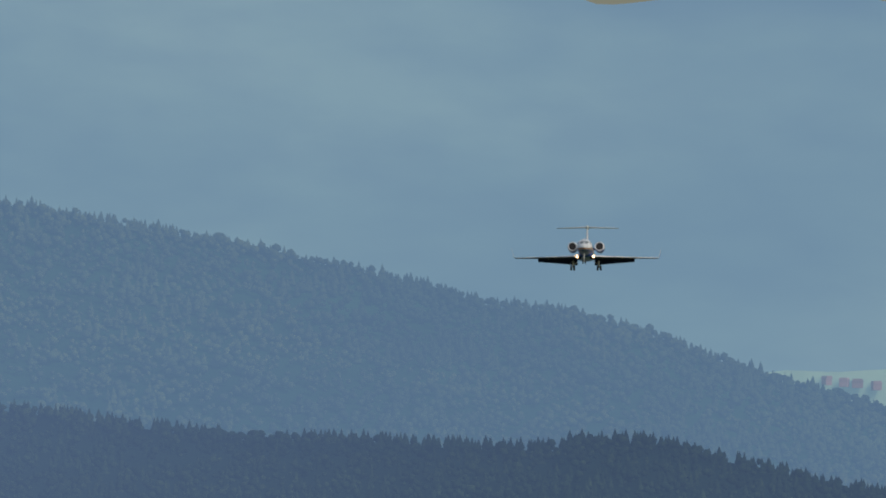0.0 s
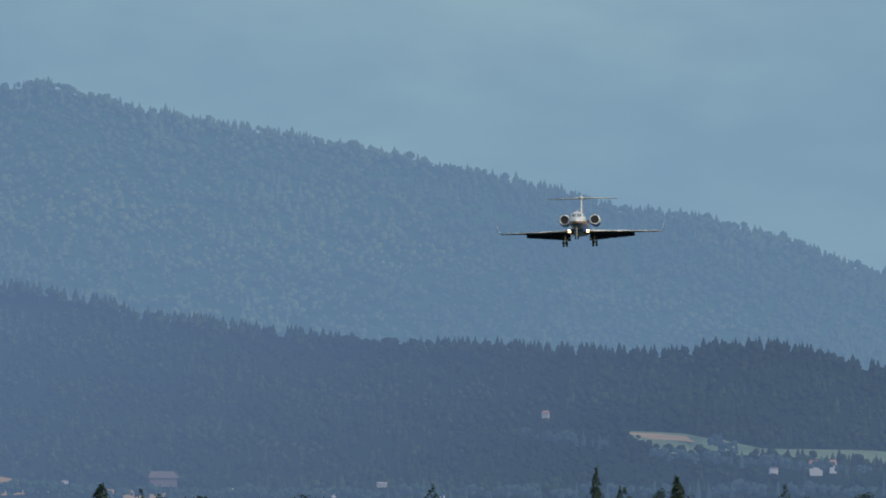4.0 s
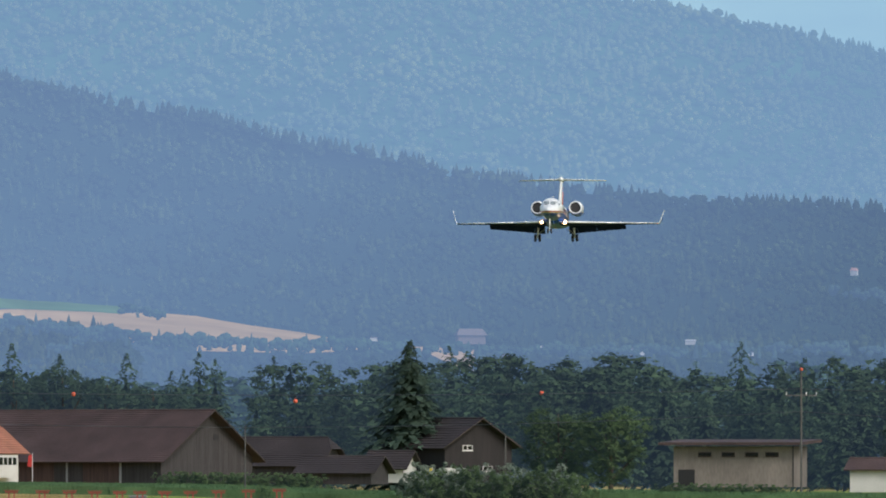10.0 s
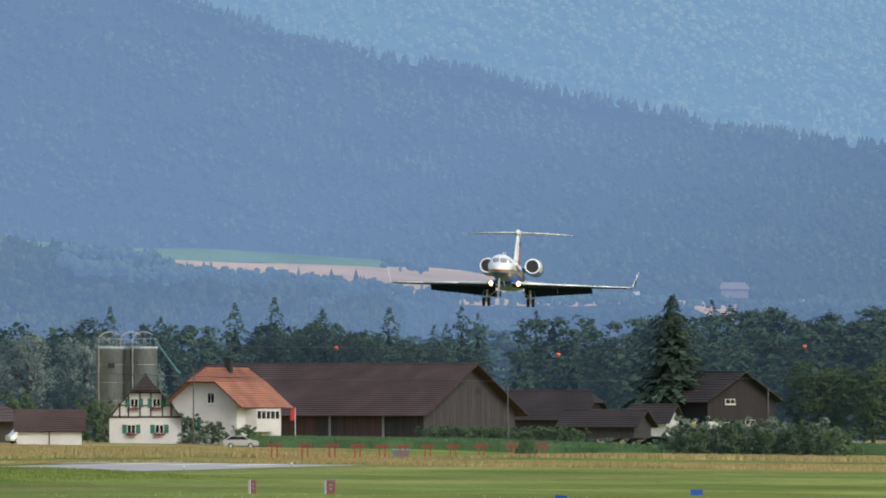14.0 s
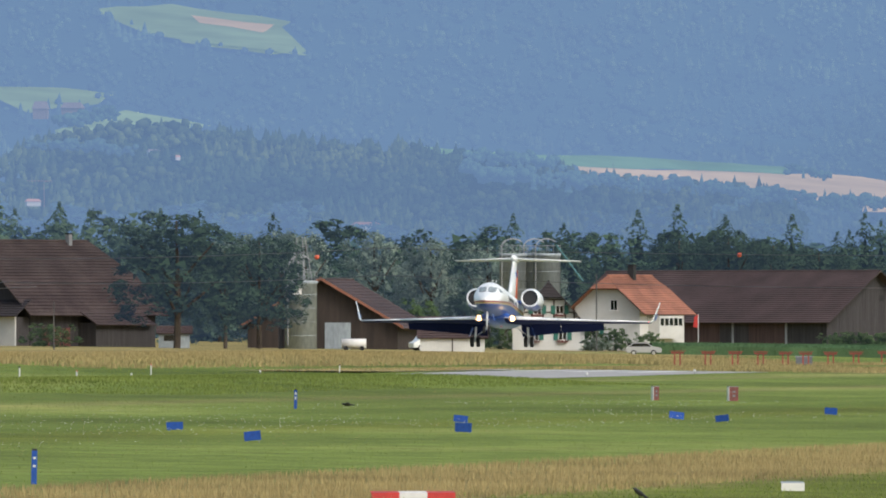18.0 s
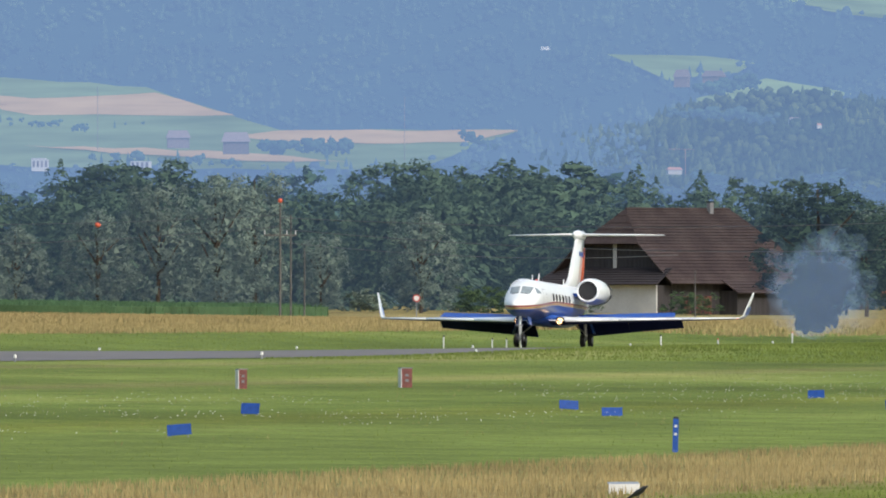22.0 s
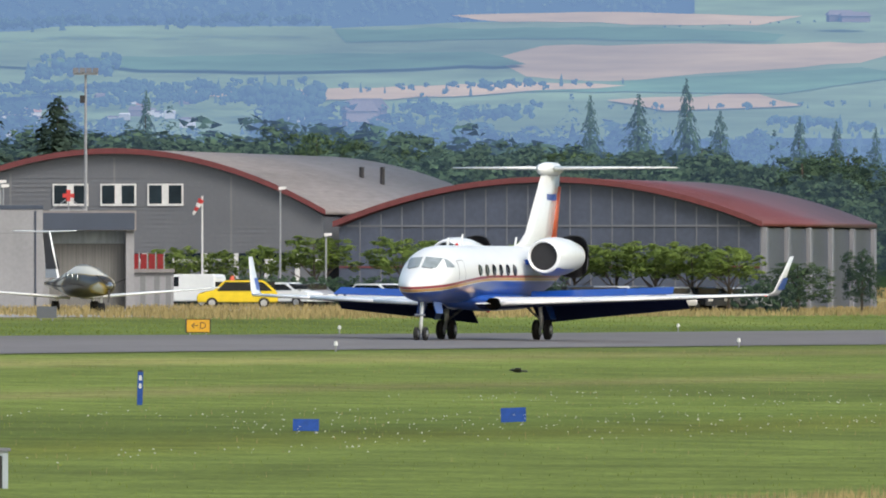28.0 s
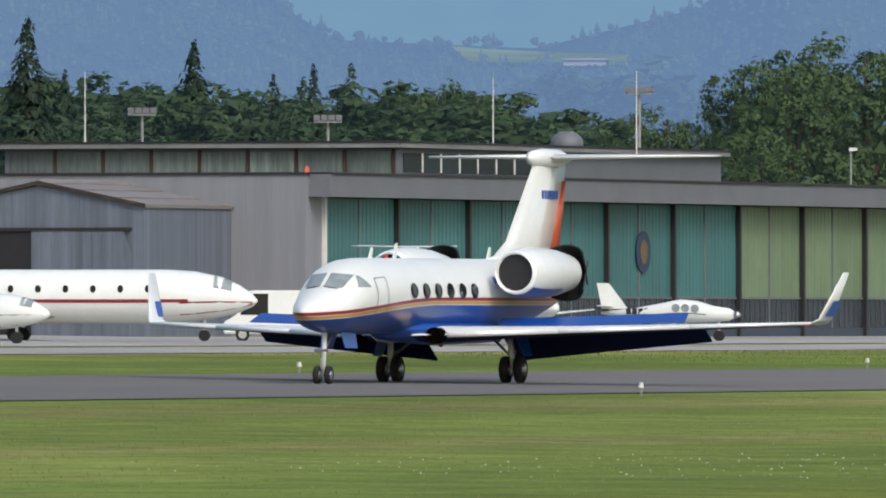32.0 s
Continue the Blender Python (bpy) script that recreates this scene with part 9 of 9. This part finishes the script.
rod(bm, (-1.4, 0, 0.75), (1.4, 0, 0.75), 0.55, None, 14)
part("tank", bm, M_SIGNWHITE, ob, "", 40)
for x in (-0.9, 0.9):
    part("wheel", rod(BM(), (x, -0.6, 0.2), (x, -0.5, 0.2), 0.28, None, 12), M_RUBBER, ob)
car(facing(8.43, 1870, 0, 200), "white van by the barn", M_WHITE, 4.2, 1.8, 1.9, "van")
ob = thing("yellow_container", facing(13.09, 1366), "yellow skip container with a blue cabin", "container")
part("skip", prism(BM(), [(-2.6, 0.2), (2.6, 0.2), (2.9, 2.1), (-2.9, 2.1)], 0, 2.2), M_LEMON, ob)
for x in (-1.8, -0.6, 0.6, 1.8):
    part("rib", box(BM(), x - 0.08, x + 0.08, -0.1, -0.003, 0.3, 2.0), M_LEMON, ob)
part("cabin", box(BM(), -4.4, -3.1, -0.6, 0.6, -0.2, 2.0), M_TEAL, ob, "blue-green toilet cabin")
ob = thing("bus", facing(14.16, 1240, 0, 20), "blue and red bus behind the trees", "bus")
part("body", prism(BM(), [(-4, 0.4), (4, 0.4), (4.05, 1.6), (3.8, 3.0), (-4, 3.0)], -1.25, 1.25), M_RED, ob)
part("roof", box(BM(), -4, 3.8, -1.2, 1.2, 3.003, 3.2), M_SIGNBLUE, ob)
part("glass", box(BM(), -3.8, 3.6, -1.27, -1.253, 1.6, 2.7), M_GLASS, ob)
for x in (-2.6, 2.5):
    part("wheel", rod(BM(), (x, -1.27, 0.45), (x, -1.0, 0.45), 0.45, None, 14), M_RUBBER, ob)


# ---- parked aircraft; local nose towards +x when seen from the camera ----
def parked_plane(m, label, name, length, r, zc, span, tail_h, ttail, engines, stripe, scale_body=None, low_wing=True, prop=False, cover=False, nose=-1, paint=None):
    """Nose towards -y in its own axes, like the jet."""
    ob = thing(name, m, label, "airplane", "parked aircraft")
    f = length
    tab = [(-0.5, -0.16, 0.03), (-0.49, -0.14, 0.22), (-0.46, -0.08, 0.5), (-0.42, -0.02, 0.74), (-0.36, 0.0, 0.93), (-0.3, 0, 1), (0.12, 0, 1), (0.28, 0.12, 0.82), (0.42, 0.36, 0.42), (0.5, 0.55, 0.1)]
    if prop:
        tab = [(-0.5, 0.0, 0.25), (-0.46, 0.0, 0.55), (-0.34, 0.05, 0.72), (-0.22, 0.25, 0.95), (-0.1, 0.3, 1.05), (0.05, 0.15, 0.85), (0.25, 0.1, 0.45), (0.5, 0.15, 0.12)]
    bm = BM()
    loft(bm, [oval(f * y, 0, zc + r * dz, r * k, r * k, 18) for y, dz, k in tab])
    body = part("fuselage", bm, paint or M_WHITE, ob, "", 35)
    bm = BM()
    for s in (-1, 1):
        for dz0, dz1, y0, y1 in stripe[1]:
            pts = []
            for q in range(9):
                y = y0 + (y1 - y0) * q / 8
                k = lerp_table([(a, c) for a, _, c in tab], y)
                dz = lerp_table([(a, c) for a, c, _ in tab], y)
                row = []
                for a in (dz0 + (dz1 - dz0) * 0.0, dz1):
                    aa = max(-0.95, min(0.95, a))
                    row.append((s * (r * k + 0.012) * math.sqrt(1 - aa * aa), f * y, zc + r * dz + (r * k) * aa))
                pts.append(row)
            loft(bm, pts if s < 0 else [p[::-1] for p in pts], closed=False)
    part("stripe", bm, stripe[0], body, "painted stripe along the body")
    for s in (-1, 1):
        n = 3 if prop else 7
        for k in range(n):
            y = (-0.22 + 0.07 * k if prop else -0.26 + 0.062 * k) * f
            kk = lerp_table([(a, c) for a, _, c in tab], y / f)
            dz = lerp_table([(a, c) for a, c, _ in tab], y / f)
            bm = BM()
            w = 0.2 if prop else 0.13
            hh = 0.2 if prop else 0.17
            loft(bm, [[(s * (r * kk * 0.965 + o), y + w * math.cos(a), zc + r * dz + r * kk * 0.28 + hh * math.sin(a)) for a in [6.283 * q / 10 for q in range(10)]] for o in (-0.02, 0.035)])
            part("cabin_window", bm, M_COCKPIT if prop else M_GLASS, body)
        if not prop:
            bm = BM()
            rows = []
            for y in (-0.445, -0.43, -0.405):
                kk = lerp_table([(a, c) for a, _, c in tab], y)
                dz = lerp_table([(a, c) for a, c, _ in tab], y)
                rows.append([(s * (r * kk + 0.015) * math.sin(a), f * y, zc + r * dz + (r * kk + 0.015) * math.cos(a)) for a in (0.12, 0.5, 0.85, 1.15)])
            loft(bm, rows if s > 0 else [q[::-1] for q in rows], closed=False)
            part("cockpit_window", bm, M_COCKPIT, body)
        # wing
        zw = zc - r * 0.75
        bm = BM()
        secs = [aerofoil((s * r * 0.6, -0.05 * f, zw), f * 0.2, 0.12 * r, (0, 0, 1)), aerofoil((s * span / 2, 0.08 * f if not prop else -0.02 * f, zw + 0.035 * span), f * 0.07 if not prop else f * 0.13, 0.05 * r, (0, 0, 1))]
        loft(bm, secs if s > 0 else secs[::-1])
        part("wing", bm, M_WHITE, ob, "", 40)
        if engines:
            bm = BM()
            loft(bm, [oval(f * y, s * r * 1.75, zc + r * 0.55, r * k, r * k, 16) for y, k in ((0.1, 0.38), (0.105, 0.46), (0.15, 0.52), (0.27, 0.42), (0.3, 0.3))])
            en = part("engine", bm, M_WHITE, ob, "", 40)
            part("intake", rod(BM(), (s * r * 1.75, f * 0.098, zc + r * 0.55), (s * r * 1.75, f * 0.104, zc + r * 0.55), r * 0.4, None, 16), M_REDBROWN if cover else M_DARK, en, "red intake cover" if cover else "dark intake")
            part("pylon", box(BM(), min(s * r * 0.8, s * r * 1.35), max(s * r * 0.8, s * r * 1.35), f * 0.14, f * 0.26, zc + r * 0.4, zc + r * 0.6), M_WHITE, en)
        # gear
        x = s * r * 1.25
        g = part("main_gear", rod(BM(), (x, 0.04 * f, 0.3), (x * 0.9, 0.04 * f, zw), 0.07, None, 8), M_METAL, ob)
        part("tyre", rod(BM(), (x - 0.16, 0.04 * f, 0.3), (x + 0.16, 0.04 * f, 0.3), 0.3, None, 14), M_RUBBER, g)
    g = part("nose_gear", rod(BM(), (0, -0.38 * f, 0.25), (0, -0.38 * f, zc - r * 0.5), 0.06, None, 8), M_METAL, ob)
    part("tyre", rod(BM(), (-0.14, -0.38 * f, 0.25), (0.14, -0.38 * f, 0.25), 0.25, None, 14), M_RUBBER, g)
    # fin and tailplane
    bm = BM()
    zb = zc + r * 0.5
    loft(bm, [[(0.06, f * 0.3, zb), (0.06, f * 0.49, zb), (-0.06, f * 0.49, zb), (-0.06, f * 0.3, zb)], [(0.04, f * 0.44, tail_h), (0.04, f * 0.53, tail_h), (-0.04, f * 0.53, tail_h), (-0.04, f * 0.44, tail_h)]])
    fin = part("fin", bm, M_WHITE, ob)
    zt = tail_h - 0.02 if ttail else zb + 0.1
    for s in (-1, 1):
        bm = BM()
        secs = [aerofoil((0, f * (0.45 if ttail else 0.4), zt), f * 0.1, 0.05, (0, 0, 1)), aerofoil((s * span * (0.11 if prop else 0.2), f * (0.5 if ttail else 0.43), zt + 0.05), f * 0.055, 0.03, (0, 0, 1))]
        loft(bm, secs if s > 0 else secs[::-1])
        part("tailplane", bm, M_WHITE, fin)
    if prop:
        bm = BM()
        for a in (0.4, 2.5, 4.6):
            slab(bm, (0.06, -0.51 * f, zc), (-0.06, -0.51 * f, zc), (-0.05 + 0.9 * math.cos(a), -0.515 * f, zc + 0.9 * math.sin(a)), (0.05 + 0.9 * math.cos(a), -0.515 * f, zc + 0.9 * math.sin(a)), 0.02)
        part("propeller", bm, M_BLACK, ob)
        bm = BM()
        loft(bm, [oval(f * y, 0, zc, k, k, 12) for y, k in ((-0.545, 0.03), (-0.53, 0.12), (-0.5, 0.2))])
        part("spinner", bm, M_METAL, ob, "", 50)
    return ob


def wave_paint():
    """Black, gold and cream waves along the body."""
    m, n, l, p = node_mat("black_gold_wave_paint")
    p.inputs["Roughness"].default_value = 0.35
    tc, wv, ramp = n.new("ShaderNodeTexCoord"), n.new("ShaderNodeTexWave"), n.new("ShaderNodeValToRGB")
    wv.bands_direction = "DIAGONAL"
    wv.inputs["Scale"].default_value, wv.inputs["Distortion"].default_value, wv.inputs["Detail"].default_value = 0.28, 5.0, 2.0
    cr = ramp.color_ramp
    cr.elements.new(0.5), cr.elements.new(0.72)
    for el, (x, c) in zip(cr.elements, ((0.0, (0.03, 0.028, 0.025, 1)), (0.38, (0.06, 0.05, 0.03, 1)), (0.52, (0.42, 0.30, 0.06, 1)), (0.68, (0.62, 0.60, 0.50, 1)))):
        el.position, el.color = x, c
    mp = n.new("ShaderNodeMapping")
    mp.inputs["Scale"].default_value, mp.inputs["Rotation"].default_value = (1.3, 0.3, 1.6), (0.5, 0.2, 0.3)
    l.new(tc.outputs["Object"], mp.inputs[0]), l.new(mp.outputs[0], wv.inputs[0]), l.new(wv.outputs[0], ramp.inputs[0]), l.new(ramp.outputs[0], p.inputs["Base Color"])
    return m


chal = parked_plane(facing(21.65, 716, 0, 82), "white business jet with a red and gold stripe on the apron", "parked_jet", 19.5, 1.2, 1.95, 18.5, 5.8, True, True, (M_TRIMRED, ((-0.22, -0.1, -0.35, 0.2), (-0.7, -0.2, -0.49, -0.33))))
lear = parked_plane(facing(20.09, 748, 0, 28), "small white jet with red engine covers on the apron", "parked_jet", 14.5, 0.82, 1.65, 13.0, 4.4, True, True, (M_TRIMRED, ((-0.05, 0.03, -0.46, 0.1),)), cover=True)
part("tail_disc", rod(BM(), (0.055, 6.75, 3.6), (0.075, 6.75, 3.6), 0.5, None, 18), M_NAVY, lear, "dark round tail emblem")
parked_plane(facing(22.09, 690, 0, 70), "small white and navy jet nose on the apron", "parked_jet", 12.5, 0.78, 1.35, 13.0, 4.0, True, True, (M_NAVY, ((-0.9, -0.2, -0.48, -0.1),)))
prop1 = parked_plane(facing(19.44, 778, 0, 75), "white single-propeller light aircraft by the hangar", "light_aircraft", 6.6, 0.55, 1.25, 11.0, 2.75, False, False, (M_GREY, ((-0.2, -0.1, -0.3, 0.3),)), prop=True)
bm = BM()
for k in range(5):
    box(bm, -0.30, -0.275, 0.55 + 0.3 * k, 0.78 + 0.3 * k, 1.28, 1.55)
part("registration_bars", bm, M_BLACK, prop1, "plain black bars")
turbo = parked_plane(facing(16.62, 866, 0, 14), "white turboprop with a black and gold wave livery", "turboprop", 13.8, 0.85, 1.4, 15.5, 4.3, True, False, (M_BLACK, ((-0.9, -0.15, -0.3, 0.2), (-0.3, 0.35, -0.12, 0.45))), prop=True, paint=wave_paint())
bm = BM()
loft(bm, [[(0.075, 4.2, 2.3), (0.075, 6.6, 2.3), (0.075, 7.2, 4.2), (0.075, 6.2, 4.2)], [(0.09, 4.2, 2.3), (0.09, 6.6, 2.3), (0.09, 7.2, 4.2), (0.09, 6.2, 4.2)]])
bm2 = BM()
loft(bm2, [[(-0.075, 4.2, 2.3), (-0.075, 6.6, 2.3), (-0.075, 7.2, 4.2), (-0.075, 6.2, 4.2)], [(-0.09, 4.2, 2.3), (-0.09, 6.6, 2.3), (-0.09, 7.2, 4.2), (-0.09, 6.2, 4.2)]])
part("fin_paint", bm2, M_BLACK, turbo, "black painted fin side")
part("fin_paint", bm, M_BLACK, turbo, "black painted fin side")
ob = thing("traffic_cone", facing(19.78, 740), "small orange traffic cone on the apron", "cone")
part("cone", rod(BM(), (0, 0, 0.03), (0, 0, 0.6), 0.16, 0.03, 10), M_ORANGE, ob)
part("base", box(BM(), -0.2, 0.2, -0.2, 0.2, 0, 0.029), M_BLACK, ob)


# ---- crows ----
def crow(m, label, flying):
    ob = thing("crow", m, label, "bird", "crows")
    bm = BM()
    loft(bm, [oval(y, 0, z, r, r * 0.9, 10) for y, z, r in ((-0.24, 0.03, 0.008), (-0.2, 0.03, 0.025), (-0.15, 0.03, 0.045), (-0.08, 0.01, 0.06), (0.05, 0.0, 0.065), (0.14, 0.0, 0.035), (0.27, -0.01, 0.03), (0.3, -0.01, 0.005))])
    if flying:
        bm.transform(Matrix.Scale(0.7, 4))
    body = part("body", bm, M_BLACK, ob, "", 60)
    if flying:
        for s in (-1, 1):
            bm = BM()
            slab(bm, (s * 0.04, -0.1, 0), (s * 0.45, -0.06, 0), (s * 0.42, 0.08, 0), (s * 0.04, 0.12, 0), s * 0.012)
            bm.transform(Matrix.Scale(0.7, 4))
            w = part("wing", bm, M_BLACK, ob)
            w.matrix_basis = pose(0, 0, 0.02)
            w["side"] = s
    else:
        body.matrix_basis = pose(0, 0, 0.17, -24, 0, 0)
        for s in (-1, 1):
            part("leg", rod(BM(), (s * 0.03, 0.02, 0.0), (s * 0.03, 0.02, 0.16), 0.008, None, 5), M_BLACK, ob)
    return ob


crow(facing(9.937, 316, 0, 60), "black crow standing beside the white board", False)
crow(facing(7.691, 386, 0, -50), "black crow standing in the short grass", False)
CROWS = []
for d, rows in (
        (330, ((0, 16.8, -0.25), (24, 16.2, -0.28), (26.5, 14.35, -0.298), (27, 14.62, -0.314), (28, 15.08, -0.281), (29, 15.22, -0.315), (32, 15.6, -0.3))),
        (300, ((0, 23.5, -0.45), (29, 22.2, -0.45), (30, 20.4, -0.46), (30.5, 19.488, -0.425), (31, 18.562, -0.348), (32, 16.8, -0.30))),
        (450, ((0, 9.6, -0.22), (16, 9.3, -0.22), (17.5, 8.801, -0.218), (19, 8.63, -0.204), (20.5, 8.138, -0.214), (32, 6.2, -0.2)))):
    CROWS.append((crow(facing(rows[0][1], d, 2.0), "black crow flying low over the meadow", True), d, rows))


# ---- tyre smoke ----
def smoke_mat():
    m, n, l, p = node_mat("tyre_smoke")
    n.remove(p)
    dif, tra, clear, both, out = n.new("ShaderNodeBsdfDiffuse"), n.new("ShaderNodeBsdfTranslucent"), n.new("ShaderNodeBsdfTransparent"), n.new("ShaderNodeAddShader"), n.new("ShaderNodeMixShader")
    for q in (dif, tra):
        q.inputs[0].default_value = (0.40, 0.57, 0.80, 1)
    l.new(dif.outputs[0], both.inputs[0]), l.new(tra.outputs[0], both.inputs[1])
    out.inputs[0].default_value = 0.024
    l.new(clear.outputs[0], out.inputs[1]), l.new(both.outputs[0], out.inputs[2])
    l.new(out.outputs[0], n["Material Output"].inputs[0])
    return m


M_SMOKEPUFF = smoke_mat()
SMOKE = []
rnd = random.Random(91)
smoke = None
for k in range(90):
    at = Vector((-180 + rnd.gauss(0, 1.0), 1100 + rnd.gauss(0, 4.5), max(0.9, rnd.gauss(3.5, 1.5))))
    bm = BM()
    ball(bm, (0, 0, 0), rnd.uniform(0.4, 1.35), rnd.uniform(0.7, 1.2), 14, 9)
    puff = solo("tyre_smoke", bm, M_SMOKEPUFF, Matrix.Translation(at), "thin bluish puff of tyre smoke", "smoke", "tyre smoke puffs", smooth_angle=180)
    puff.visible_shadow = False
    SMOKE.append((puff, at))


# ---- what moves ----
# the jet: seconds, metres along the runway, height of the wheels, pitch, bank, yaw
JET_ROWS = (
    (0, 2573.8, 72.93, 3.0, 0.0, 2.6), (0.5, 2540.0, 70.95, 3.0, -0.1, 2.6), (1, 2505.6, 68.56, 3.0, -0.2, 2.5), (1.5, 2469.2, 66.37, 3.0, -0.2, 2.5),
    (2, 2430.7, 63.96, 3.0, -0.3, 2.5), (2.5, 2396.2, 61.85, 3.0, -0.4, 2.4), (3, 2364.7, 59.82, 3.0, -0.5, 2.4), (3.5, 2329.5, 57.71, 3.0, -0.9, 2.4),
    (5.5, 2178.6, 49.23, 3.0, -2.6, 2.2), (6, 2139.4, 47.02, 3.0, -3.0, 2.2), (6.5, 2099.5, 44.75, 3.0, -2.2, 2.2), (7, 2058.8, 42.44, 3.0, -1.5, 2.1),
    (7.5, 2018.4, 40.42, 3.0, -1.1, 2.1), (8, 1978.3, 38.26, 3.0, -0.8, 2.1), (8.5, 1938.0, 36.27, 3.0, -0.4, 2.0), (9, 1897.8, 33.98, 3.0, 0.0, 2.0),
    (9.5, 1857.9, 31.74, 3.0, -0.1, 2.0), (10, 1818.7, 29.30, 3.0, -0.1, 2.0), (10.5, 1780.2, 27.35, 3.0, -0.2, 2.0), (11, 1741.8, 25.45, 3.1, -0.3, 2.0),
    (11.5, 1703.7, 23.69, 3.1, 0.2, 2.0), (12, 1666.3, 21.67, 3.2, 0.7, 2.0), (12.5, 1629.3, 19.88, 3.2, 1.1, 2.0), (13, 1592.8, 18.03, 3.3, 1.6, 2.0),
    (13.5, 1557.7, 16.26, 3.4, 1.5, 2.0), (15.5, 1422.2, 9.53, 3.7, 1.2, 2.1), (16, 1388.3, 7.84, 3.8, 1.0, 2.2), (16.5, 1354.3, 6.27, 4.0, 0.8, 2.2),
    (17, 1320.5, 4.79, 4.2, 0.6, 2.2), (17.5, 1286.9, 3.47, 4.3, 0.5, 2.3), (18, 1253.5, 2.09, 4.5, 0.3, 2.3), (18.5, 1220.6, 1.04, 4.8, 0.4, 2.4),
    (19, 1187.8, 0.20, 5.0, 0.5, 2.4), (19.5, 1154.9, -0.22, 5.2, 0.3, 2.5), (20, 1121.5, -0.23, 5.5, 0.2, 1.9), (20.5, 1088.8, -0.23, 5.5, 0.0, 1.2),
    (21, 1057.2, -0.24, 4.9, 0.0, 0.6), (21.5, 1026.6, -0.21, 3.3, 0.0, 0.3), (22, 996.8, -0.17, 1.6, 0.0, 0.0), (22.5, 966.9, -0.17, 0.2, 0.0, 0.0),
    (23, 936.9, -0.16, 0.0, 0.0, 0.0), (23.5, 906.8, -0.15, 0.0, 0.0, 0.0), (24, 877.0, -0.15, 0.0, 0.0, 0.0), (24.5, 848.1, -0.14, 0.0, 0.0, 0.0),
    (26.5, 740.7, -0.12, 0.0, 0.0, 0.0), (27, 714.1, -0.12, 0.0, 0.0, 0.0), (27.5, 688.8, -0.08, 0.0, 0.0, 0.0), (28, 664.3, -0.04, 0.0, 0.0, 0.0),
    (28.5, 640.4, -0.02, 0.0, 0.0, 0.0), (29, 617.0, -0.01, 0.0, 0.0, 0.0), (29.5, 594.2, 0.01, 0.0, 0.0, 0.0), (30, 572.0, 0.03, 0.0, 0.0, 0.0),
    (30.5, 550.6, 0.03, 0.0, 0.0, 0.0), (31, 529.8, 0.03, 0.0, 0.0, 0.0), (31.5, 509.5, 0.03, 0.0, 0.0, 0.0), (32, 489.3, 0.03, 0.0, 0.0, 0.0),
)


def motions():
    walk(jet, [(t, pose(-180, y, z, -pitch, bank, yaw)) for t, y, z, pitch, bank, yaw in JET_ROWS])
    for ob, seat in JET_MOVING["spoilers"]:
        lift = Matrix.Rotation(radians(24), 4, "X")
        walk(ob, [(0, seat), (21.5, seat), (22.0, seat @ lift), (32, seat @ lift)])
    for ob, at, up in JET_MOVING["reversers"]:
        swing = Matrix.Translation((0, 0.1, up * 0.40)) @ Matrix.Rotation(radians(-up * 50), 4, "X")
        walk(ob, [(0, Matrix.Translation(at)), (21.9, Matrix.Translation(at)), (22.6, Matrix.Translation(at) @ swing), (32, Matrix.Translation(at) @ swing)])

    # the legs stretch in flight and settle at touchdown
    for leg in JET_MOVING["gear"]:
        out = Matrix.Translation((0, 0, -0.2 if leg.name.startswith("nose") else -0.33))
        walk(leg, [(0, out), (18.9, out), (19.5, Matrix.Translation((0, 0, 0))), (32, Matrix.Translation((0, 0, 0)))])
    # crows: seconds, bearing, elevation, at their own distance
    for crow, d, rows in CROWS:
        path = []
        for t, b, e in rows:
            p = polar(b, d)
            path.append((t, pose(p.x, p.y, elev(e, d), 0, 0, b + (90 if rows[0][1] < rows[-1][1] else -90))))
        walk(crow, path)
        for wing in crow.children:
            if wing.name.startswith("wing"):
                s = wing["side"]
                walk(wing, [(t, pose(0, 0, 0.02, 0, s * (42 if k % 2 else -25), 0)) for k, t in enumerate([0] + [rows[1][0] + 0.3 * q for q in range(18)] + [32])])
    # tyre smoke: rises from the touchdown point, then drifts
    for puff, at in SMOKE:
        low = Matrix.Translation((at.x, at.y + 4, -12))
        start = Matrix.Translation((-180 + (at.x + 180) * 0.4, at.y + (1108 - at.y) * 0.6, 0.5 + at.z * 0.25))
        walk(puff, [(0, low), (20.2, low), (20.45, start), (21.4, Matrix.Translation(at)), (24, Matrix.Translation(at + Vector((-0.6, 3.0, 1.2)))), (32, Matrix.Translation(at + Vector((-2.0, 12.0, 3.5))))])


motions()
